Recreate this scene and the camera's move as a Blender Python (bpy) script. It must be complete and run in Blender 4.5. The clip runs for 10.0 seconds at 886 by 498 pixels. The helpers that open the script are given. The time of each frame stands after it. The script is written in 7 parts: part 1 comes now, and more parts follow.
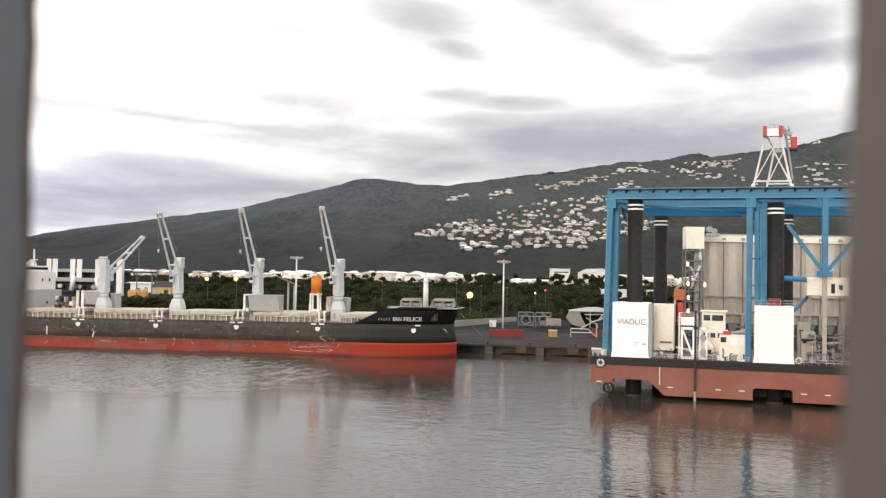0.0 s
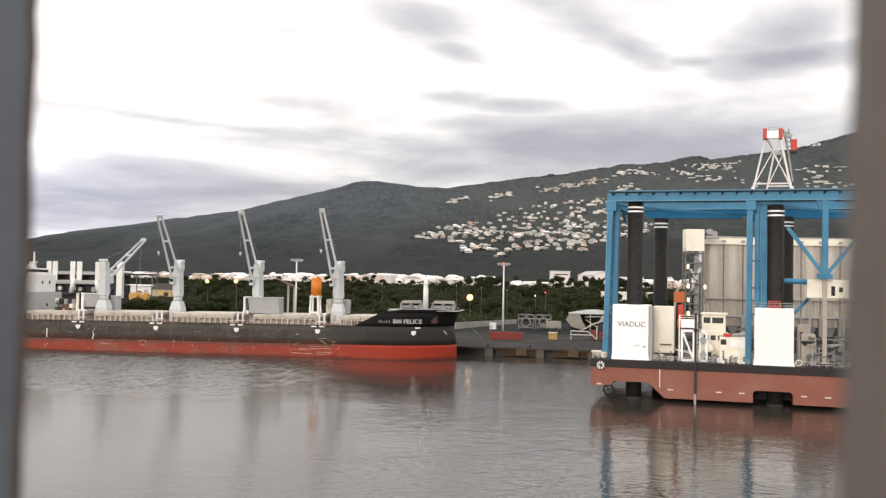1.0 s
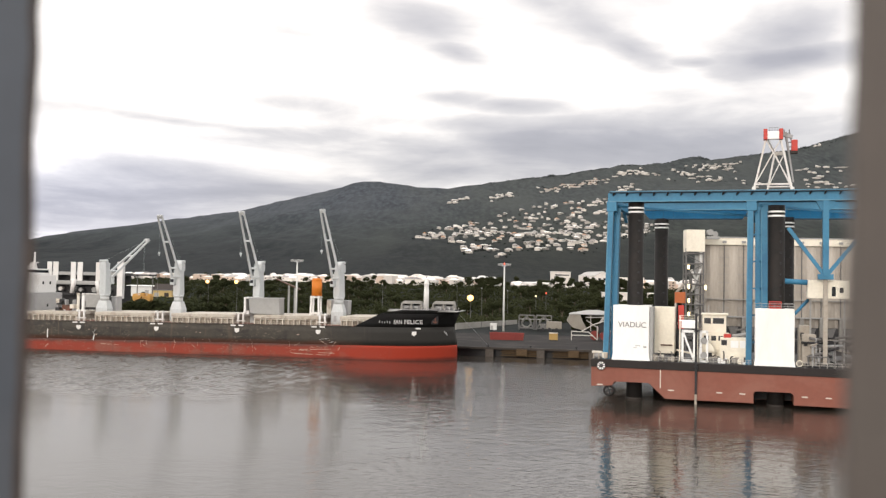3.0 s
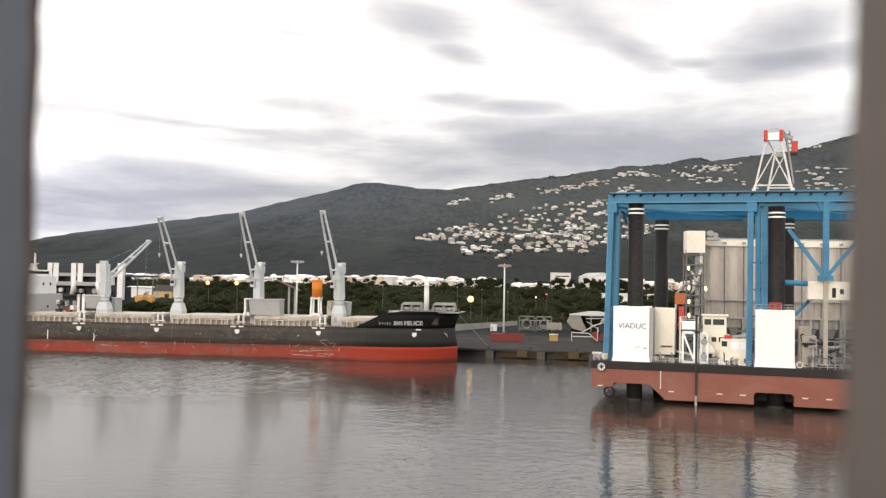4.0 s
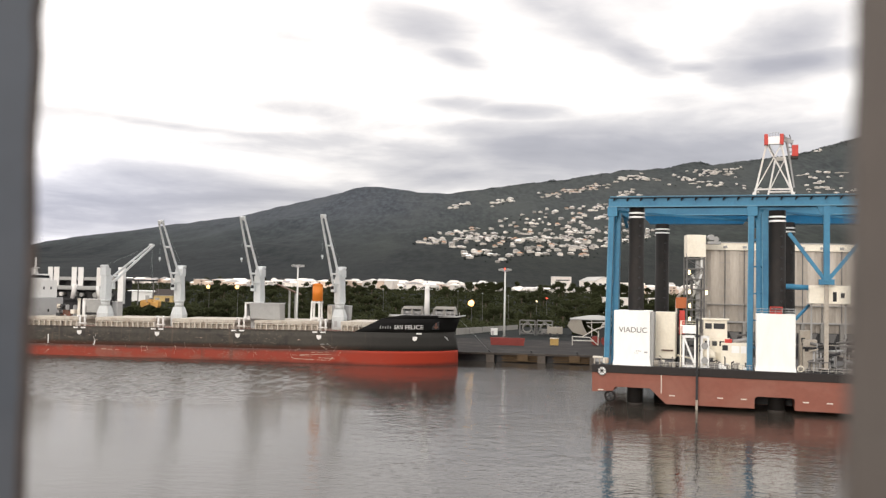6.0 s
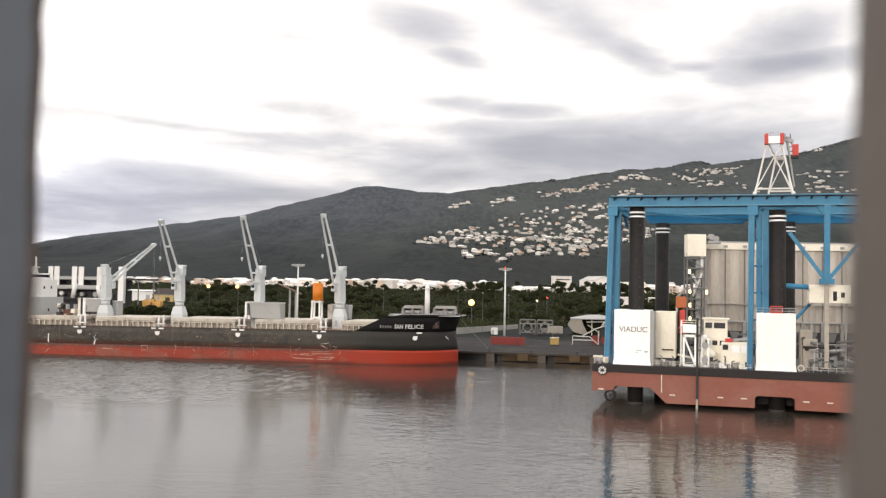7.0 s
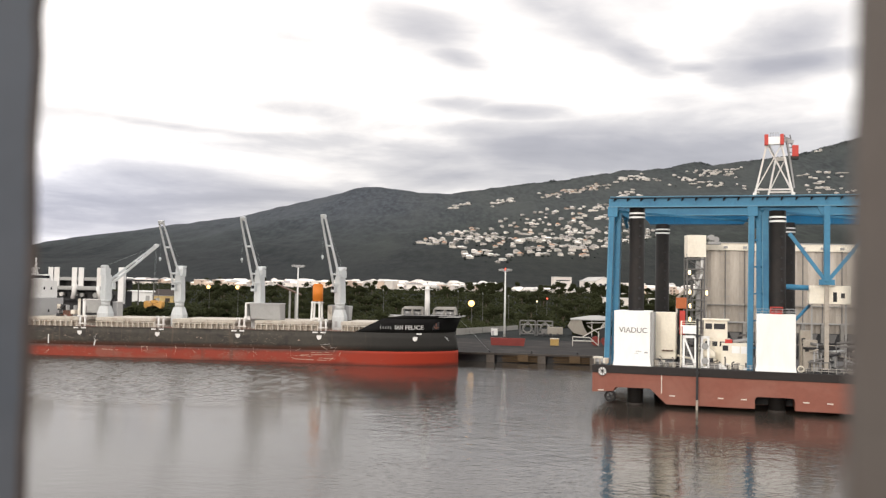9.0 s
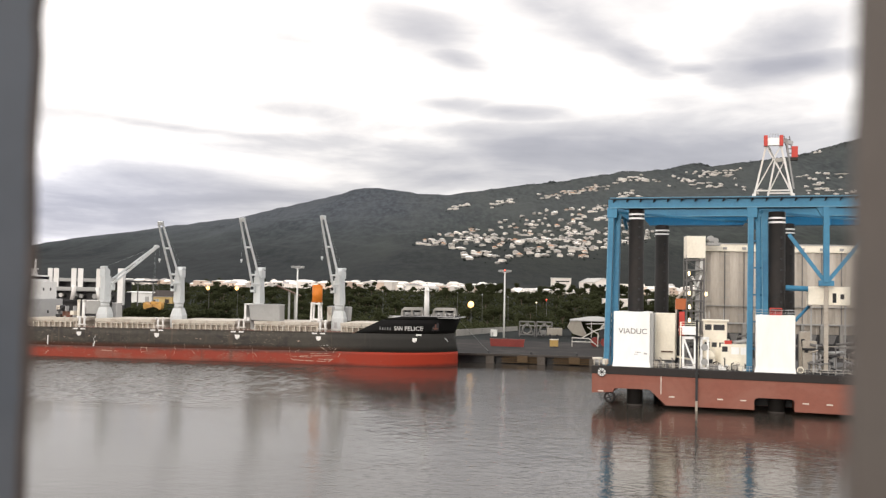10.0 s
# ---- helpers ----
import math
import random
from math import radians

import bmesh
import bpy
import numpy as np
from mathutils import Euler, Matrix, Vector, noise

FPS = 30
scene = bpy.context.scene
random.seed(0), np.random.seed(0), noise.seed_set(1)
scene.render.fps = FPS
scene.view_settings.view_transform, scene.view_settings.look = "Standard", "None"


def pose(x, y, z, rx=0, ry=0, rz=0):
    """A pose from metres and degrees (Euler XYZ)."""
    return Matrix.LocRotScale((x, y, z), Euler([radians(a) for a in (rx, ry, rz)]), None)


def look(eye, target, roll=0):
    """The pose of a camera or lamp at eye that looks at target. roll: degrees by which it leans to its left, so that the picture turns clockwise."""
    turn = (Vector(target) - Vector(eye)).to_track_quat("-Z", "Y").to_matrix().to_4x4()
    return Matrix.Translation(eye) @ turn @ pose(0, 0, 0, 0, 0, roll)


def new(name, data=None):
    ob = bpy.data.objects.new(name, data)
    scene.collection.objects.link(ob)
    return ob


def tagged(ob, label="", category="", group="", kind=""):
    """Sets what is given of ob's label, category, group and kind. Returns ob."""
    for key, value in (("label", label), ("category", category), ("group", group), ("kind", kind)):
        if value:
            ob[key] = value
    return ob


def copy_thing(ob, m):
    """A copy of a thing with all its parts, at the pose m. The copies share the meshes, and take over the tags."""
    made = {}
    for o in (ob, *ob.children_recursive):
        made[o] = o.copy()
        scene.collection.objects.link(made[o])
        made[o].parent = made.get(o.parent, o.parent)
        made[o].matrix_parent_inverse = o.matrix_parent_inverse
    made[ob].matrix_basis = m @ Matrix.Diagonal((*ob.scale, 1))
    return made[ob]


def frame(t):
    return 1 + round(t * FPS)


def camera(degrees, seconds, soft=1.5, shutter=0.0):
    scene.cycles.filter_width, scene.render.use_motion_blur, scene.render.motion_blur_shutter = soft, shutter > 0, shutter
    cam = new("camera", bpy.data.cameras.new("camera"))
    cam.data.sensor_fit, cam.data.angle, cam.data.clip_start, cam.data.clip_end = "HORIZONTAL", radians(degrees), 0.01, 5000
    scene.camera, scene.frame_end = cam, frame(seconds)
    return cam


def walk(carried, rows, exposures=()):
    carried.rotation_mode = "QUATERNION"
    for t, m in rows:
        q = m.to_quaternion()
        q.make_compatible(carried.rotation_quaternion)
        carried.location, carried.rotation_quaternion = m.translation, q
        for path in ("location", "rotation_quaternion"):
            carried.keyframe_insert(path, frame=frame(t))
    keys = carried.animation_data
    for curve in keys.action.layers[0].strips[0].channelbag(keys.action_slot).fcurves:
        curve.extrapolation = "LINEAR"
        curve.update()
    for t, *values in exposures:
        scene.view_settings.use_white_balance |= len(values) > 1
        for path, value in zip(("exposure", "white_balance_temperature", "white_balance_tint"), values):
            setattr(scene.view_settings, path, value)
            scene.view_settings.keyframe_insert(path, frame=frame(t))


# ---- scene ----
# ---- camera and walk ----
cam = camera(50.8, 10.0, soft=1.35)
cam.data.dof.use_dof = True
cam.data.dof.focus_distance = 300.0
cam.data.dof.aperture_fstop = 9.5

# seconds, heading to the right in degrees, pitch up in degrees, sideways and backward drift in millimetres
AIM = [(0, 0.106, 1.871, 1.1, 0.9), (0.5, 0.106, 2.002, 1.0, 0.9), (1, 0.100, 2.017, 0.9, 0.8), (1.5, 0.091, 1.970, 0.9, 0.7),
       (2, 0.059, 1.954, 0.8, 0.7), (2.5, 0.072, 2.005, 0.7, 0.6), (3.25, 0.062, 2.060, 0.6, 0.5), (4, 0.053, 2.120, 0.5, 0.4),
       (4.5, 0.045, 2.199, 0.4, 0.3), (5, 0.010, 2.258, 0.3, 0.2), (5.5, 0.020, 2.372, 0.2, 0.1), (6.25, 0.010, 2.355, 0.1, 0.0),
       (7, 0.000, 2.327, 0.0, 0.0), (7.5, 0.000, 2.330, 0.0, 0.0), (8, 0.000, 2.332, 0.0, 0.0), (8.5, 0.000, 2.378, -0.1, 0.0),
       (9, 0.000, 2.380, -0.1, 0.0), (9.5, 0.000, 2.384, -0.1, 0.0), (10, 0.031, 2.442, -0.2, 0.0)]
EYE = 26.0


def aim(heading, pitch, side, back):
    h, p = radians(heading), radians(pitch)
    eye = Vector((side * 0.7 / 1000, back * 0.7 / 1000, EYE))
    return look(eye, eye + Vector((math.sin(h) * math.cos(p), math.cos(h) * math.cos(p), math.sin(p))) * 100, 1.1)


walk(cam, [(t, aim(h, p, s, b)) for t, h, p, s, b in AIM])

# ---- world, sun, exposure ----
SUN_EL, SUN_AZ = radians(14), radians(205)      # low, behind the camera and to its left; azimuth from +y towards +x
world = bpy.data.worlds.new("world")
scene.world = world
world.use_nodes = True
wn, wl = world.node_tree.nodes, world.node_tree.links
wn.clear()


def node(nodes, kind, **settings):
    n = nodes.new(kind)
    for key, value in settings.items():
        if key in n.inputs:
            n.inputs[key].default_value = value
    return n


def math_node(nodes, links, op, a, b=None, clamp=False):
    n = nodes.new("ShaderNodeMath")
    n.operation, n.use_clamp = op, clamp
    for i, v in enumerate((a, b)):
        if v is None:
            continue
        if hasattr(v, "links"):
            links.new(v, n.inputs[i])
        else:
            n.inputs[i].default_value = v
    return n.outputs[0]


def ramp(nodes, links, fac, stops):
    n = nodes.new("ShaderNodeValToRGB")
    e = n.color_ramp.elements
    while len(e) < len(stops):
        e.new(0.5)
    for el, (pos, col) in zip(e, stops):
        el.position = pos
        el.color = (*col, 1) if len(col) == 3 else col
    if fac is not None:
        links.new(fac, n.inputs[0])
    return n.outputs[0]


def build_sky():
    sky = wn.new("ShaderNodeTexSky")
    sky.sky_type, sky.sun_disc = "NISHITA", False
    sky.sun_elevation, sky.sun_rotation = SUN_EL, SUN_AZ
    clear = node(wn, "ShaderNodeBackground", Strength=0.10)
    wl.new(sky.outputs[0], clear.inputs[0])
    tc = wn.new("ShaderNodeTexCoord")
    sep = wn.new("ShaderNodeSeparateXYZ")
    wl.new(tc.outputs["Generated"], sep.inputs[0])
    x, y, z = sep.outputs
    lift = math_node(wn, wl, "ADD", math_node(wn, wl, "ABSOLUTE", z), 0.10)
    comb = wn.new("ShaderNodeCombineXYZ")       # the cloud layer seen in perspective
    wl.new(math_node(wn, wl, "DIVIDE", x, lift), comb.inputs[0])
    wl.new(math_node(wn, wl, "DIVIDE", y, lift), comb.inputs[1])
    big = node(wn, "ShaderNodeTexNoise", Scale=0.9, Detail=7.0, Roughness=0.55, Distortion=0.4)
    wl.new(comb.outputs[0], big.inputs["Vector"])
    fine = node(wn, "ShaderNodeTexNoise", Scale=3.2, Detail=8.0, Roughness=0.6, Distortion=0.3)
    wl.new(comb.outputs[0], fine.inputs["Vector"])
    tone = math_node(wn, wl, "ADD", math_node(wn, wl, "MULTIPLY", big.outputs[0], 0.83), math_node(wn, wl, "MULTIPLY", fine.outputs[0], 0.17))
    # single darker clouds: direction x, z, half width, half height, slant, depth of the grey
    wob = node(wn, "ShaderNodeTexNoise", Scale=9.0, Detail=4.0, Roughness=0.48)
    flat = wn.new("ShaderNodeMapping")
    flat.inputs["Scale"].default_value = (0.85, 0.85, 1.35)
    wl.new(tc.outputs["Generated"], flat.inputs[0])
    wl.new(flat.outputs[0], wob.inputs["Vector"])
    wobble = math_node(wn, wl, "MULTIPLY", math_node(wn, wl, "SUBTRACT", wob.outputs[0], 0.5), 1.7)
    total = None
    for cx, cz, hw, hh, slope, depth in CLOUDS:
        dx = math_node(wn, wl, "DIVIDE", math_node(wn, wl, "SUBTRACT", x, cx), hw)
        aside = math_node(wn, wl, "SUBTRACT", x, cx)
        dz = math_node(wn, wl, "DIVIDE", math_node(wn, wl, "ADD", math_node(wn, wl, "SUBTRACT", z, cz), math_node(wn, wl, "MULTIPLY", aside, slope)), hh)
        r = math_node(wn, wl, "ADD", math_node(wn, wl, "MULTIPLY", dx, dx), math_node(wn, wl, "MULTIPLY", dz, dz))
        r = math_node(wn, wl, "ADD", math_node(wn, wl, "SQRT", r), wobble)
        m = wn.new("ShaderNodeMapRange")
        m.interpolation_type = "SMOOTHSTEP"
        wl.new(r, m.inputs[0])
        m.inputs[1].default_value, m.inputs[2].default_value = -0.45, 1.95
        m.inputs[3].default_value, m.inputs[4].default_value = depth, 0.0
        front = math_node(wn, wl, "MULTIPLY", m.outputs[0], math_node(wn, wl, "GREATER_THAN", y, 0.0))
        total = front if total is None else math_node(wn, wl, "MAXIMUM", total, front)
    low = wn.new("ShaderNodeMapRange")          # the layer thickens towards the horizon
    low.interpolation_type = "SMOOTHSTEP"
    wl.new(z, low.inputs[0])
    low.inputs[1].default_value, low.inputs[2].default_value, low.inputs[3].default_value, low.inputs[4].default_value = 0.06, 0.205, 0.165, 0.0
    total = math_node(wn, wl, "ADD", math_node(wn, wl, "MULTIPLY", total, 0.8), low.outputs[0])
    shade = math_node(wn, wl, "SUBTRACT", math_node(wn, wl, "ADD", tone, 0.20), total)
    col = ramp(wn, wl, shade, [(0.02, (0.40, 0.395, 0.45)), (0.30, (0.585, 0.57, 0.62)), (0.52, (0.90, 0.865, 0.875)), (0.62, (1.20, 1.14, 1.11)), (0.74, (1.68, 1.61, 1.56))])
    west, near = wn.new("ShaderNodeMapRange"), wn.new("ShaderNodeMapRange")     # a cooler, paler layer low in the west
    for r, v, lo, hi in ((west, x, -0.10, -0.38), (near, z, 0.18, 0.09)):
        r.interpolation_type = "SMOOTHSTEP"
        wl.new(v, r.inputs[0])
        r.inputs[1].default_value, r.inputs[2].default_value = lo, hi
    cool = wn.new("ShaderNodeMix")
    cool.data_type, cool.blend_type = "RGBA", "MULTIPLY"
    wl.new(math_node(wn, wl, "MULTIPLY", west.outputs[0], near.outputs[0]), cool.inputs[0])
    wl.new(col, cool.inputs[6])
    cool.inputs[7].default_value = (1.10, 1.125, 1.21, 1)
    cloud = node(wn, "ShaderNodeBackground", Strength=CLOUD_LIGHT)
    wl.new(cool.outputs[2], cloud.inputs[0])
    high = wn.new("ShaderNodeMapRange")         # an overcast sky is brighter overhead
    high.interpolation_type = "SMOOTHSTEP"
    wl.new(z, high.inputs[0])
    high.inputs[1].default_value, high.inputs[2].default_value, high.inputs[3].default_value, high.inputs[4].default_value = 0.28, 0.52, CLOUD_LIGHT, CLOUD_LIGHT * 1.45
    wl.new(high.outputs[0], cloud.inputs[1])
    mix = wn.new("ShaderNodeMixShader")
    mix.inputs[0].default_value = 0.9
    wl.new(clear.outputs[0], mix.inputs[1])
    wl.new(cloud.outputs[0], mix.inputs[2])
    out = wn.new("ShaderNodeOutputWorld")
    wl.new(mix.outputs[0], out.inputs[0])


CLOUD_LIGHT = 1.0
CLOUDS = [(-0.012, 0.262, 0.050, 0.0240, 0.35, 0.26), (0.012, 0.241, 0.032, 0.0118, 0.20, 0.42), (0.101, 0.289, 0.052, 0.0115, 0.30, 0.20), (0.159, 0.262, 0.063, 0.0219, 0.50, 0.28), (0.191, 0.243, 0.040, 0.0161, 0.45, 0.46),
          (0.254, 0.228, 0.040, 0.0051, 0.05, 0.34), (0.345, 0.228, 0.069, 0.0132, -0.05, 0.58), (0.345, 0.252, 0.055, 0.0240, -0.20, 0.44), (0.004, 0.195, 0.056, 0.0107, 0.05, 0.46), (0.063, 0.189, 0.060, 0.0090, 0.06, 0.40),
          (0.186, 0.146, 0.194, 0.0247, 0.00, 0.62), (0.290, 0.149, 0.149, 0.0265, -0.03, 0.60), (0.045, 0.166, 0.119, 0.0119, 0.05, 0.36), (0.134, 0.164, 0.154, 0.0130, 0.00, 0.40), (0.234, 0.198, 0.029, 0.0081, 0.00, 0.14),
          (0.368, 0.186, 0.055, 0.0150, 0.00, 0.14), (-0.184, 0.185, 0.070, 0.0082, 0.05, 0.20), (-0.262, 0.159, 0.110, 0.0046, 0.06, 0.20), (-0.357, 0.077, 0.135, 0.0248, 0.00, 0.33), (-0.226, 0.089, 0.153, 0.0212, 0.00, 0.29),
          (-0.109, 0.151, 0.071, 0.0095, 0.00, 0.20), (-0.010, 0.137, 0.090, 0.0210, 0.00, 0.42), (0.385, 0.142, 0.095, 0.0280, 0.00, 0.54)]
build_sky()

sun = new("sun", bpy.data.lights.new("sun", "SUN"))
sun.data.energy, sun.data.angle, sun.data.color = 1.6, radians(18), (1.0, 0.90, 0.80)
sun.matrix_world = look((0, 0, 0), (-math.sin(SUN_AZ) * math.cos(SUN_EL), -math.cos(SUN_AZ) * math.cos(SUN_EL), -math.sin(SUN_EL)))
scene.view_settings.exposure = -0.10

# ---- materials ----
def material(name, color, rough=0.6, metal=0.0, gloss=0.3, scale=1.0, vary=0.25, bump=0.2, dirt=None, dirt_amount=0.35, dirt_scale=0.25, stretch=(1, 1, 1), each=0.0, distance=0.02):
    """Two scales of tone, stains with a shape of their own, fine relief."""
    m = bpy.data.materials.new(name)
    m.use_nodes = True
    n, l = m.node_tree.nodes, m.node_tree.links
    b = n["Principled BSDF"]
    b.inputs["Metallic"].default_value = metal
    b.inputs["Specular IOR Level"].default_value = gloss
    tc = n.new("ShaderNodeTexCoord")
    mp = n.new("ShaderNodeMapping")
    mp.inputs["Scale"].default_value = stretch
    l.new(tc.outputs["Object"], mp.inputs[0])
    fine = node(n, "ShaderNodeTexNoise", Scale=scale * 4, Detail=6.0, Roughness=0.65)
    wide = node(n, "ShaderNodeTexNoise", Scale=scale * dirt_scale, Detail=5.0, Roughness=0.6, Distortion=0.5)
    l.new(mp.outputs[0], fine.inputs["Vector"])
    l.new(mp.outputs[0], wide.inputs["Vector"])
    c = Vector(color)
    tone = ramp(n, l, fine.outputs[0], [(0.3, tuple(c * (1 - vary))), (0.7, tuple(c * (1 + vary * 0.6)))])
    mix = n.new("ShaderNodeMix")
    mix.data_type = "RGBA"
    l.new(tone, mix.inputs[6])
    d = dirt if dirt else tuple(c * 0.55)
    mix.inputs[7].default_value = (*d, 1)
    mask = ramp(n, l, wide.outputs[0], [(0.48, (0, 0, 0)), (0.68, (dirt_amount,) * 3)])
    l.new(mask, mix.inputs[0])
    last = mix.outputs[2]
    if each:
        info = n.new("ShaderNodeObjectInfo")
        hsv = n.new("ShaderNodeHueSaturation")
        v = math_node(n, l, "ADD", math_node(n, l, "MULTIPLY", info.outputs["Random"], each), 1 - each / 2)
        l.new(v, hsv.inputs["Value"])
        l.new(last, hsv.inputs["Color"])
        last = hsv.outputs[0]
    l.new(last, b.inputs["Base Color"])
    r = math_node(n, l, "ADD", math_node(n, l, "MULTIPLY", fine.outputs[0], 0.25), rough - 0.12, clamp=True)
    l.new(r, b.inputs["Roughness"])
    bp = n.new("ShaderNodeBump")
    bp.inputs["Strength"].default_value, bp.inputs["Distance"].default_value = bump, distance
    l.new(fine.outputs[0], bp.inputs["Height"])
    l.new(bp.outputs[0], b.inputs["Normal"])
    return m


def glowing(name, color, strength):
    m = bpy.data.materials.new(name)
    m.use_nodes = True
    b = m.node_tree.nodes["Principled BSDF"]
    b.inputs["Base Color"].default_value = (*color, 1)
    b.inputs["Emission Color"].default_value = (*color, 1)
    b.inputs["Emission Strength"].default_value = strength
    return m


def water_material():
    m = bpy.data.materials.new("harbour_water")
    m.use_nodes = True
    n, l = m.node_tree.nodes, m.node_tree.links
    b = n["Principled BSDF"]
    b.inputs["Base Color"].default_value = (0.042, 0.036, 0.030, 1)
    b.inputs["Roughness"].default_value = 0.13
    b.inputs["IOR"].default_value = 1.333
    geo = n.new("ShaderNodeNewGeometry")
    drift = n.new("ShaderNodeTexCoord")          # the ripples move with the water
    heights = []
    for scale, sx, sy, amount, det in ((0.36, 0.75, 1.0, 0.36, 2.0), (1.1, 0.7, 1.0, 0.33, 3.0), (0.05, 0.5, 1.0, 0.7, 2.0)):
        mp = n.new("ShaderNodeMapping")
        mp.inputs["Scale"].default_value = (sx, sy, 1)
        mp.inputs["Rotation"].default_value = (0, 0, radians(8))
        l.new(drift.outputs["Object"], mp.inputs[0])
        t = node(n, "ShaderNodeTexNoise", Scale=scale, Detail=det, Roughness=0.5, Distortion=0.3)
        l.new(mp.outputs[0], t.inputs["Vector"])
        heights.append(math_node(n, l, "MULTIPLY", t.outputs[0], amount))
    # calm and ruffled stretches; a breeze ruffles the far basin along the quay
    calm = node(n, "ShaderNodeTexNoise", Scale=0.016, Detail=3.0, Roughness=0.5, Distortion=0.6)
    l.new(geo.outputs["Position"], calm.inputs["Vector"])
    gain = ramp(n, l, calm.outputs[0], [(0.40, (0.65, 0.65, 0.65)), (0.60, (1.1, 1.1, 1.1))])
    h = math_node(n, l, "MULTIPLY", math_node(n, l, "ADD", heights[0], heights[1]), gain)
    sep = n.new("ShaderNodeSeparateXYZ")
    l.new(geo.outputs["Position"], sep.inputs[0])
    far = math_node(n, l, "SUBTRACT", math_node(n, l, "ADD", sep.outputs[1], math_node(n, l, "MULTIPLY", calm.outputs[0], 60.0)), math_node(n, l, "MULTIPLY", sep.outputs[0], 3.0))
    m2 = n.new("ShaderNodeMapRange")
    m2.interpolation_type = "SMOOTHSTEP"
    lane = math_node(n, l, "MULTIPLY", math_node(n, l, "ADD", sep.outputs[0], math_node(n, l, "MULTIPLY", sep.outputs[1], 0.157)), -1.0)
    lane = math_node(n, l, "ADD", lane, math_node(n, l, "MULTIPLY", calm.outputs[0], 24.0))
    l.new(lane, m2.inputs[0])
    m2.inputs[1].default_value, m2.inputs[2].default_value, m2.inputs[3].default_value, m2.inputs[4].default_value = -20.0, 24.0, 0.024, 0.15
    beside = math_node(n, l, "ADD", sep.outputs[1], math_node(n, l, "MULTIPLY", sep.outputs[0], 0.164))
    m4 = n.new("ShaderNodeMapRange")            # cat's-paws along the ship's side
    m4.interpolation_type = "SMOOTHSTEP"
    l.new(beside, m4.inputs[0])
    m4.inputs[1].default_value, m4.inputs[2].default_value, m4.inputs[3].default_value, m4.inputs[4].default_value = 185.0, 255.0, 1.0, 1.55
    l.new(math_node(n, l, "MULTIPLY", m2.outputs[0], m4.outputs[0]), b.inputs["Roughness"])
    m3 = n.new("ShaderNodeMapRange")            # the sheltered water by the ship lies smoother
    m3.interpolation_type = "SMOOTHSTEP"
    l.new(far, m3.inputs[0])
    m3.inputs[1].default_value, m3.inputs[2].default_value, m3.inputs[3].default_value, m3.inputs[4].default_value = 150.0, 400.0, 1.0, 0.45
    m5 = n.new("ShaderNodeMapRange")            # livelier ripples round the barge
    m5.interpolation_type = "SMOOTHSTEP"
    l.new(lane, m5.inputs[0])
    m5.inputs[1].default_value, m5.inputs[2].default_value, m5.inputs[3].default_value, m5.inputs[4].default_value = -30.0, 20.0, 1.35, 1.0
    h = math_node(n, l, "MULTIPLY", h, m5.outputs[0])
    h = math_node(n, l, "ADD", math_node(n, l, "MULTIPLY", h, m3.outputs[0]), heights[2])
    bp = n.new("ShaderNodeBump")
    bp.inputs["Strength"].default_value, bp.inputs["Distance"].default_value = 1.0, WAVES
    l.new(h, bp.inputs["Height"])
    l.new(bp.outputs[0], b.inputs["Normal"])
    return m


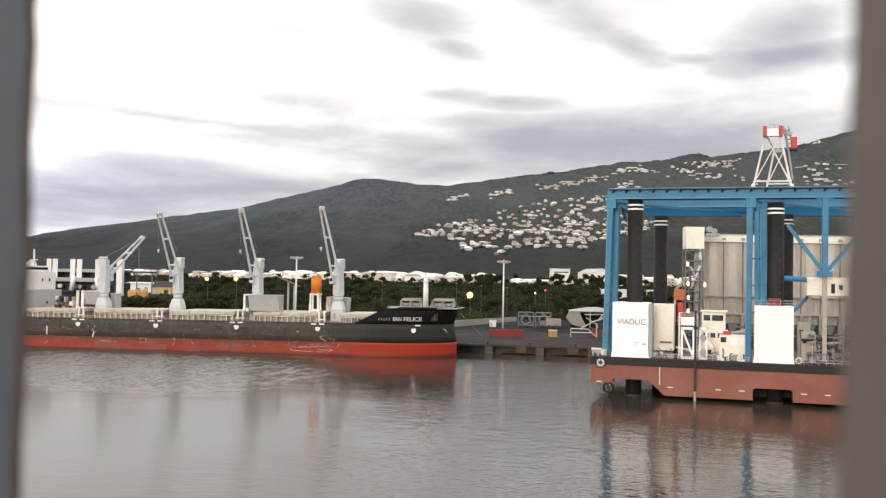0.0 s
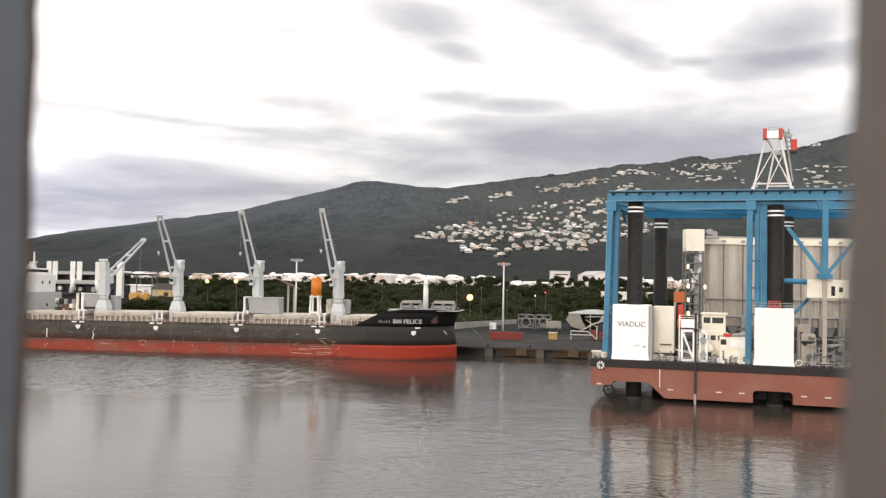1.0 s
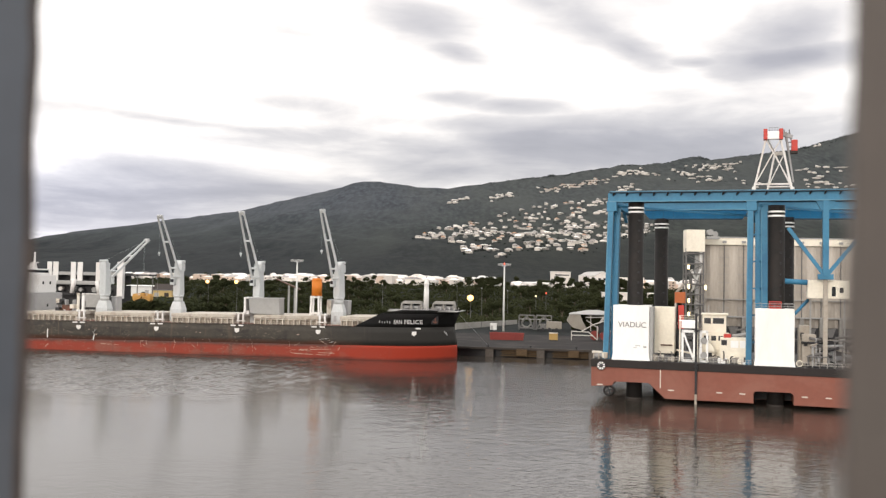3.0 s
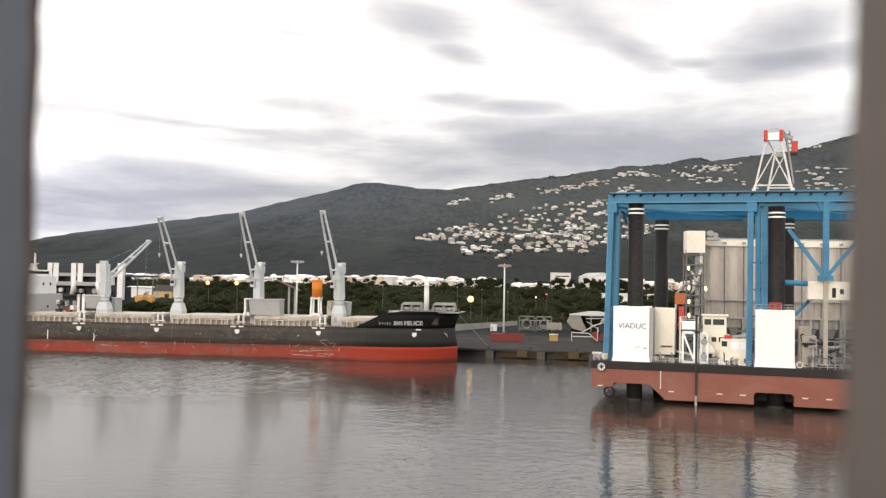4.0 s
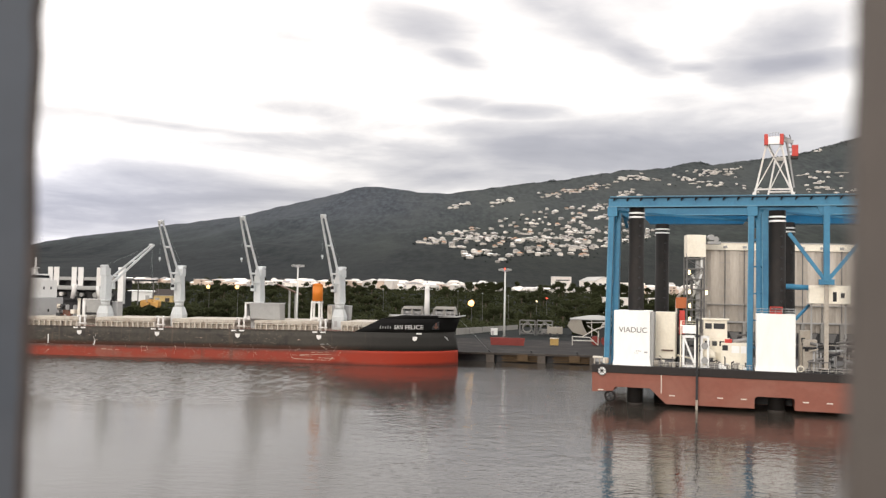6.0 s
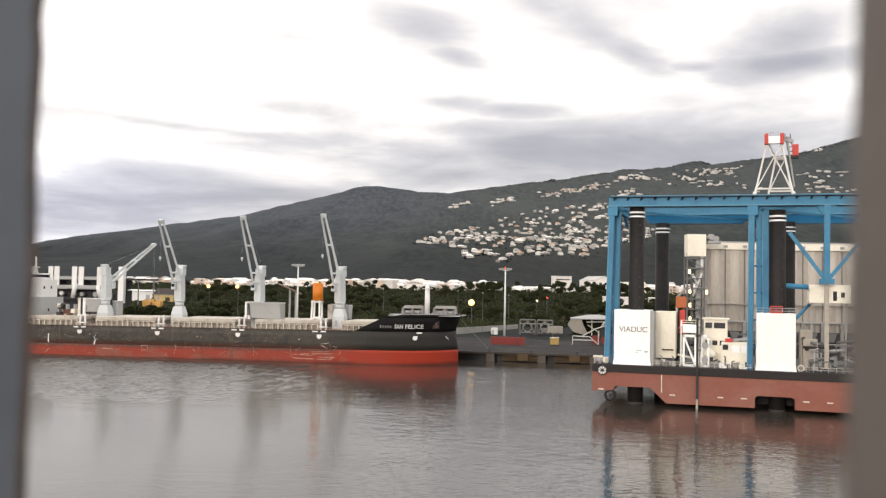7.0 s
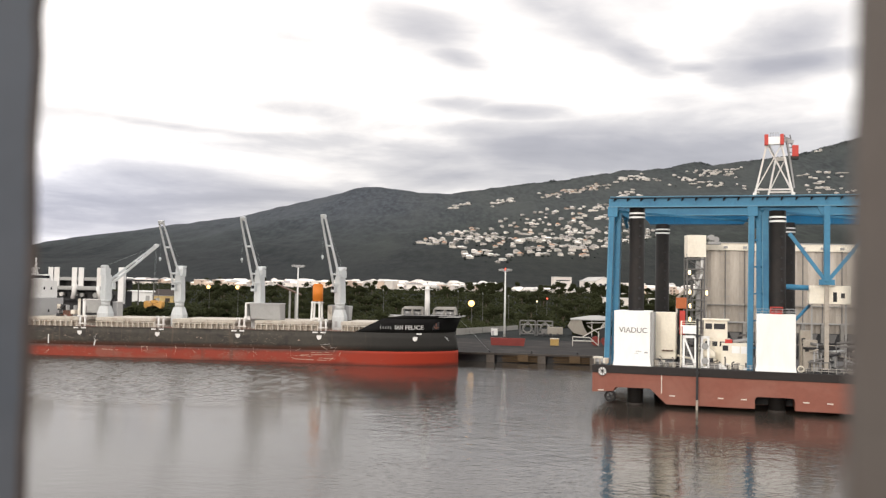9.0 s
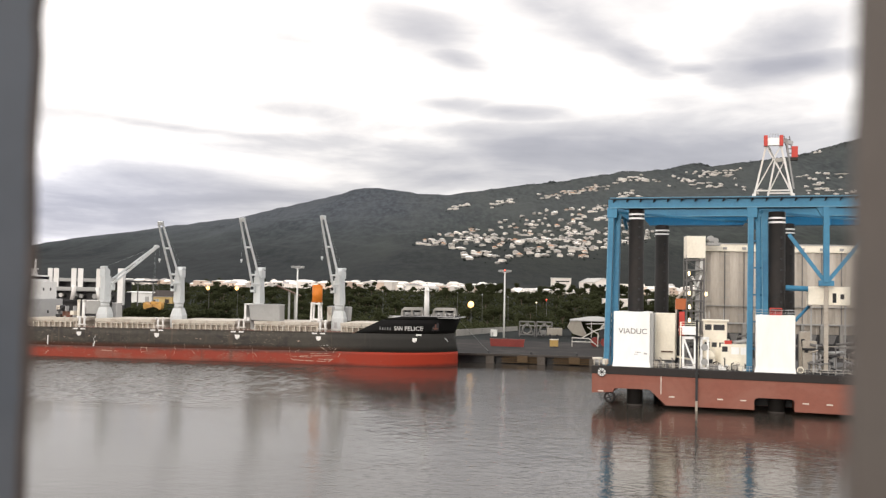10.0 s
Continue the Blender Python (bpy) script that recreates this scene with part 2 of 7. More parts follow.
WAVES = 0.165
M = {
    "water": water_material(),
    "bow_black": material("bow_black_paint", (0.009, 0.009, 0.009), 0.7, gloss=0.1, scale=0.4, vary=0.3, dirt=(0.02, 0.018, 0.017), dirt_amount=0.3),
    "deck_red": material("deck_oxide_paint", (0.16, 0.07, 0.05), 0.7, scale=0.5),
    "coaming": material("weathered_cream_paint", (0.66, 0.62, 0.54), 0.6, scale=0.6, vary=0.2, dirt=(0.26, 0.15, 0.09), dirt_amount=0.75, dirt_scale=0.8, stretch=(1, 1, 0.4)),
    "hatch": material("grimy_hatch_paint", (0.47, 0.43, 0.37), 0.65, scale=0.6, vary=0.25, dirt=(0.22, 0.17, 0.13), dirt_amount=0.7, dirt_scale=0.5),
    # darker than the stays for the shadows between them, with rust stains besides
    "coaming_plate": material("shaded_rust_stained_plating", (0.37, 0.33, 0.27), 0.7, scale=0.9, vary=0.35, dirt=(0.10, 0.065, 0.045), dirt_amount=0.8, dirt_scale=0.5, stretch=(1, 1, 0.4)),
    "crane_grey": material("crane_grey_paint", (0.50, 0.525, 0.53), 0.5, scale=0.6, vary=0.12, dirt=(0.36, 0.33, 0.30), dirt_amount=0.4, stretch=(1, 1, 0.4)),
    "ship_white": material("ship_white_paint", (0.72, 0.71, 0.69), 0.5, scale=0.5, vary=0.1, dirt=(0.45, 0.36, 0.28), dirt_amount=0.4, stretch=(1, 1, 0.3)),
    "ship_grey": material("ship_grey_paint", (0.36, 0.36, 0.36), 0.6, scale=0.3, vary=0.08),
    "name_white": material("worn_white_lettering", (0.58, 0.57, 0.56), 0.6, scale=1.0, vary=0.2),
    "scraped": material("scraped_bare_steel", (0.44, 0.33, 0.26), 0.7, scale=0.6, vary=0.35),
    "dark": material("dark_steel", (0.03, 0.03, 0.032), 0.6, scale=1.0),
    "glass_dark": material("dark_window_glass", (0.02, 0.022, 0.026), 0.15, scale=1.0, vary=0.1, bump=0.02),
    "orange": material("orange_paint", (0.62, 0.19, 0.02), 0.5, scale=0.8, vary=0.2),
    "rust_orange": material("faded_orange_paint", (0.42, 0.12, 0.04), 0.6, scale=0.8, vary=0.25),
    "barge_red": material("barge_oxide_paint", (0.228, 0.082, 0.057), 0.65, scale=0.3, vary=0.10, dirt=(0.27, 0.125, 0.092), dirt_amount=0.5, dirt_scale=0.5, stretch=(0.6, 1, 0.8)),
    "barge_black": material("barge_black_paint", (0.022, 0.018, 0.017), 0.6, gloss=0.25, scale=0.5),
    "white": material("white_panel_paint", (0.88, 0.88, 0.86), 0.5, scale=0.3, vary=0.05, dirt=(0.66, 0.63, 0.58), dirt_amount=0.3, stretch=(1, 1, 0.25)),
    "cream": material("cream_panel_paint", (0.82, 0.77, 0.65), 0.55, scale=0.4, vary=0.08, dirt=(0.5, 0.4, 0.3), dirt_amount=0.35),
    "blue_pale": material("pale_blue_edge_paint", (0.115, 0.27, 0.38), 0.55, scale=0.6, vary=0.2),
    "blue": material("blue_gantry_paint", (0.048, 0.200, 0.330), 0.5, scale=0.4, vary=0.15, dirt=(0.018, 0.105, 0.21), dirt_amount=0.6),
    # lighter copy of the gantry blue, for girders that should look lit
    "blue_lit": material("lit_blue_paint", (0.030, 0.225, 0.440), 0.5, scale=0.4, vary=0.12, dirt=(0.022, 0.14, 0.29), dirt_amount=0.4),
    "blue_dull": material("dull_blue_grey_paint", (0.055, 0.12, 0.175), 0.6, scale=0.6, vary=0.2),
    "leg": material("leg_steel_black", (0.016, 0.0145, 0.0135), 0.6, gloss=0.2, scale=0.5, vary=0.3, dirt=(0.040, 0.030, 0.024), dirt_amount=0.4),
    "red": material("signal_red_paint", (0.50, 0.045, 0.032), 0.45, scale=0.6, vary=0.12),
    "concrete": material("silo_concrete", (0.40, 0.36, 0.31), 0.85, scale=0.25, vary=0.15, dirt=(0.24, 0.22, 0.20), dirt_amount=0.6, stretch=(1, 1, 0.25), dirt_scale=0.6),
    "quay": material("quay_concrete", (0.047, 0.040, 0.035), 0.9, scale=0.35, vary=0.25, dirt=(0.09, 0.08, 0.075), dirt_amount=0.6),
    "apron": material("worn_asphalt", (0.0215, 0.020, 0.0195), 0.95, gloss=0.15, scale=0.3, vary=0.3, dirt=(0.055, 0.047, 0.043), dirt_amount=0.7, dirt_scale=0.3),
    "timber": material("fender_timber", (0.085, 0.055, 0.028), 0.8, scale=0.8, vary=0.35, stretch=(0.2, 1, 1)),
    "yellow_wall": material("faded_yellow_render", (0.50, 0.37, 0.16), 0.8, scale=0.2, vary=0.15),
    "grab_yellow": material("worn_yellow_grab_paint", (0.52, 0.29, 0.075), 0.6, scale=0.8, vary=0.25, dirt=(0.20, 0.10, 0.05), dirt_amount=0.6),
    "dull_yellow": material("dull_yellow_paint", (0.36, 0.24, 0.08), 0.6, scale=0.8, vary=0.2),
    "rail_pale": material("weathered_pale_rail_paint", (0.50, 0.48, 0.44), 0.6, scale=1.0, vary=0.2),
    "frame_grey": material("stained_grey_steel", (0.15, 0.145, 0.14), 0.6, scale=0.8, vary=0.25),
    "warm_grey": material("warm_grey_paint", (0.38, 0.345, 0.295), 0.6, scale=0.6, vary=0.18, dirt=(0.25, 0.19, 0.14), dirt_amount=0.5),
    "tarpaulin": material("grey_tarpaulin", (0.27, 0.26, 0.24), 0.8, scale=0.8, vary=0.2),
    "canvas": material("weathered_beige_canvas", (0.27, 0.25, 0.215), 0.85, scale=0.6, vary=0.18, dirt=(0.22, 0.19, 0.155), dirt_amount=0.6, dirt_scale=0.5),
    "tarpaulin_dark": material("stained_pier_concrete", (0.085, 0.074, 0.064), 0.9, scale=0.5, vary=0.3, dirt=(0.05, 0.032, 0.02), dirt_amount=0.7, dirt_scale=0.5),
    "dull_red": material("dull_red_paint", (0.20, 0.035, 0.028), 0.7, scale=0.6, vary=0.25),
    "trunk": material("bark", (0.10, 0.075, 0.055), 0.9, scale=1.5),
    "leaf": material("foliage", (0.029, 0.0335, 0.0155), 0.9, gloss=0.03, scale=0.5, vary=0.12, dirt=(0.038, 0.037, 0.018), dirt_amount=0.5, dirt_scale=0.3, each=0.25),
    "wall": material("house_render", (0.46, 0.43, 0.39), 0.8, scale=0.08, vary=0.15, each=1.1),
    "roof": material("roof_sheet", (0.74, 0.715, 0.68), 0.6, scale=0.08, vary=0.15, each=1.0),
    "roof_dull": material("weathered_roof_sheet", (0.36, 0.34, 0.33), 0.7, scale=0.08, vary=0.2, each=0.8),
    "roof_tan": material("tan_roof_tiles", (0.46, 0.27, 0.17), 0.7, scale=0.08, vary=0.2, each=0.6),
    "town": material("town_render", (0.74, 0.69, 0.64), 0.8, scale=0.05, vary=0.1, dirt=(0.6, 0.5, 0.42), each=0.5),
    "town_tan": material("warm_town_render", (0.66, 0.52, 0.42), 0.8, scale=0.05, vary=0.12, each=0.4),
    "frame_brown": material("dark_rusty_sheet_roof", (0.045, 0.036, 0.032), 0.8, scale=0.3, vary=0.3),
    "brown": material("brown_sheet_roof", (0.12, 0.07, 0.05), 0.7, scale=0.3),
    "galv": material("galvanised_steel", (0.42, 0.43, 0.43), 0.45, 0.5, scale=1.0, vary=0.15),
    "post_l": material("weathered_blue_grey_paint", (0.066, 0.077, 0.096), 0.55, scale=14, vary=0.18, dirt=(0.095, 0.10, 0.112), dirt_amount=0.6, dirt_scale=0.5, bump=0.3, distance=0.001),
    "post_r": material("weathered_taupe_paint", (0.112, 0.096, 0.086), 0.55, scale=14, vary=0.1, dirt=(0.095, 0.090, 0.080), dirt_amount=0.5, dirt_scale=0.5, bump=0.3, distance=0.001),
    "edge_rust": material("worn_rusty_edge", (0.075, 0.058, 0.050), 0.8, scale=20, vary=0.4, distance=0.001),
    "sodium": glowing("sodium_light", (1.0, 0.56, 0.20), 3.2),
    "lamp_white": glowing("warm_work_light", (1.0, 0.80, 0.45), 3.0),
    "lamp_red": glowing("red_signal_light", (1.0, 0.10, 0.05), 2.0),
    "shed_grey": material("shed_sheet_grey", (0.33, 0.33, 0.32), 0.6, scale=0.3, vary=0.08),
    "shed_white": material("shed_sheet_white", (0.66, 0.66, 0.64), 0.6, scale=0.2, vary=0.1),
}


def hull_paint(name, fresh, worn, stain, blot, slime, chafe, band):
    """Ship's side paint: fresh near the bow, worn further aft, with streaks, patches of old repaint and weed at the waterline."""
    m = bpy.data.materials.new(name)
    m.use_nodes = True
    n, l = m.node_tree.nodes, m.node_tree.links
    b = n["Principled BSDF"]
    b.inputs["Specular IOR Level"].default_value = 0.2
    tc = n.new("ShaderNodeTexCoord")
    sep = n.new("ShaderNodeSeparateXYZ")
    l.new(tc.outputs["Object"], sep.inputs[0])

    def cloud(scale, stretch, detail=5.0):
        mp = n.new("ShaderNodeMapping")
        mp.inputs["Scale"].default_value = stretch
        l.new(tc.outputs["Object"], mp.inputs[0])
        t = node(n, "ShaderNodeTexNoise", Scale=scale, Detail=detail, Roughness=0.6, Distortion=0.4)
        l.new(mp.outputs[0], t.inputs["Vector"])
        return t.outputs[0]

    def span(v, a, b_, lo, hi):
        r = n.new("ShaderNodeMapRange")
        r.interpolation_type = "SMOOTHSTEP"
        l.new(v, r.inputs[0])
        r.inputs[1].default_value, r.inputs[2].default_value, r.inputs[3].default_value, r.inputs[4].default_value = a, b_, lo, hi
        return r.outputs[0]

    def over(base, colour, fac):
        mix = n.new("ShaderNodeMix")
        mix.data_type = "RGBA"
        if hasattr(base, "links"):
            l.new(base, mix.inputs[6])
        else:
            mix.inputs[6].default_value = (*base, 1)
        mix.inputs[7].default_value = (*colour, 1)
        l.new(fac, mix.inputs[0])
        return mix.outputs[2]

    wide, fine, streak = cloud(0.06, (1, 1, 2.0)), cloud(0.9, (1, 1, 1)), cloud(0.5, (1, 1, 0.10))
    aft = span(math_node(n, l, "ADD", sep.outputs[0], math_node(n, l, "MULTIPLY", wide, 40.0)), -30.0, -2.0, 1.0, 0.0)
    c = over(fresh, worn, math_node(n, l, "MULTIPLY", aft, span(fine, 0.3, 0.65, 0.65, 1.0)))
    c = over(c, blot, math_node(n, l, "MULTIPLY", span(cloud(0.16, (0.7, 1, 1.6)), 0.50, 0.64, 0.0, 0.75), aft))
    c = over(c, stain, math_node(n, l, "MULTIPLY", span(streak, 0.55, 0.72, 0.0, 0.65), span(aft, 0.0, 1.0, 0.25, 1.0)))
    # the paints wear through into each other along the boot-top, and fenders have rubbed the side
    lo, hi = band
    edge = span(math_node(n, l, "ADD", sep.outputs[2], math_node(n, l, "MULTIPLY", cloud(0.35, (0.6, 1, 1)), 1.6)), lo + 0.8, hi + 0.8, 1.0, 0.0)
    c = over(c, chafe, math_node(n, l, "MULTIPLY", edge, span(aft, 0.0, 1.0, 0.0, 1.0)))
    rub = math_node(n, l, "MULTIPLY", span(cloud(1.3, (0.55, 1, 1.2), 6.0), 0.56, 0.70, 0.0, 0.42), span(cloud(0.11, (0.6, 1, 0.4)), 0.44, 0.58, 0.0, 1.0))
    c = over(c, (0.30, 0.235, 0.185), math_node(n, l, "MULTIPLY", rub, aft))
    weed = span(math_node(n, l, "SUBTRACT", sep.outputs[2], math_node(n, l, "MULTIPLY", wide, 2.2)), -0.9, 0.35, 0.75, 0.0)
    c = over(c, slime, weed)
    l.new(c, b.inputs["Base Color"])
    l.new(math_node(n, l, "ADD", math_node(n, l, "MULTIPLY", fine, 0.3), 0.5), b.inputs["Roughness"])
    bp = n.new("ShaderNodeBump")
    bp.inputs["Strength"].default_value, bp.inputs["Distance"].default_value = 0.25, 0.04
    l.new(wide, bp.inputs["Height"])
    l.new(bp.outputs[0], b.inputs["Normal"])
    return m


M["hull_red"] = hull_paint("hull_red_paint", (0.28, 0.031, 0.014), (0.235, 0.044, 0.027), (0.10, 0.055, 0.043), (0.22, 0.085, 0.062), (0.055, 0.018, 0.014), (0.070, 0.034, 0.027), (4.9, 3.4))
M["hull_black"] = hull_paint("hull_black_paint", (0.026, 0.0250, 0.0225), (0.060, 0.054, 0.045), (0.100, 0.075, 0.058), (0.030, 0.028, 0.026), (0.02, 0.018, 0.017), (0.125, 0.058, 0.043), (4.9, 6.6))


def terrain_material():
    m = bpy.data.materials.new("hillside_scrub")
    m.use_nodes = True
    n, l = m.node_tree.nodes, m.node_tree.links
    b = n["Principled BSDF"]
    b.inputs["Roughness"].default_value = 0.95
    b.inputs["Specular IOR Level"].default_value = 0.1
    geo = n.new("ShaderNodeNewGeometry")
    a = node(n, "ShaderNodeTexNoise", Scale=0.06, Detail=6.0, Roughness=0.6)
    c = node(n, "ShaderNodeTexNoise", Scale=0.0055, Detail=5.0, Roughness=0.55, Distortion=0.3)
    mp = n.new("ShaderNodeMapping")             # gullies and thickets run down the slope
    mp.inputs["Scale"].default_value = (1.0, 0.22, 0.6)
    l.new(geo.outputs["Position"], mp.inputs[0])
    for t in (a, c):
        l.new(mp.outputs[0], t.inputs["Vector"])
    tone = ramp(n, l, a.outputs[0], [(0.36, (0.0190, 0.0225, 0.0215)), (0.50, (0.0290, 0.0335, 0.0320)), (0.64, (0.0430, 0.0485, 0.0430))])
    patch = ramp(n, l, c.outputs[0], [(0.40, (0, 0, 0)), (0.66, (0.75, 0.75, 0.75))])
    mix = n.new("ShaderNodeMix")
    mix.data_type = "RGBA"
    l.new(patch, mix.inputs[0])
    l.new(tone, mix.inputs[6])
    mix.inputs[7].default_value = (0.0410, 0.0450, 0.0400, 1)
    # a bluer tint on the western spur, a more neutral one towards the village
    sep = n.new("ShaderNodeSeparateXYZ")
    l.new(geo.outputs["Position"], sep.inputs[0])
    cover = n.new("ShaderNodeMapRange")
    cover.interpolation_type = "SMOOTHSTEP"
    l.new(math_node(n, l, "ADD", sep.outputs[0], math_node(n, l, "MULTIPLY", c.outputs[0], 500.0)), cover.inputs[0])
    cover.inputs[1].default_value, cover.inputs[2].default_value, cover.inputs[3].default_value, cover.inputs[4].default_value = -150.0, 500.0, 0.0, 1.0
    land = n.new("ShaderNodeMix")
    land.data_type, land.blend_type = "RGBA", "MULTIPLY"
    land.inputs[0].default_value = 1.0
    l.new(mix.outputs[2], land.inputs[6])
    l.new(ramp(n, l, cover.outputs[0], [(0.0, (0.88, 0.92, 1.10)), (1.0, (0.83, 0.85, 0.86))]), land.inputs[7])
    # distance haze and shade put into the colour: dark lower slopes, paler bluish heights
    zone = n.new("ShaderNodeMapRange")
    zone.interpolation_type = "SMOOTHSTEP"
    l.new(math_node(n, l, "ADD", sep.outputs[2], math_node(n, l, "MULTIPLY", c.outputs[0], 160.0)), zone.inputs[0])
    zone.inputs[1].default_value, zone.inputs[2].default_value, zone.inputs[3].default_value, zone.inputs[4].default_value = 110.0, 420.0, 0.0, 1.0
    haze_mix = n.new("ShaderNodeMix")
    haze_mix.data_type, haze_mix.blend_type = "RGBA", "MULTIPLY"
    haze_mix.inputs[0].default_value = 1.0
    l.new(land.outputs[2], haze_mix.inputs[6])
    l.new(ramp(n, l, zone.outputs[0], [(0.0, (0.40, 0.422, 0.415)), (0.45, (0.88, 0.91, 0.88)), (1.0, (1.42, 1.40, 1.50))]), haze_mix.inputs[7])
    l.new(haze_mix.outputs[2], b.inputs["Base Color"])
    bp = n.new("ShaderNodeBump")
    bp.inputs["Strength"].default_value, bp.inputs["Distance"].default_value = 0.4, 8.0
    l.new(a.outputs[0], bp.inputs["Height"])
    l.new(bp.outputs[0], b.inputs["Normal"])
    return m


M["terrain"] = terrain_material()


# ---- mesh helpers ----
def fill(me, mat):
    me.materials.append(mat)
    return me


def part(name, bm, mat, parent=None, label="", at=None):
    """Links a bmesh as one mesh object under a thing or part."""
    me = bpy.data.meshes.new(name)
    bm.to_mesh(me)
    bm.free()
    ob = new(name, fill(me, M[mat]))
    if parent is not None:
        ob.parent = parent
    if at is not None:
        ob.matrix_basis = at
    if label:
        ob["label"] = label
    return ob


def thing(name, m, label, category, group="", kind=""):
    ob = new(name)
    ob.empty_display_size = 0.5
    ob.matrix_basis = m
    return tagged(ob, label, category, group, kind)


def hull8(bm, pts):
    """A solid from 8 corners: bottom ring, then top ring."""
    v = [bm.verts.new(p) for p in pts]
    for f in ((3, 2, 1, 0), (4, 5, 6, 7), (0, 1, 5, 4), (1, 2, 6, 5), (2, 3, 7, 6), (3, 0, 4, 7)):
        bm.faces.new([v[i] for i in f])
    return v


def box(bm, x0, x1, y0, y1, z0, z1):
    return hull8(bm, [(x0, y0, z0), (x1, y0, z0), (x1, y1, z0), (x0, y1, z0), (x0, y0, z1), (x1, y0, z1), (x1, y1, z1), (x0, y1, z1)])


def soften(bm, width):
    bmesh.ops.bevel(bm, geom=list(bm.edges), offset=width, segments=2, affect="EDGES", profile=0.6)
    return bm


def rounded(x0, x1, y0, y1, z0, z1, width=0.05):
    bm = bmesh.new()
    box(bm, x0, x1, y0, y1, z0, z1)
    return soften(bm, width)


def beam(bm, p, q, w, h=None, w2=None, h2=None):
    """A bar of box section from p to q."""
    p, q = Vector(p), Vector(q)
    h = w if h is None else h
    w2, h2 = (w if w2 is None else w2), (h if h2 is None else h2)
    d = (q - p).normalized()
    up = Vector((0, 0, 1)) if abs(d.z) < 0.95 else Vector((0, 1, 0))
    s = d.cross(up).normalized()
    u = s.cross(d).normalized()
    ring = ((-1, -1), (1, -1), (1, 1), (-1, 1))
    hull8(bm, [p + s * a * w / 2 + u * b * h / 2 for a, b in ring] + [q + s * a * w2 / 2 + u * b * h2 / 2 for a, b in ring])


def tube(bm, p, q, r, r2=None, n=12, caps=True):
    p, q = Vector(p), Vector(q)
    r2 = r if r2 is None else r2
    d = (q - p).normalized()
    up = Vector((0, 0, 1)) if abs(d.z) < 0.95 else Vector((1, 0, 0))
    s = d.cross(up).normalized()
    u = s.cross(d).normalized()
    a = [bm.verts.new(p + (s * math.cos(k) + u * math.sin(k)) * r) for k in (2 * math.pi * i / n for i in range(n))]
    b = [bm.verts.new(q + (s * math.cos(k) + u * math.sin(k)) * r2) for k in (2 * math.pi * i / n for i in range(n))]
    for i in range(n):
        f = bm.faces.new((a[i], a[(i + 1) % n], b[(i + 1) % n], b[i]))
        f.smooth = n > 8
    if caps:
        bm.faces.new(a[::-1])
        bm.faces.new(b)


def made(fn, *args, **kw):
    bm = bmesh.new()
    fn(bm, *args, **kw)
    return bm


def prism(bm, outline, y0, y1):
    """Extrudes an outline of (x, z) from y0 to y1."""
    a = [bm.verts.new((x, y0, z)) for x, z in outline]
    b = [bm.verts.new((x, y1, z)) for x, z in outline]
    n = len(outline)
    for i in range(n):
        bm.faces.new((a[i], b[i], b[(i + 1) % n], a[(i + 1) % n]))
    bm.faces.new(a)
    bm.faces.new(b[::-1])
    bmesh.ops.recalc_face_normals(bm, faces=bm.faces)


def lettering(text, height, mat, parent, m, name="lettering", label="", bold=0.0):
    cu = bpy.data.curves.new(name, "FONT")
    cu.body, cu.size, cu.align_x, cu.extrude, cu.offset = text, height * 1.38, "CENTER", 0.02, bold
    tmp = new("tmp", cu)
    bpy.context.view_layer.update()
    me = bpy.data.meshes.new_from_object(tmp.evaluated_get(bpy.context.evaluated_depsgraph_get()))
    bpy.data.objects.remove(tmp)
    me.materials.clear()
    ob = new(name, fill(me, M[mat]))
    ob.parent, ob.matrix_basis = parent, m
    if label:
        ob["label"] = label
    return ob


# ---- ground, hills, water ----
SHIP = Matrix.Translation((5.6, 317.9, 0)) @ pose(0, 0, 0, 0, 0, -9.3)
BARGE = Matrix.Translation((34.97, 215.86, 0)) @ pose(0, 0, 0, 0, 0, -17.5)
QUAY_Y, QUAY_Z = 15.6, 3.2
RIDGE = [(-4200, 60), (-2600, 110), (-1752, 177), (-1540, 220), (-1346, 243), (-1201, 268), (-863, 317), (-646, 374), (-452, 421), (-375, 447), (-335, 457), (-300, 451), (-234, 450), (-112, 433),
         (10, 430), (156, 450), (350, 478), (520, 498), (666, 526), (763, 545), (884, 548), (970, 560), (1030, 580), (1076, 588), (1152, 575), (1298, 596), (1517, 626), (1639, 664), (1761, 700), (2600, 860), (4200, 1000)]


def smooth(a, b, v):
    t = min(max((v - a) / (b - a), 0), 1)
    return t * t * (3 - 2 * t)


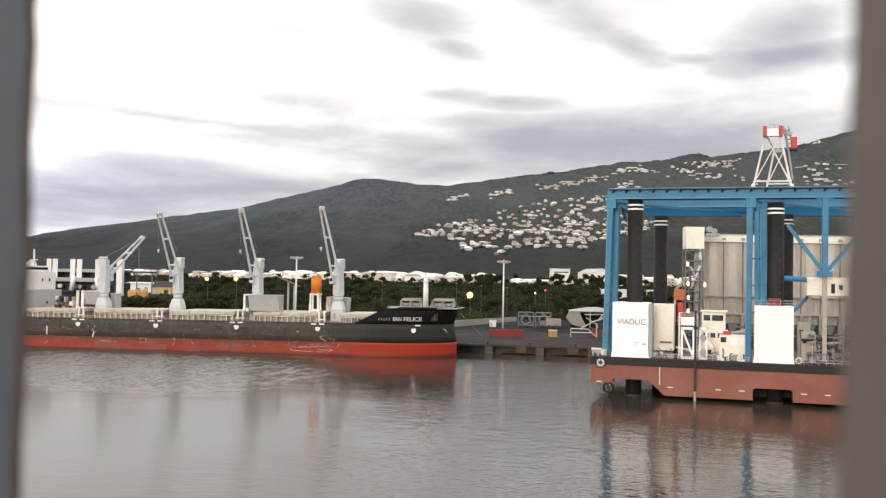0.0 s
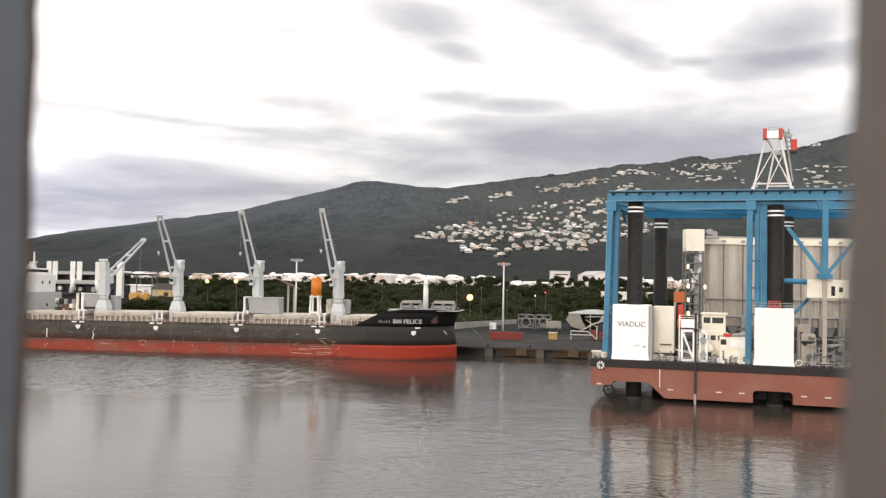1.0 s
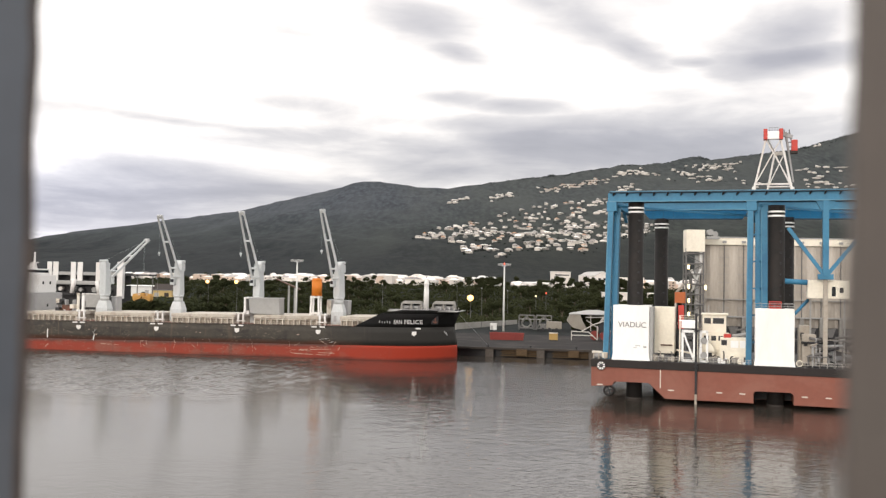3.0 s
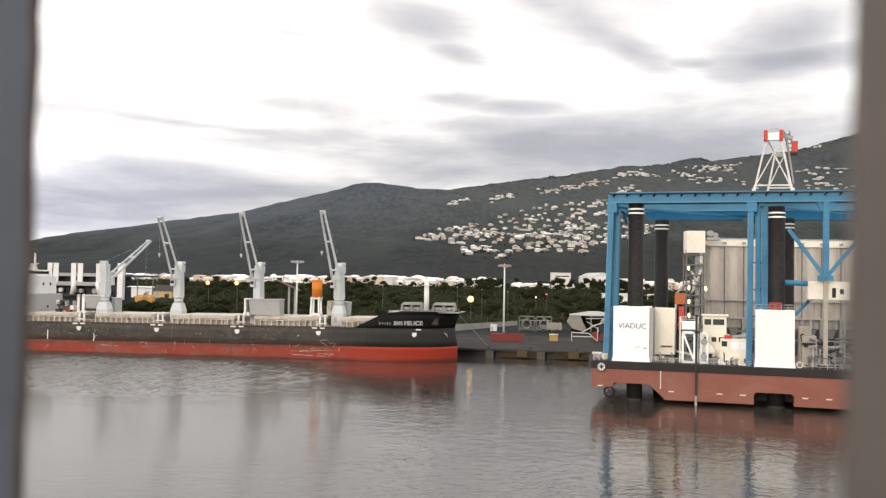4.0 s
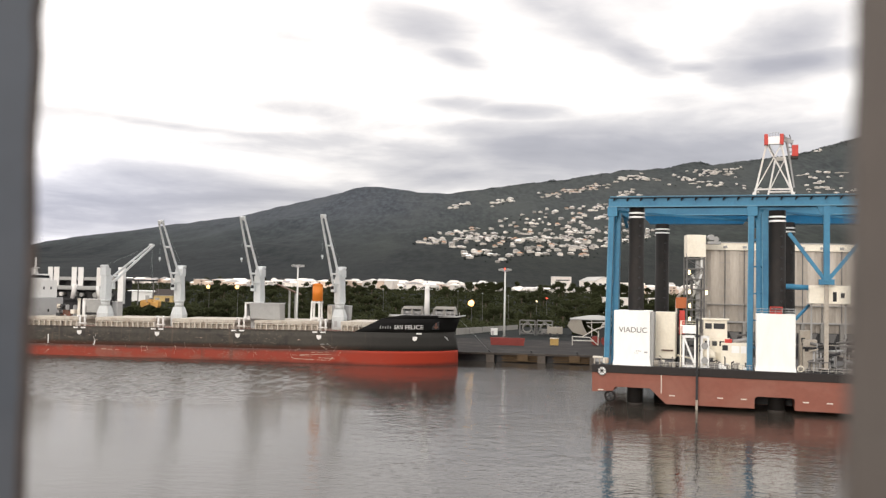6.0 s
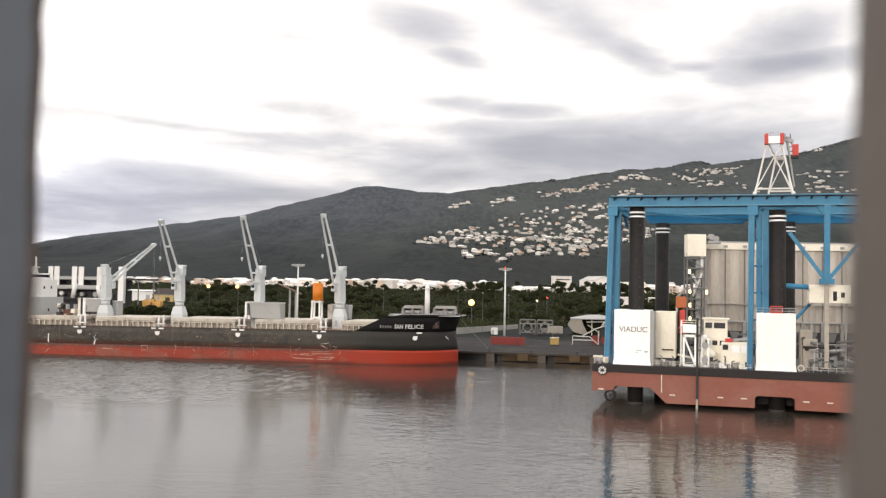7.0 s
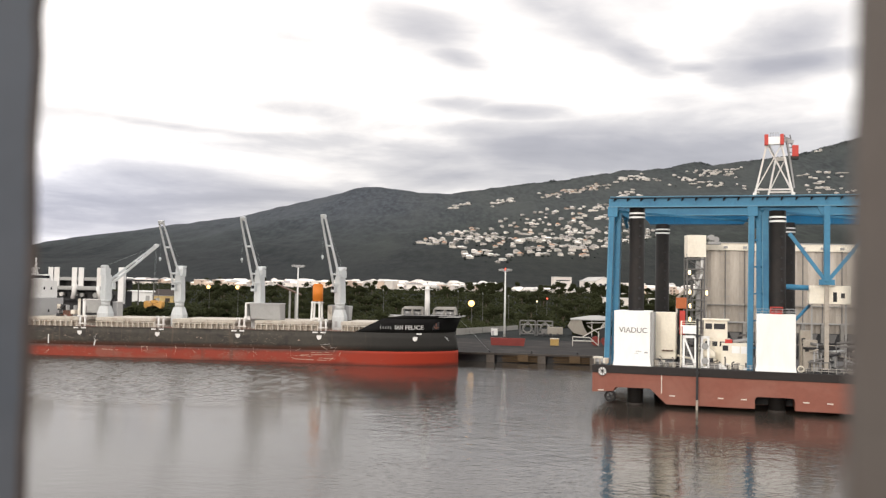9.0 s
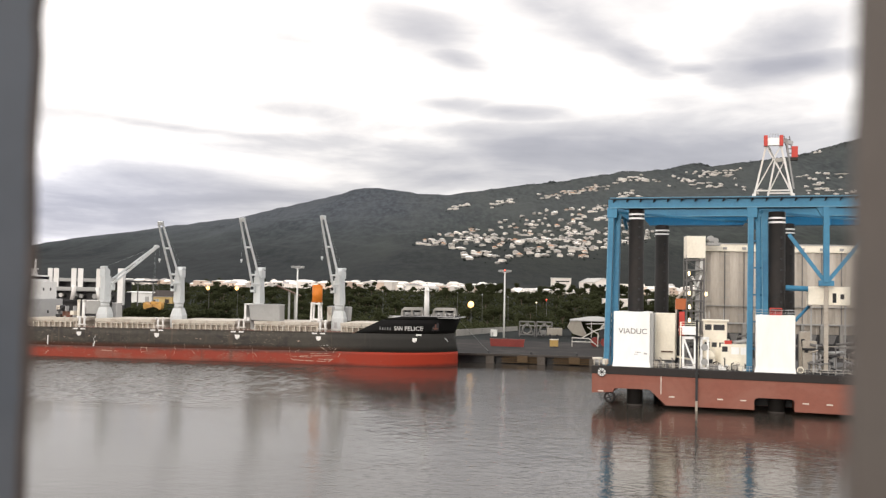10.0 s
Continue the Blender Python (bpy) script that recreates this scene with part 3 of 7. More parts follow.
def ground_z(x, y):
    """Height of the land: the flat quay, the plain that rises behind it, the hills."""
    z = QUAY_Z + 19 * smooth(430, 1000, y) + 14 * smooth(1000, 1700, y)
    t = (y - 1500) / 2500
    if t > 0:
        ridge = float(np.interp(x, [a for a, _ in RIDGE], [b for _, b in RIDGE]))
        if t <= 1:
            g = 0.35 * t + 0.65 * t ** 1.7
            z += (ridge - z) * g
        else:
            g = t - 1
            z += (ridge - z) * max(1 - 1.2 * g, 0.1)
        amp = 46 * math.sin(math.pi * min(t, 1)) ** 1.2
        if amp > 0:
            z += amp * noise.fractal(Vector((x * 0.0016, y * 0.0007, 0.3)), 1.0, 2.0, 5) * 0.9
        left = smooth(150, -350, x)
        if left > 0:
            z -= 26 * left * math.sin(math.pi * min(t, 1)) * abs(noise.fractal(Vector((x * 0.0026 + y * 0.0009, y * 0.0008, 2.3)), 1.0, 2.0, 5))
        z += 2.0 * noise.noise(Vector((x * 0.03, y * 0.007, 1))) * smooth(0.05, 0.3, t) * (1 - smooth(0.9, 1.0, t))
        z += 5 * noise.noise(Vector((x * 0.016, y * 0.01, 4))) * smooth(0.5, 1.0, t) + 7 * abs(noise.noise(Vector((x * 0.045, y * 0.03, 9)))) * smooth(0.8, 1.0, t) * (0.35 + 0.65 * smooth(0, 700, x))
    return z


def build_ground():
    xs = [-5200, -4400, -3600, -3000] + list(range(-2600, 2601, 16)) + [3000, 3600, 4400, 5200]
    ys = [QUAY_Y + 4, 40, 70, 100, 140, 200, 280, 360, 450, 560, 700, 850, 1000] + list(range(1080, 3500, 32)) + list(range(3500, 4200, 14)) + list(range(4200, 4700, 60))
    verts, faces = [], []
    for y in ys:
        for x in xs:
            w = SHIP @ Vector((x, y, 0))
            verts.append((x, y, ground_z(w.x, w.y)))
    n = len(xs)
    for j in range(len(ys) - 1):
        for i in range(n - 1):
            faces.append((j * n + i, j * n + i + 1, (j + 1) * n + i + 1, (j + 1) * n + i))
    me = bpy.data.meshes.new("ground")
    me.from_pydata(verts, [], faces)
    me.shade_smooth()
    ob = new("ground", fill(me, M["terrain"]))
    ob.matrix_basis = SHIP
    tagged(ob, "land rising from the port plain to dark green scrub hills", "ground", kind="structure")


def build_water():
    """The basin: flat and sheltered round the barge, with short steep wavelets in the breeze along the ship's side."""
    rnd = random.Random(61)
    waves = []
    for k in range(9):
        length, way = rnd.uniform(1.3, 3.4), radians(rnd.gauss(-75, 36))
        waves.append((math.cos(way) * 2 * math.pi / length, math.sin(way) * 2 * math.pi / length, rnd.uniform(0, 6.28), length * STEEP / (2 * math.pi)))
    xs = np.concatenate([[-5000, -1500, -600, -300], np.arange(-190, 2, 0.45), [10, 40, 100, 300, 900, 5000]])
    ys = np.concatenate([[-4800, -1500, -700, -420, -320, -260, -200, -170], np.arange(-140, -13, 0.40), [-8, 0, 10, 20, 150]])
    gx, gy = np.meshgrid(xs, ys)

    def ease(v, lo, hi):
        t = np.clip((v - lo) / (hi - lo), 0, 1)
        return t * t * (3 - 2 * t)

    breeze = ease(gx, -8, -70) * (1 - ease(gx, -168, -188)) * ease(gy, -138, -90) * (1 - 0.45 * ease(gy, -34, -16)) * (1 - ease(gy, -14.4, -13.6))
    breeze *= 0.75 + 0.35 * np.sin(gx * 0.045 + gy * 0.02) * np.sin(gy * 0.09 - 0.6)
    gz = np.zeros_like(gx)
    for kx, ky, phase, amp in waves:
        gz += amp * np.sin(gx * kx + gy * ky + phase)
    gz *= breeze
    n, m = len(xs), len(ys)
    i = np.arange((m - 1) * n).reshape(m - 1, n)[:, :-1].ravel()
    me = bpy.data.meshes.new("water")
    me.from_pydata(np.stack([gx.ravel(), gy.ravel(), gz.ravel()], 1).tolist(), [], np.stack([i, i + 1, i + n + 1, i + n], 1).tolist())
    me.shade_smooth()
    global WATER
    ob = WATER = new("water", fill(me, M["water"]))
    ob.matrix_basis = SHIP
    tagged(ob, "calm grey harbour water with small ripples", "water", kind="structure")


STEEP = 0.145
build_ground()
build_water()

# ---- quay ----
def build_quay():
    quay = thing("quay", SHIP, "worn concrete quay with piers and timber fenders above the water", "quay", kind="structure")
    bm = rounded(-420, 420, QUAY_Y, QUAY_Y + 90, QUAY_Z - 0.5, QUAY_Z + 0.06, 0.06)
    part("quay_deck", bm, "apron", quay, "dark worn asphalt apron")
    part("quay_edge", rounded(-420, 420, QUAY_Y - 0.12, QUAY_Y + 0.9, QUAY_Z - 0.6, QUAY_Z + 0.2, 0.08), "quay", quay, "concrete edge beam")
    part("back_wall", made(box, -420, 420, QUAY_Y + 2.6, QUAY_Y + 4, -6, QUAY_Z - 0.5), "dark", quay)
    pier = None
    for k in range(-4, 12):
        x = -8.6 + k * 18.1
        if pier is None:
            pier = part("pier", rounded(-1.4, 1.4, QUAY_Y - 0.02, QUAY_Y + 2.6, -6, QUAY_Z - 0.5, 0.08), "tarpaulin_dark", quay, at=pose(x, 0, 0))
        else:
            p = new("pier", pier.data)
            p.parent, p.matrix_basis = quay, pose(x, 0, 0)
    bar, block = None, None
    for k in range(-4, 11):
        x = -8.6 + k * 18.1
        if k == 0:                       # one bay has lost its fenders
            continue
        for z, dx in ((0.55, 10.5), (1.2, 10.8), (1.8, 10.3), (2.35, 10.9)):
            if bar is None:
                bar = part("fender_bar", made(box, -6.4, 6.4, QUAY_Y + 0.9, QUAY_Y + 1.3, -0.2, 0.2), "timber", quay, at=pose(x + dx, 0, z))
            else:
                p = new("fender_bar", bar.data)
                p.parent, p.matrix_basis = quay, pose(x + dx, 0, z)
        if block is None:
            block = part("fender_block", rounded(-1.9, 1.9, QUAY_Y - 0.3, QUAY_Y + 0.9, 0.5, 2.9, 0.1), "timber", quay, at=pose(x + 11.5, 0, 0))
        else:
            p = new("fender_block", block.data)
            p.parent, p.matrix_basis = quay, pose(x + 11.5, 0, 0)


build_quay()


# ---- the bulk carrier ----
def half_breadth(x, z):
    """Half the hull's breadth at x metres before the stem's foot and z metres over the water."""
    tip = stem(z)
    full = 16 - 0.25 * max(z, 0)
    if x > tip - 2 * full:
        t = min(max((x - (tip - 2 * full)) / (2 * full), 0), 1)
        return 14 * max(1 - t ** 3.0, 0.0) ** 0.75
    if x < -152:
        t = (-152 - x) / 30
        return 14 - (5.5 if z < 3 else 2.0) * t ** 2
    return 14.0


def shell(levels, x_from, tip_of, stations=None):
    """A closed side shell through waterlines at the given heights."""
    bm = bmesh.new()
    rows = []
    for z in levels:
        tip = tip_of(z)
        base = [-182, -170, -160, -152, -120, -90, -60, -40, -34, -30, -26, -22, -18, -14, -11, -8.5, -6, -4, -2.5, -1.2, -0.4]
        xs = [x for x in base if x >= x_from(z) and x < tip - 0.15]
        xs = [x_from(z)] + [x for x in xs if x > x_from(z) + 0.1]
        rows.append((z, xs, tip))
    count = min(len(r[1]) for r in rows)
    rings = []
    for z, xs, tip in rows:
        xs = [xs[0] + (xs[i] - xs[0]) for i in range(len(xs))][-count:]
        xs[0] = x_from(z)
        side = [(x, -half_breadth(x, z), z) for x in xs]
        ring = side + [(tip, 0, z)] + [(x, -y, z) for x, y, z in reversed(side)]
        rings.append([bm.verts.new(p) for p in ring])
    for a, b in zip(rings, rings[1:]):
        n = len(a)
        for i in range(n):
            f = bm.faces.new((a[i], a[(i + 1) % n], b[(i + 1) % n], b[i]))
            f.smooth = i != n - 1
    bm.faces.new(rings[0][::-1])
    bm.faces.new(rings[-1])
    bmesh.ops.recalc_face_normals(bm, faces=bm.faces)
    return bm


def stem(z):
    return float(np.interp(z, (-6, 0, 5.45, 8, 11.05, 14, 16.75), (-0.6, 0.3, 0.3, -0.3, -0.7, 0.3, 1.4)))


TRIM = -0.42
SHIP_POSE = SHIP @ pose(0, 0, 0, 0, TRIM, 0)
DECK, BOOT = 11.05, 4.9
CRANES = (-41.4, -70.7, -100.6, -129.0)


def build_ship_hull():
    ship = thing("bulk_carrier", SHIP_POSE, "moored bulk carrier with black topsides over a scraped red lower hull", "ship")
    part("lower_hull", shell([-6, -2, 0, 2, 4, BOOT], lambda z: -182, stem), "hull_red", ship, "scraped red antifouling paint")
    part("upper_hull", shell([BOOT, 7, 9, DECK], lambda z: -182, stem), "hull_black", ship, "faded black topsides")
    part("forecastle", shell([DECK, 12.5, 14, 15.6], lambda z: -32.5 + (z - DECK) * 2.05, stem), "bow_black", ship, "glossy black forecastle bulwark")
    part("forecastle_rim", shell([15.6, 16.3, 16.75], lambda z: -22.6 + (z - 15.6) * 5, stem), "bow_black", ship)
    part("deck", made(box, -180, -30, -13.6, 13.6, DECK + 0.004, DECK + 0.06), "deck_red", ship)
    part("rubbing_strip", made(box, -178, -33, -14.08, -13.9, DECK - 0.12, DECK + 0.18), "hull_black", ship)
    for word, x_from, x_to in (("SAN", -18.9, -16.2), ("FELICE", -15.45, -9.7)):
        name = lettering(word, 1.35, "name_white", ship, Matrix(), "name_word", "white painted word of the ship's name", bold=0.035)
        low = min(v.co.x for v in name.data.vertices)
        wide = max(v.co.x for v in name.data.vertices) - low
        for v in name.data.vertices:       # laid on the curved plating
            x, z = x_from + (v.co.x - low) / wide * (x_to - x_from), 12.2 + v.co.y
            v.co = (x, -half_breadth(x, z) - 0.03 - v.co.z, z)
    for k in range(5):       # small unreadable characters beside the name
        x = -23.6 + k * 0.85
        part("small_mark", made(box, -0.10, 0.10, -0.03, 0.03, 0, 0.9 - 0.12 * (k % 3)), "ship_grey", ship, at=pose(x, -half_breadth(x, 12.6) - 0.02, 12.3, 0, 0, 2))
    # anchor pocket with the anchor in it
    pocket = part("anchor_pocket", rounded(-1.2, 1.2, -0.3, 0.3, -1.35, 1.35, 0.25), "dark", ship, at=pose(-6.0, -half_breadth(-6.0, 13.4) + 0.1, 13.4, 0, 0, 24))
    part("anchor", made(lambda b: (beam(b, (0, -0.4, -0.9), (0, -0.4, 0.8), 0.3), beam(b, (-0.75, -0.4, -0.4), (0, -0.4, -0.9), 0.3), beam(b, (0.75, -0.4, -0.4), (0, -0.4, -0.9), 0.3))), "deck_red", pocket)
    # towing marks on the side
    for x, y in ((-130.7, -14.03), (-101.9, -14.03), (-72.9, -14.03), (-44.5, -14.03), (-12.4, -half_breadth(-12.4, 9.5) - 0.03)):
        bm = bmesh.new()
        box(bm, -2.3, -0.5, -0.03, 0.03, 0.2, 0.65)
        box(bm, 0.5, 2.3, -0.03, 0.03, 0.2, 0.65)
        prism(bm, [(-0.85, -0.6), (0.85, -0.6), (0.75, -1.6), (0, -2.1), (-0.75, -1.6)], -0.03, 0.03)
        part("tow_mark", bm, "ship_white", ship, at=pose(x, y - 0.02, DECK - 0.75, 0, 0, 0 if x < -20 else 9), label="white painted towing mark")
    rnd = random.Random(4)
    # long scrapes: from x, z to x, z, and the stroke's width
    strokes = [(-54.5, 6.0, -54.1, 2.4, 0.18), (-54.0, 2.3, -53.0, 1.7, 0.16), (-53.2, 1.75, -41.4, 1.45, 0.15), (-53.8, 3.0, -46.5, 2.7, 0.10), (-51.0, 3.1, -39.6, 3.5, 0.14), (-47.5, 3.9, -40.5, 4.1, 0.09),
               (-44.6, 2.3, -38.8, 2.0, 0.12), (-43.6, 6.2, -41.4, 4.9, 0.20), (-39.4, 4.6, -38.4, 6.0, 0.16), (-52.6, 4.4, -50.8, 5.2, 0.10), (-41.0, 1.3, -39.6, 2.4, 0.16), (-37.6, 3.2, -36.9, 4.4, 0.12),
               (-122.6, 3.5, -115.2, 3.3, 0.14), (-107.8, 4.7, -105.0, 4.8, 0.14), (-107.6, 4.6, -107.3, 2.6, 0.16), (-105.6, 4.4, -105.2, 3.4, 0.16), (-107.0, 3.4, -105.8, 3.2, 0.10),
               (-98.5, 2.6, -98.2, 1.0, 0.20), (-95.4, 5.3, -94.8, 4.2, 0.22), (-95.0, 4.0, -95.6, 2.2, 0.24), (-91.8, 6.4, -91.5, 4.6, 0.16), (-88.9, 4.0, -88.0, 3.0, 0.14), (-86.9, 4.6, -86.7, 3.4, 0.12),
               (-82.8, 5.9, -82.4, 5.0, 0.16), (-67.4, 5.5, -67.1, 1.9, 0.16), (-66.8, 3.8, -66.0, 2.6, 0.12), (-142.0, 3.0, -143.2, 2.0, 0.18), (-113.4, 5.2, -113.2, 4.2, 0.10), (-8.6, 6.4, -8.4, 4.0, 0.06)]
    for xa, za, xb, zb, w in strokes:
        for k in range(3):                   # each breaks up into shorter strokes
            f0, f1 = k / 3 + rnd.uniform(0, 0.06), (k + 1) / 3 - rnd.uniform(0, 0.08)
            d = rnd.uniform(-0.06, 0.06)
            y = -half_breadth((xa + xb) / 2, 3.0) - 0.01
            part("scrape", made(beam, (xa + (xb - xa) * f0, y, za + (zb - za) * f0 + d), (xa + (xb - xa) * f1, y, za + (zb - za) * f1), 0.04, w * rnd.uniform(0.8, 1.7), 0.04, w * rnd.uniform(0.5, 1.5)), "scraped", ship)
    for x, z0, z1, lean in ((-142.4, 5.1, 8.2, 0.0), (-125.2, 4.7, 6.6, 0.5), (-124.8, 6.5, 7.6, -0.5), (-124.9, 7.5, 8.4, 0.5), (-44.0, 6.6, 6.9, 3.0), (-40.6, 5.6, 6.0, 1.6)):
        part("paint_mark", made(beam, (0, 0, z0), (lean, 0, z1), 0.34, 0.05), "ship_white", ship, "white painted mark on the side", at=pose(x, -14.02, 0))
    for k in range(11):      # chafed spots above the boot-top
        x = rnd.choice((-140, -128, -112, -92, -84, -47, -44)) + rnd.uniform(-5, 5)
        w = rnd.uniform(0.08, 0.4)
        part("scrape", made(box, -w, w, -0.02, 0.02, 0, rnd.uniform(0.08, 0.22)), "scraped", ship, at=pose(x, -14.01, rnd.uniform(5.4, 9.0), 0, rnd.uniform(-25, 25), 0))
    # hatches
    hatch_data = {}
    for x0, x1 in ((-37.5, -24.0), (-67.8, -46.0), (-97.6, -75.6), (-126.2, -104.6), (-152.0, -133.5)):
        coaming = part("hatch_coaming", rounded(x0, x1, -10.2, 10.2, DECK, 13.1, 0.08), "coaming_plate", ship, "rust-streaked cream hatch coaming")
        n = int((x1 - x0) / 1.9)
        for k in range(n + 1):
            x = x0 + (x1 - x0) * k / n
            if "stay" not in hatch_data:
                ob = part("stay", made(prism, [(-0.12, 0), (0.12, 0), (0.12, 2.0), (-0.12, 2.0)], -1.0, 0), "coaming", coaming, at=pose(x, -10.2, DECK))
                hatch_data["stay"] = ob.data
            else:
                ob = new("stay", hatch_data["stay"])
                ob.parent, ob.matrix_basis = coaming, pose(x, -10.2, DECK)
        part("coaming_ledge", made(box, x0 - 0.3, x1 + 0.3, -11.3, -10.2, 12.75, 12.95), "coaming", coaming)
        for k in range(2):
            xm = (x0 + x1) / 2
            a, b = ((x0 - 0.5, xm - 0.05), (xm + 0.05, x1 + 0.5))[k]
            part("hatch_cover", rounded(a, b, -10.8, 10.8, 13.15, 14.25, 0.12), "hatch", ship, "weathered cream hatch cover")
    # rail on the side
    bm = bmesh.new()
    for z in (DECK + 0.55, DECK + 1.05):
        tube(bm, (-150, -13.8, z), (-34, -13.8, z), 0.035, n=5)
    for k in range(60):
        x = -150 + k * 1.966
        tube(bm, (x, -13.8, DECK), (x, -13.8, DECK + 1.05), 0.04, n=5)
    part("side_rail", bm, "coaming", ship)
    # bollard frames and vents between the holds
    for x in (-130.6, -101.4, -72.2, -43.6):
        bm = bmesh.new()
        for dx in (-0.9, 0.9):
            tube(bm, (x + dx, -12.4, DECK), (x + dx, -12.4, 14.9), 0.34, n=10)
            tube(bm, (x + dx, -12.4, 14.8), (x + dx * 1.8, -13.0, 14.6), 0.40, n=10)
        box(bm, x - 1.5, x + 1.5, -12.8, -12.0, 12.0, 12.35)
        part("deck_vent", bm, "ship_white", ship, "white goose-neck deck vent")
    # foremast
    bm = bmesh.new()
    tube(bm, (-10.6, 0, 15.5), (-10.6, 0, 26.6), 0.98, 0.78, 16)
    mast = part("foremast", bm, "ship_white", ship, "white tubular foremast")
    part("mast_platform", made(lambda b: (box(b, -12.3, -8.9, -1.2, 1.2, 25.3, 25.5), box(b, -11.4, -9.8, -0.6, 0.6, 26.6, 27.2))), "ship_white", mast)
    part("mast_light", made(lambda b: tube(b, (-10.6, 0, 27.4), (-10.6, 0, 28.1), 0.25)), "galv", mast)
    # windlasses under their covers
    for x0, x1 in ((-19.8, -12.4), (-8.8, -0.9)):
        xm = (x0 + x1) / 2
        bm = bmesh.new()
        hull8(bm, [(x0, 1.4, 18.5), (x1, 1.4, 18.5), (x1, 4.6, 18.5), (x0, 4.6, 18.5), (x0 + 0.9, 1.8, 19.5), (x1 - 0.3, 1.8, 19.5), (x1 - 0.3, 4.2, 19.5), (x0 + 0.9, 4.2, 19.5)])
        for x in (x0 + 0.3, xm, x1 - 0.3):
            hull8(bm, [(x - 0.5, 1.5, 16.4), (x + 0.5, 1.5, 16.4), (x + 0.5, 4.5, 16.4), (x - 0.5, 4.5, 16.4), (x - 0.3, 1.5, 18.5), (x + 0.3, 1.5, 18.5), (x + 0.3, 4.5, 18.5), (x - 0.3, 4.5, 18.5)])
        wl_ = part("windlass", soften(bm, 0.12), "tarpaulin", ship, "grey covered windlass")
        # dark plate stands for the shade inside the cover's openings
        part("back_plate", made(box, x0 + 0.5, x1 - 0.5, 4.0, 4.2, 16.4, 18.5), "dark", wl_)
        for x in ((x0 + xm) / 2 + 0.15, (xm + x1) / 2 - 0.15):
            part("drum", made(lambda b: (tube(b, (x - 1.2, 2.8, 17.3), (x + 1.2, 2.8, 17.3), 0.62, n=14), tube(b, (x - 1.35, 2.8, 17.3), (x - 1.15, 2.8, 17.3), 0.95, n=14), tube(b, (x + 1.15, 2.8, 17.3), (x + 1.35, 2.8, 17.3), 0.95, n=14))), "ship_grey", wl_)
    part("bulwark_cap", made(box, -21.5, 0.6, -9.9, -9.6, 16.72, 16.95), "ship_grey", ship)
    # small pale plate paints in the highlight on the bow's curve
    part("bulb_mark", made(prism, [(-1.2, 1.0), (0.4, 0.2), (0.9, -0.9), (0.2, -0.3)], -0.03, 0.03), "ship_grey", ship, "pale curved highlight painted on the bow", at=pose(-3.0, -half_breadth(-3.0, 9.3) - 0.1, 9.0, 0, 0, 38))
    part("forecastle_deck", made(box, -22.0, 1.6, -9.5, 9.5, 16.2, 16.42), "shed_grey", ship)
    part("bow_rail", made(lambda b: [tube(b, (1.5 - k * 1.5, -6 - k * 0.3, 16.7), (1.5 - k * 1.5, -6 - k * 0.3, 17.7), 0.05, n=5) for k in range(10)]), "ship_white", ship)
    # accommodation block
    house = part("lower_deckhouse", rounded(-178, -153.0, -12, 12, DECK, 20.6, 0.15), "ship_grey", ship, "pale grey lower deckhouse")
    upper = part("upper_deckhouse", rounded(-177, -155.0, -11, 11, 20.6, 27.1, 0.15), "ship_white", ship, "white upper deckhouse")
    part("bridge", rounded(-176, -159.0, -13, 13, 27.1, 29.4, 0.2), "ship_white", ship, "white bridge")
    for y, z in ((2.0, 23.6), (6.5, 23.6)):
        part("porthole", rounded(-155.04, -154.94, y, y + 0.9, z, z + 1.1, 0.03), "glass_dark", upper)
    part("porthole", rounded(-153.06, -152.94, 2.0, 2.9, 15.4, 16.4, 0.03), "glass_dark", house)
    for k in range(5):
        part("porthole", rounded(-174 + k * 4, -173.2 + k * 4, -11.06, -10.96, 23.4, 24.3, 0.03), "glass_dark", upper)
    part("bridge_window", made(box, -159.06, -158.94, -12, 12, 27.9, 28.9), "glass_dark", ship)
    bm = bmesh.new()
    tube(bm, (-162.2, 8, 29.3), (-162.2, 8, 35.6), 0.5, 0.3, 10)
    box(bm, -163.2, -161.2, 7.0, 9.0, 31.6, 31.9)
    hull8(bm, [(-166.0, 7, 29.3), (-161.6, 7, 29.3), (-161.6, 9, 29.3), (-166.0, 9, 29.3), (-163.4, 7.5, 31.8), (-161.9, 7.5, 31.8), (-161.9, 8.5, 31.8), (-163.4, 8.5, 31.8)])
    part("radar_mast", bm, "ship_white", ship)
    return ship


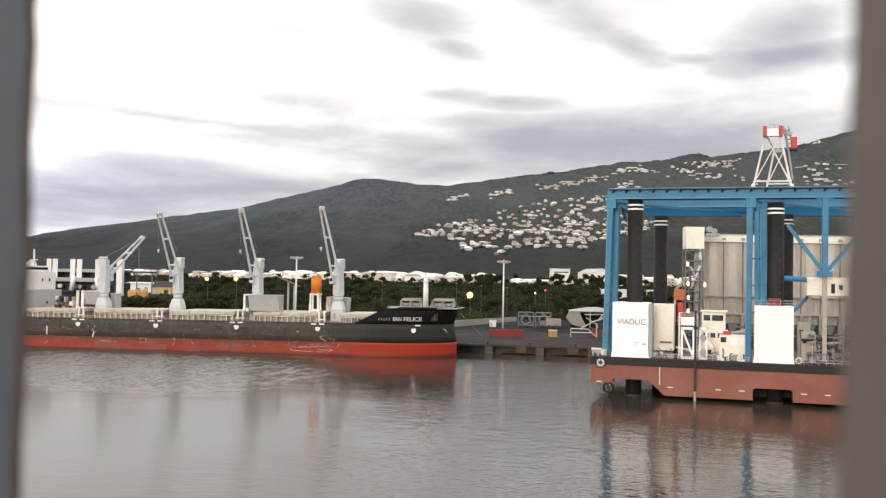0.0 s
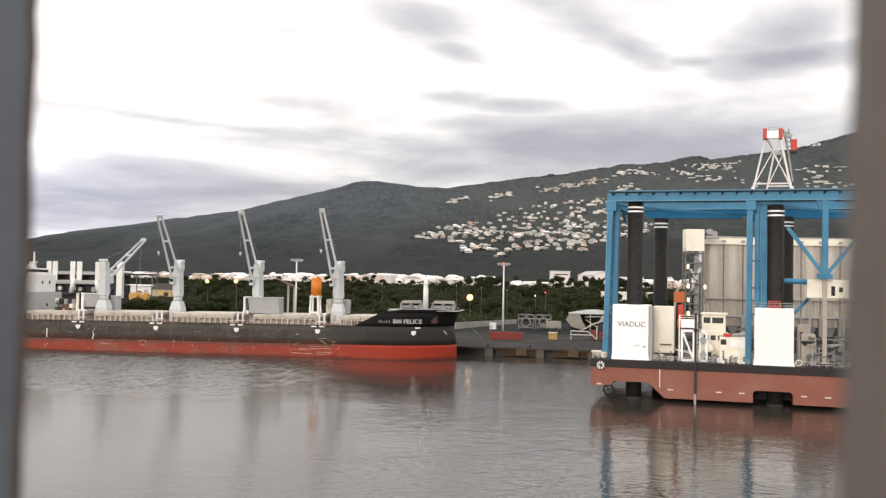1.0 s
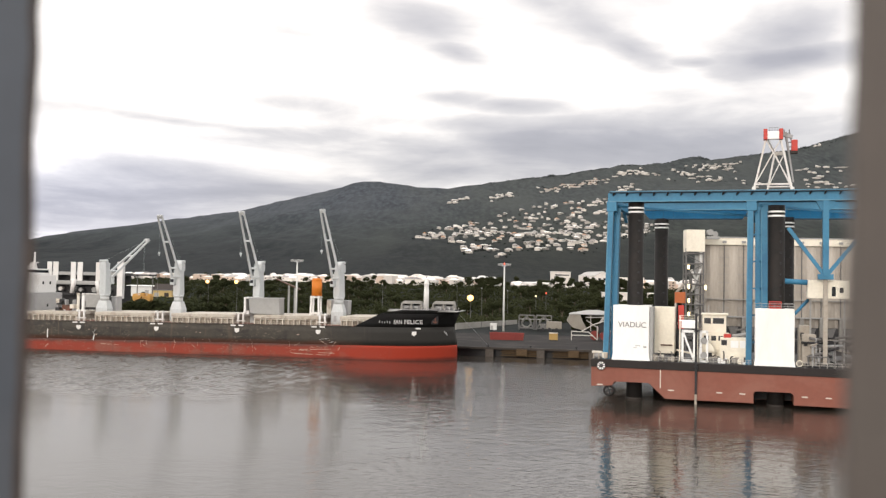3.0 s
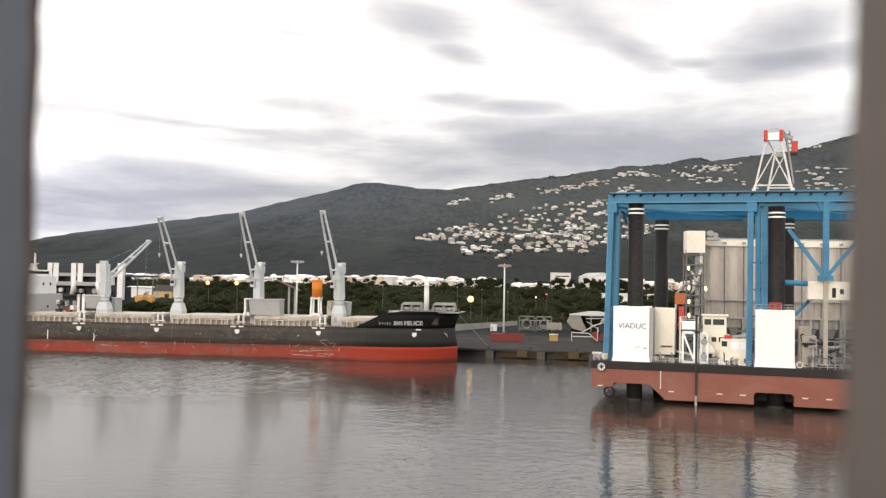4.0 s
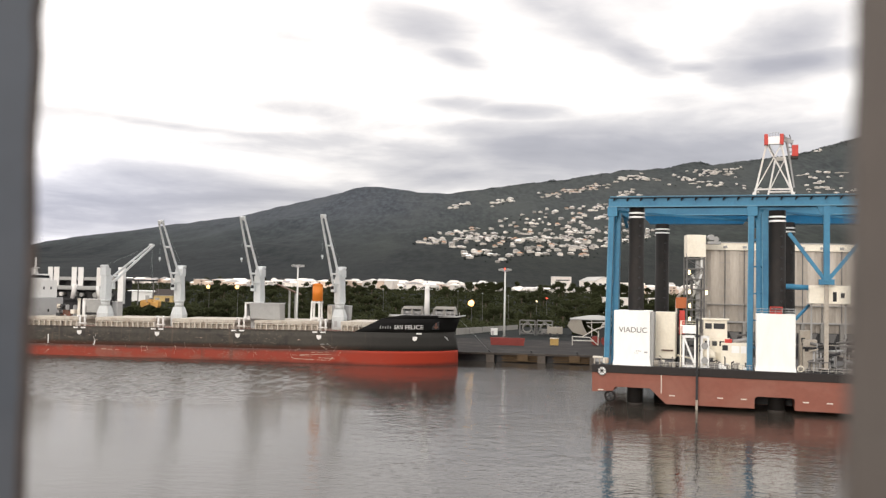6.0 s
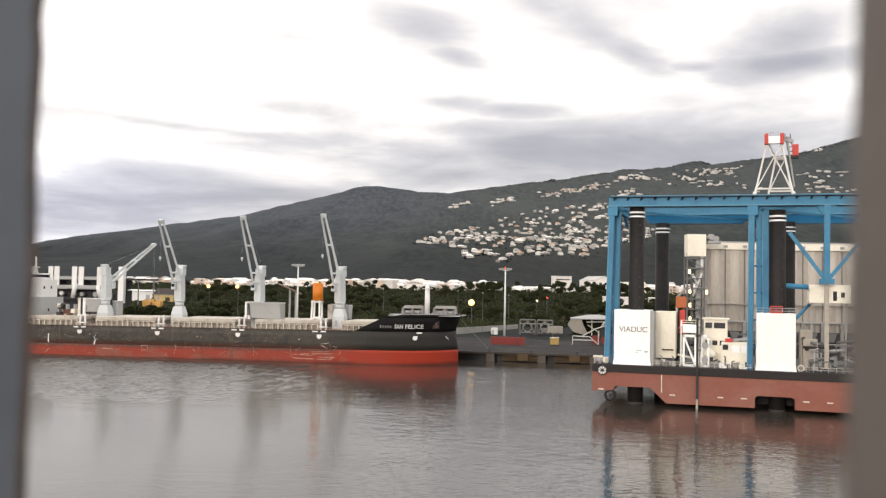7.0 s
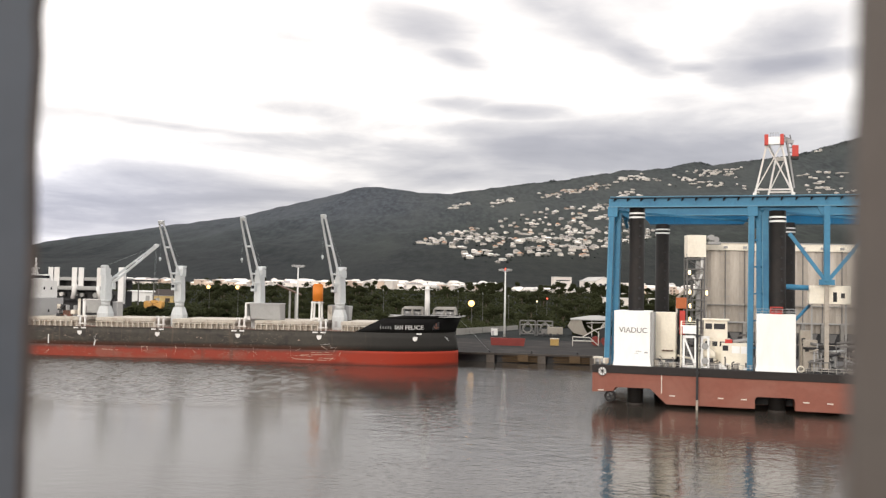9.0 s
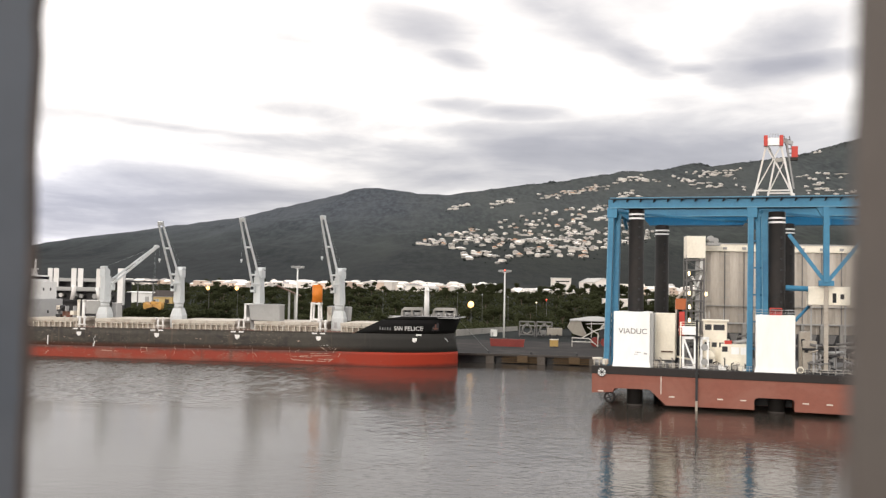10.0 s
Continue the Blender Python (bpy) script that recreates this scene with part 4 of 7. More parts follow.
def build_crane(x, parked_azimuth, luff, length=25.0, drop=14.0, swing=None):
    """A deck crane: flared pedestal, slewing tower with house, lattice-free twin-beam jib. Azimuth: degrees from the bow's direction, counter-clockwise seen from above."""
    crane = thing("deck_crane", SHIP_POSE @ pose(x, 0, DECK), "pale grey ship's deck crane with a twin-beam jib raised", "deck crane", "cranes of the bulk carrier")
    bm = bmesh.new()
    box(bm, -2.2, 2.2, -2.2, 2.2, 0, 4.6)
    soften(bm, 0.25)
    hull8(bm, [(-2.1, -2.1, 4.5), (2.1, -2.1, 4.5), (2.1, 2.1, 4.5), (-2.1, 2.1, 4.5), (-1.5, -1.5, 7.0), (1.5, -1.5, 7.0), (1.5, 1.5, 7.0), (-1.5, 1.5, 7.0)])
    tube(bm, (0, 0, 7.0), (0, 0, 8.6), 1.55, n=20)
    part("pedestal", bm, "crane_grey", crane)
    part("pedestal_door", rounded(-1.2, -0.2, -2.26, -2.18, 1.0, 3.0, 0.03), "ship_grey", crane)
    tower = part("tower", made(lambda b: (tube(b, (0, 0, 8.6), (0, 0, 9.3), 1.75, n=20), hull8(b, [(-1.45, -1.4, 9.3), (1.45, -1.4, 9.3), (1.45, 1.4, 9.3), (-1.45, 1.4, 9.3), (-1.1, -1.3, 18.2), (1.35, -1.3, 18.2), (1.35, 1.3, 18.2), (-1.1, 1.3, 18.2)]))), "crane_grey", crane)
    bm = bmesh.new()
    box(bm, -1.5, 0.7, -1.5, 1.5, 18.0, 20.6)
    hull8(bm, [(-1.2, -1.2, 20.6), (0.4, -1.2, 20.6), (0.4, 1.2, 20.6), (-1.2, 1.2, 20.6), (-1.0, -0.9, 21.6), (-0.2, -0.9, 21.6), (-0.2, 0.9, 21.6), (-1.0, 0.9, 21.6)])
    tube(bm, (-0.9, -1.7, 21.3), (-0.9, 1.7, 21.3), 0.5, n=12)
    part("winch_house", bm, "crane_grey", tower)
    cab = part("cab", rounded(1.3, 2.7, -1.9, -0.3, 13.0, 15.3, 0.1), "crane_grey", tower)
    part("cab_window", rounded(2.68, 2.74, -1.75, -0.45, 13.9, 15.0, 0.02), "glass_dark", cab)
    part("ladder", made(lambda b: [box(b, -1.5, -1.42, -0.3, 0.3, 9.6 + k * 0.5, 9.66 + k * 0.5) for k in range(16)]), "galv", tower)
    # jib, hinged in front of the tower; its own x axis is the reach
    jib = part("jib", made(lambda b: (
        beam(b, (0, -1.8, 0), (length, -0.85, 0), 0.42, 0.8, 0.38, 0.6),
        beam(b, (0, 1.8, 0), (length, 0.85, 0), 0.42, 0.8, 0.38, 0.6))), "crane_grey", tower, at=pose(1.5, 0, 15.4, 0, -luff, 0))
    for d in (0.6, 4.0, 14.2, length - 0.5):
        w = 1.8 - 0.95 * d / length
        part("crossbar", made(beam, (d, -w, 0), (d, w, 0), 0.5, 0.5), "crane_grey", jib)
    part("jib_head", made(lambda b: (tube(b, (length, -0.9, 0.2), (length, 0.9, 0.2), 0.6, n=16), box(b, length - 0.3, length + 0.6, -0.95, 0.95, -0.3, 0.3))), "crane_grey", jib)
    c, s = math.cos(radians(luff)), math.sin(radians(luff))
    tip = Vector((1.5 + length * c, 0, 15.4 + length * s))
    bm = bmesh.new()
    for y in (-0.4, 0.4):
        tube(bm, (-0.9, y, 21.4), tip + Vector((0, y, 0)), 0.012, n=5)
    part("luffing_rope", bm, "galv", tower)
    if swing is None:
        part("hoist_rope", made(tube, tip, tip - Vector((0, 0, drop)), 0.012, n=5), "galv", tower)
        bm = rounded(-0.36, 0.36, -0.28, 0.28, -0.45, 0.4, 0.18)
        tube(bm, (0, 0, -0.5), (0, 0, -0.95), 0.16, n=8)
        part("hook_block", bm, "crane_grey", tower, at=Matrix.Translation(tip - Vector((0, 0, drop))))
        tower.matrix_basis = pose(0, 0, 0, 0, 0, parked_azimuth)
    return tower


build_ship_hull()
for cx, azimuth, luff, reach, drop in zip(CRANES[:3], (243, 255.5, 262), (72.0, 67.5, 62.5), (24.65, 24.4, 23.8), (13.7, 14.0, 12.6)):
    build_crane(cx, azimuth, luff, reach, drop)
SLEWING_TOWER = build_crane(CRANES[3], 40, 35.0, swing=True)


def build_deck_cargo():
    at = lambda x, y, z=DECK: SHIP_POSE @ pose(x, y, z)
    h = thing("cargo_hopper", at(-60.5, -5, 14.25), "grey steel cargo hopper standing on the hatch cover", "hopper")
    bm = bmesh.new()
    hull8(bm, [(-10.4, -2.5, 0.3), (0.2, -2.5, 0.0), (0.2, 2.5, 0.0), (-10.4, 2.5, 0.3), (-10.9, -2.8, 5.7), (0.0, -2.8, 5.6), (0.0, 2.8, 5.6), (-10.9, 2.8, 5.7)])
    part("bin", soften(bm, 0.12), "shed_grey", h)
    part("end_frame", made(lambda b: (box(b, -12.6, -11.9, -2.6, 2.6, 0, 5.8), box(b, -12.6, -10.9, -2.6, 2.6, 5.4, 5.9), box(b, -13.0, -10.9, -2.0, 2.0, 0, 1.2))), "ship_white", h)
    part("rim", made(lambda b: (box(b, -11.1, 0.1, -2.95, -2.8, 5.4, 5.75), box(b, -11.1, 0.1, 2.8, 2.95, 5.4, 5.75))), "ship_grey", h)
    t = thing("orange_tank", at(-48.2, -4, 14.25), "orange cylindrical tank on a white trestle over the deck", "tank")
    for dx in (-1.5, 1.0):
        for dy in (-1.3, 1.3):
            part("leg", made(beam, (dx * 1.25, dy * 1.2, -3.1), (dx, dy, 6.6), 0.55), "ship_white", t)
    for z in (0.5, 5.9):
        part("platform", rounded(-1.9, 1.6, -1.7, 1.7, z, z + 0.5, 0.05), "ship_white", t)
    bm = bmesh.new()
    tube(bm, (0, 0, 6.6), (0, 0, 12.3), 1.75, n=24)
    tube(bm, (0, 0, 12.3), (0, 0, 12.7), 1.5, 1.2, n=24)
    part("drum", bm, "orange", t)
    for z in (6.8, 9.2, 11.9):
        part("drum_hoop", made(tube, (0, 0, z), (0, 0, z + 0.2), 1.82, n=24), "orange", t)
    c = thing("grab_bucket", at(-43.5, 5, 14.25), "grey closed grab bucket standing beside a crane", "grab bucket")
    bm = bmesh.new()
    hull8(bm, [(-2.0, -2, 0.0), (4.5, -2, 0), (4.5, 2, 0), (-2.0, 2, 0), (-3.0, -2.4, 5.3), (4.8, -2.4, 5.0), (4.8, 2.4, 5.0), (-3.0, 2.4, 5.3)])
    part("shell", soften(bm, 0.2), "ship_grey", c)
    part("stiffener", made(box, -3.0, -1.4, -2.6, -2.35, 0.2, 5.0), "coaming", c)
    for x0, x1, z0, z1, mat, y, what in ((-139.4, -132.2, 15.4, 20.2, "shed_grey", 5, "grey steel deck store raised on legs over a hatch"), (-128.0, -126.0, 11.65, 19.4, "ship_grey", 5, "narrow grey deck store behind a crane")):
        base = 14.25 if z0 > 14 else DECK
        s = thing("deck_store", at(x0, y, base), what, "deck store")
        w = x1 - x0
        part("body", rounded(0, w, -2, 2, z0 - base, z1 - base, 0.15), mat, s)
        part("door", rounded(0.5, 1.3, -2.06, -1.96, z0 - base + 0.4, z0 - base + 2.4, 0.03), "frame_grey", s)
        part("roof_rim", made(box, -0.15, w + 0.15, -2.15, 2.15, z1 - base, z1 - base + 0.18), "ship_white", s)
        for x in (0.2, w - 0.5):
            for y_ in (-1.9, 1.6):
                part("leg", made(box, x, x + 0.3, y_, y_ + 0.3, 0, z0 - base + 0.1), "dark", s)
    v = thing("vent_posts", at(-134.9, -6, DECK), "pair of white ventilator posts on the deck", "ventilator")
    for dx, mat in ((-0.9, "coaming"), (1.0, "ship_white")):
        part("post", made(lambda b: (tube(b, (dx, 0, 0), (dx, 0, 9.0), 0.5, n=14), tube(b, (dx, 0, 9.0), (dx, 0, 9.6), 0.62, 0.5, n=14))), mat, v)
    g = thing("machinery", at(-142.0, -3, DECK), "rusty winches and hoses heaped between hatch and deckhouse", "machinery")
    rnd = random.Random(8)
    for k in range(9):
        x, z = rnd.uniform(-3.2, 3.0), rnd.uniform(2.5, 7.0)
        bm = bmesh.new()
        if k % 3 == 0:
            tube(bm, (x, -1, z), (x, 1.2, z), rnd.uniform(0.6, 1.1), n=14)
        else:
            box(bm, x - rnd.uniform(0.4, 1.1), x + rnd.uniform(0.4, 1.1), -1.2, 1.0, z - 0.8, z + 0.7)
        part("winch", bm, rnd.choice(("dark", "ship_grey", "brown", "deck_red", "coaming")), g)
    part("bed", made(lambda b: (box(b, -3.6, 3.4, -1.2, 1.2, 0, 2.6), [box(b, x, x + 0.3, -1, 1, 2.6, 7.2) for x in (-3.2, -0.2, 2.8)])), "ship_grey", g)


build_deck_cargo()


def build_grab():
    """The open clamshell grab on the ropes of the slewing crane; its origin lies between the shells."""
    g = thing("grab", pose(-116.3, 359.7, 18.3), "yellow open clamshell grab hanging from a deck crane's ropes", "grab")
    head = part("head", rounded(-0.8, 0.8, -0.9, 0.9, 0.5, 1.7, 0.15), "grab_yellow", g)
    part("sheave", made(lambda b: [tube(b, (-0.35, y, 1.75), (0.35, y, 1.75), 0.4, n=14) for y in (-0.4, 0.4)]), "dark", head)
    for q in (-1, 1):
        outline = [(q * 0.2, 0.35), (q * 1.8, 0.75), (q * 3.2, 1.4), (q * 3.55, 0.8), (q * 3.5, -0.8), (q * 3.0, -1.45), (q * 1.6, -0.75), (q * 0.2, -0.35)]
        shell_ = part("bucket_shell", soften(made(prism, outline, -1.5, 1.5), 0.1), "grab_yellow", g, "curved yellow bucket shell")
        part("lip", made(beam, (q * 2.2, -1.58, -1.1), (q * 2.2, 1.58, -1.1), 0.25, 0.25), "dark", shell_)
        for y in (-1.2, 1.2):
            part("arm", made(beam, (q * 0.6, y * 0.6, 1.4), (q * 2.7, y, 1.3), 0.28, 0.34), "grab_yellow", g)
    part("hoist_rope", made(lambda b: [tube(b, (x, 0, 1.9), (x * 0.6, 0, 21.9), 0.015, n=5) for x in (-0.3, 0.3)]), "galv", g)
    return g


GRAB = build_grab()

# ---- the jack-up barge ----
def ring(bm, r, thick, n=32, m=8):
    """A round ring about the y axis."""
    rows = []
    for i in range(n):
        a = 2 * math.pi * i / n
        rows.append([bm.verts.new(((r + thick * math.cos(b)) * math.cos(a), thick * 2.2 * math.sin(b), (r + thick * math.cos(b)) * math.sin(a))) for b in (2 * math.pi * j / m for j in range(m))])
    for i in range(n):
        for j in range(m):
            f = bm.faces.new((rows[i][j], rows[(i + 1) % n][j], rows[(i + 1) % n][(j + 1) % m], rows[i][(j + 1) % m]))
            f.smooth = True
    bmesh.ops.recalc_face_normals(bm, faces=bm.faces)


def build_barge():
    barge = thing("jackup_barge", BARGE, "red-brown jack-up work barge with black strake on dark legs", "barge")
    L = 107.0
    A = [(0, 7.25), (0, 2.85), (4.8, 3.2), (5.2, 4.1), (13.0, 4.15), (16.6, 0.8)]
    for x in (35.5, 66.5):
        A += [(x, 0.85), (x, 2.9), (x + 0.25, 3.3), (x + 0.7, 3.5), (x + 7.5, 3.5), (x + 8.0, 3.3), (x + 8.25, 2.9), (x + 8.25, 0.85)]
    A += [(90.5, 0.8), (94, 4.1), (101.8, 4.1), (102.2, 3.2), (L, 2.85), (L, 7.25)]
    bm = bmesh.new()
    prism(bm, A, 0, 9)
    prism(bm, A, 35, 44)
    prism(bm, [(0, 7.25), (0, 2.85), (4.8, 3.2), (5.2, 4.1), (13.0, 4.15), (16.6, 0.8), (90.5, 0.8), (94, 4.1), (101.8, 4.1), (102.2, 3.2), (L, 2.85), (L, 7.25)], 9.0, 35.0)
    part("hull", bm, "barge_red", barge, "red-brown painted hull with leg wells")
    # dark sheets over the red plating stand for the shade in the wells
    for x in (35.5, 66.5):
        part("well_lining", made(box, x + 0.05, x + 8.2, 8.6, 8.95, 0.9, 3.45), "dark", barge, "dark sheet for the shade inside a leg well")
    part("strake", rounded(-0.12, L + 0.12, -0.15, 44.15, 7.25, 9.0, 0.08), "barge_black", barge, "black sheer strake")
    part("deck", made(box, 0.2, L - 0.2, 0.3, 43.7, 9.0, 9.06), "dark", barge)
    dash = None
    for x, z in ((2.0, 3.3), (17.9, 2.75), (28.3, 2.75), (33.2, 2.75), (46.0, 2.75), (50.8, 2.75), (60, 2.75), (73, 2.75), (86, 2.75)):
        if dash is None:
            dash = part("hull_mark", made(box, -0.62, 0.62, -0.03, 0.03, -0.12, 0.12), "coaming", barge, at=pose(x, -0.01, z), label="pale painted dash")
        else:
            d = new("hull_mark", dash.data)
            d.parent, d.matrix_basis = barge, pose(x, -0.01, z)
    # round mark, thruster, pale streak
    disc = part("wheel_mark", made(tube, (0, 0, 0), (0, -0.25, 0), 1.0, n=24), "white", barge, "white spoked disc", at=pose(2.3, -0.15, 7.65))
    for k in range(4):
        part("spoke", made(box, -0.9, 0.9, -0.32, -0.25, -0.09, 0.09), "dark", disc, at=pose(0, 0, 0, 0, 45 * k, 0))
    part("disc_rim", made(ring, 0.98, 0.09), "dark", disc, at=pose(0, -0.28, 0))
    th = part("thruster", made(ring, 1.1, 0.26), "barge_black", barge, "dark ducted thruster", at=pose(4.0, 0.9, 1.95))
    part("propeller", made(lambda b: [beam(b, (0, 0, 0), (1.0 * math.cos(a), 0, 1.0 * math.sin(a)), 0.5, 0.3) for a in (0.4, 1.97, 3.54, 5.11)]), "dark", th)
    part("thruster_stem", made(box, -0.3, 0.3, -0.3, 0.3, 1.2, 2.2), "dark", th)
    part("overflow_streak", made(box, 15.45, 15.65, -0.05, 0.02, 3.2, 8.9), "coaming", barge)
    gauge = part("gauge_pole", made(box, 23.05, 23.55, -0.9, -0.4, 2.2, 20.2), "dark", barge, "dark gauge pole hanging over the side")
    part("gauge_end", made(box, 23.05, 23.55, -0.9, -0.4, -3.0, 2.2), "warm_grey", gauge, "faded pale lower end")
    part("gauge_bracket", made(box, 22.9, 23.7, -0.9, 0.4, 8.0, 8.4), "dark", gauge)
    part("gauge_bracket", made(box, 22.9, 23.7, -0.9, 3.4, 16.0, 16.4), "dark", gauge)
    # legs: dark tubes with two white bands
    for k, (x, y, top) in enumerate(((9.3, 4.5, 45.6), (40.2, 4.5, 44.6), (71.0, 4.5, 45.0), (98.0, 4.5, 45.0), (12.8, 36.0, 43.9), (43.9, 36.0, 44.2), (74.5, 36, 44), (99, 36, 44))):
        leg = part("leg", made(tube, (0, 0, -16), (0, 0, top), 1.80, n=32), "leg", barge, "dark steel tubular leg with two white bands", at=pose(x, y, 0))
        for d in (1.25, 2.2):
            part("band", made(tube, (0, 0, top - d - 0.4), (0, 0, top - d), 1.84, n=32, caps=False), "white", leg)
        part("collar", made(tube, (0, 0, -0.3), (0, 0, 0.35), 1.9, n=32), "quay", leg)
        if k < 6:
            tagged(part("pin_hole", made(lambda b: [tube(b, (0.9, -1.62, z), (0.92, -1.70, z), 0.28, n=8) for z in np.arange(10, top - 4, 2.4)]), "dark", leg), kind="stuff")
    # jacking houses
    for k, (x, lab) in enumerate(((4.75, "white jacking house lettered in grey"), (35.75, "plain white jacking house with a rail"), (66.8, "plain white jacking house"))):
        h = part("jacking_house", rounded(x, x + 8.15, 0.5, 8.4, 9.06, 21.6, 0.12), "white", barge, lab)
        part("foot_flare", made(hull8, [(x - 0.22, 0.40, 9.06), (x + 8.37, 0.40, 9.06), (x + 8.37, 8.5, 9.06), (x - 0.22, 8.5, 9.06), (x - 0.02, 0.47, 10.2), (x + 8.17, 0.47, 10.2), (x + 8.17, 8.45, 10.2), (x - 0.02, 8.45, 10.2)]), "white", h)
        if k == 0:
            lettering("VIADUC", 1.25, "frame_grey", h, pose(x + 4.35, 0.46, 16.6, 90, 0, 0), "lettering", "dark grey word on the white panel")
            part("caption_bar", made(lambda b: (box(b, x + 5.0, x + 6.2, 0.44, 0.5, 12.35, 12.5), box(b, x + 4.7, x + 5.5, 0.44, 0.5, 11.9, 12.0), box(b, x + 6.9, x + 7.6, 0.44, 0.5, 12.0, 12.35))), "ship_grey", h)
            # grey strip along the right side of the lettered house
            part("side_duct", rounded(x + 8.2, x + 8.95, 0.9, 6.0, 9.06, 21.3, 0.05), "shed_grey", h)
        if k > 0:
            bm = bmesh.new()
            for z in (22.1, 22.7):
                for p, q in (((x, 0.6, z), (x + 8.1, 0.6, z)), ((x, 8.3, z), (x + 8.1, 8.3, z)), ((x, 0.6, z), (x, 8.3, z)), ((x + 8.1, 0.6, z), (x + 8.1, 8.3, z))):
                    tube(bm, p, q, 0.05, n=6)
            for i in range(7):
                tube(bm, (x + i * 1.35, 0.6, 21.6), (x + i * 1.35, 0.6, 22.75), 0.05, n=6)
            part("guard_rail", bm, "galv", h)
            part("jack_cap", rounded(x + 2.9, x + 5.5, 1.2, 3.4, 21.6, 23.2, 0.12), "red", h, "red jack unit on the roof")
            part("jack_vent", made(lambda b: [box(b, x + 3.1, x + 5.3, 1.14, 1.2, 22.0 + i * 0.4, 22.2 + i * 0.4) for i in range(3)]), "dark", h)
    return barge


build_barge()


def build_gantry():
    g = thing("gantry", BARGE, "tall blue steel gantry standing on the barge deck", "gantry")
    top = 47.5
    for y, z0, name in ((3.0, 45.7, "front_girder"), (29.0, 45.8, "rear_girder")):
        bm = bmesh.new()
        box(bm, 3.0, 106, y - 0.7, y + 0.7, z0, top)
        gi = part(name, bm, "blue", g, "blue box girder")
        part("top_flange", made(box, 3.4, 106.4, y - 1.3, y + 1.3, top + 0.06, top + 0.28), "dark", gi)
        part("kick_plate", made(box, 3.4, 106.4, y - 1.36, y - 1.28, top + 0.1, top + 0.42), "blue_dull", gi, "dull blue kick plate")
        part("bottom_flange", made(box, 3.7, 106.1, y - 1.0, y + 1.0, z0 - 0.22, z0), "blue", gi)
        lug = None
        for k in range(34 if y < 10 else 0):
            x = 4.4 + k * 3.05
            if lug is None:
                lug = part("lug", made(hull8, [(-0.32, -0.4, 0.25), (-0.12, -0.4, 0.25), (-0.12, 0.0, 0.25), (-0.32, 0.0, 0.25), (-0.1, -1.0, 0.9), (0.38, -1.0, 0.9), (0.38, 0, 0.9), (-0.1, 0, 0.9)]), "dark", gi, at=pose(x, y - 0.7, top - 0.9))
            else:
                d = new("lug", lug.data)
                d.parent, d.matrix_basis = gi, pose(x, y - 0.7, top - 0.9)
        part("rail", made(box, 3, 106, y - 0.1, y + 0.1, top + 0.28, top + 0.5), "dark", gi)
        part("flange_edge", made(box, 3.4, 106.2, y - 1.02, y - 0.72, z0 - 0.24, z0 - 0.02), "blue_pale", gi, "pale flange edge")
        part("walkway_edge", made(box, 3.4, 106.4, y - 1.42, y - 1.36, top + 0.30, top + 0.44), "blue_pale", gi, "pale walkway edge")
    # cross girders
    for x in (4.4, 35.8, 66.8, 97.8):
        part("cross_girder", made(box, x - 0.6, x + 0.6, 3.7, 35.3, 44.6, 46.4), "blue", g, "blue cross girder")
        for y0, y1 in ((3.7, 8.5), (28.3, 23.5)):
            part("knee", made(beam, (x, y0, 42.6), (x, y1, 44.5), 0.7), "blue", g)
    part("bracing", made(lambda b: [beam(b, (x0, 3.8, 44.6), (x0 + 29.5, 35.2, 44.6), 0.5) for x0 in (5.0, 36.4)]), "blue", g)
    # the light on these two girders is put into their paint
    part("lower_girder", made(prism, [(9.6, 43.9), (33.2, 43.9), (34.8, 46.2), (7.6, 46.2)], 35.4, 36.6), "blue_lit", g, "haunched girder in a blue brightened as if lit")
    part("lower_girder", made(prism, [(40.6, 43.9), (64.2, 43.9), (65.8, 46.2), (38.6, 46.2)], 35.4, 36.6), "blue_lit", g, "haunched girder in a blue brightened as if lit")
    for x0, x1 in ((7.4, 35.0), (38.4, 66.0)):
        part("girder_flange", made(box, x0, x1, 35.1, 35.4, 46.2, 46.75), "blue_pale", g, "pale flange edge")
        # duller lower flange: the underside's shade put into its colour
        part("girder_flange", made(box, x0 + 2.2, x1 - 1.8, 35.0, 36.8, 43.66, 43.9), "blue_dull", g)
        for k in range(9):
            part("stiffener", made(box, x0 + 3.2 + k * 2.6, x0 + 3.30 + k * 2.6, 35.3, 35.4, 43.9, 46.2), "blue", g)
    # columns in pairs
    for x, dx in ((3.75, -0.75), (34.7, -0.25), (66, 0), (97, 0)):
        part("column", made(beam, (x + dx, 2.4, 9.06), (x, 2.9, 45.7), 1.3, 1.2, 1.35, 1.3), "blue", g, "blue box column")
        part("column_head", rounded(x - 0.98, x + 1.3, 2.1, 3.9, 43.3, 45.6, 0.08), "blue", g)
    for x, dx in ((4.95, -0.5), (37.6, 0.5)):
        part("column", made(beam, (x + dx, 5.0, 9.06), (x, 5.0, 45.0), 1.5, 1.2), "blue", g, "blue box column")
    part("column", made(beam, (36.3, 4.2, 9.06), (36.1, 4.2, 45.0), 0.9, 0.9), "blue", g, "blue box column")
    for x in (5.6, 37.6, 67, 98):
        part("column", made(beam, (x, 29, 9.06), (x, 29, 45.6), 1.2, 1.2), "blue", g, "blue box column")
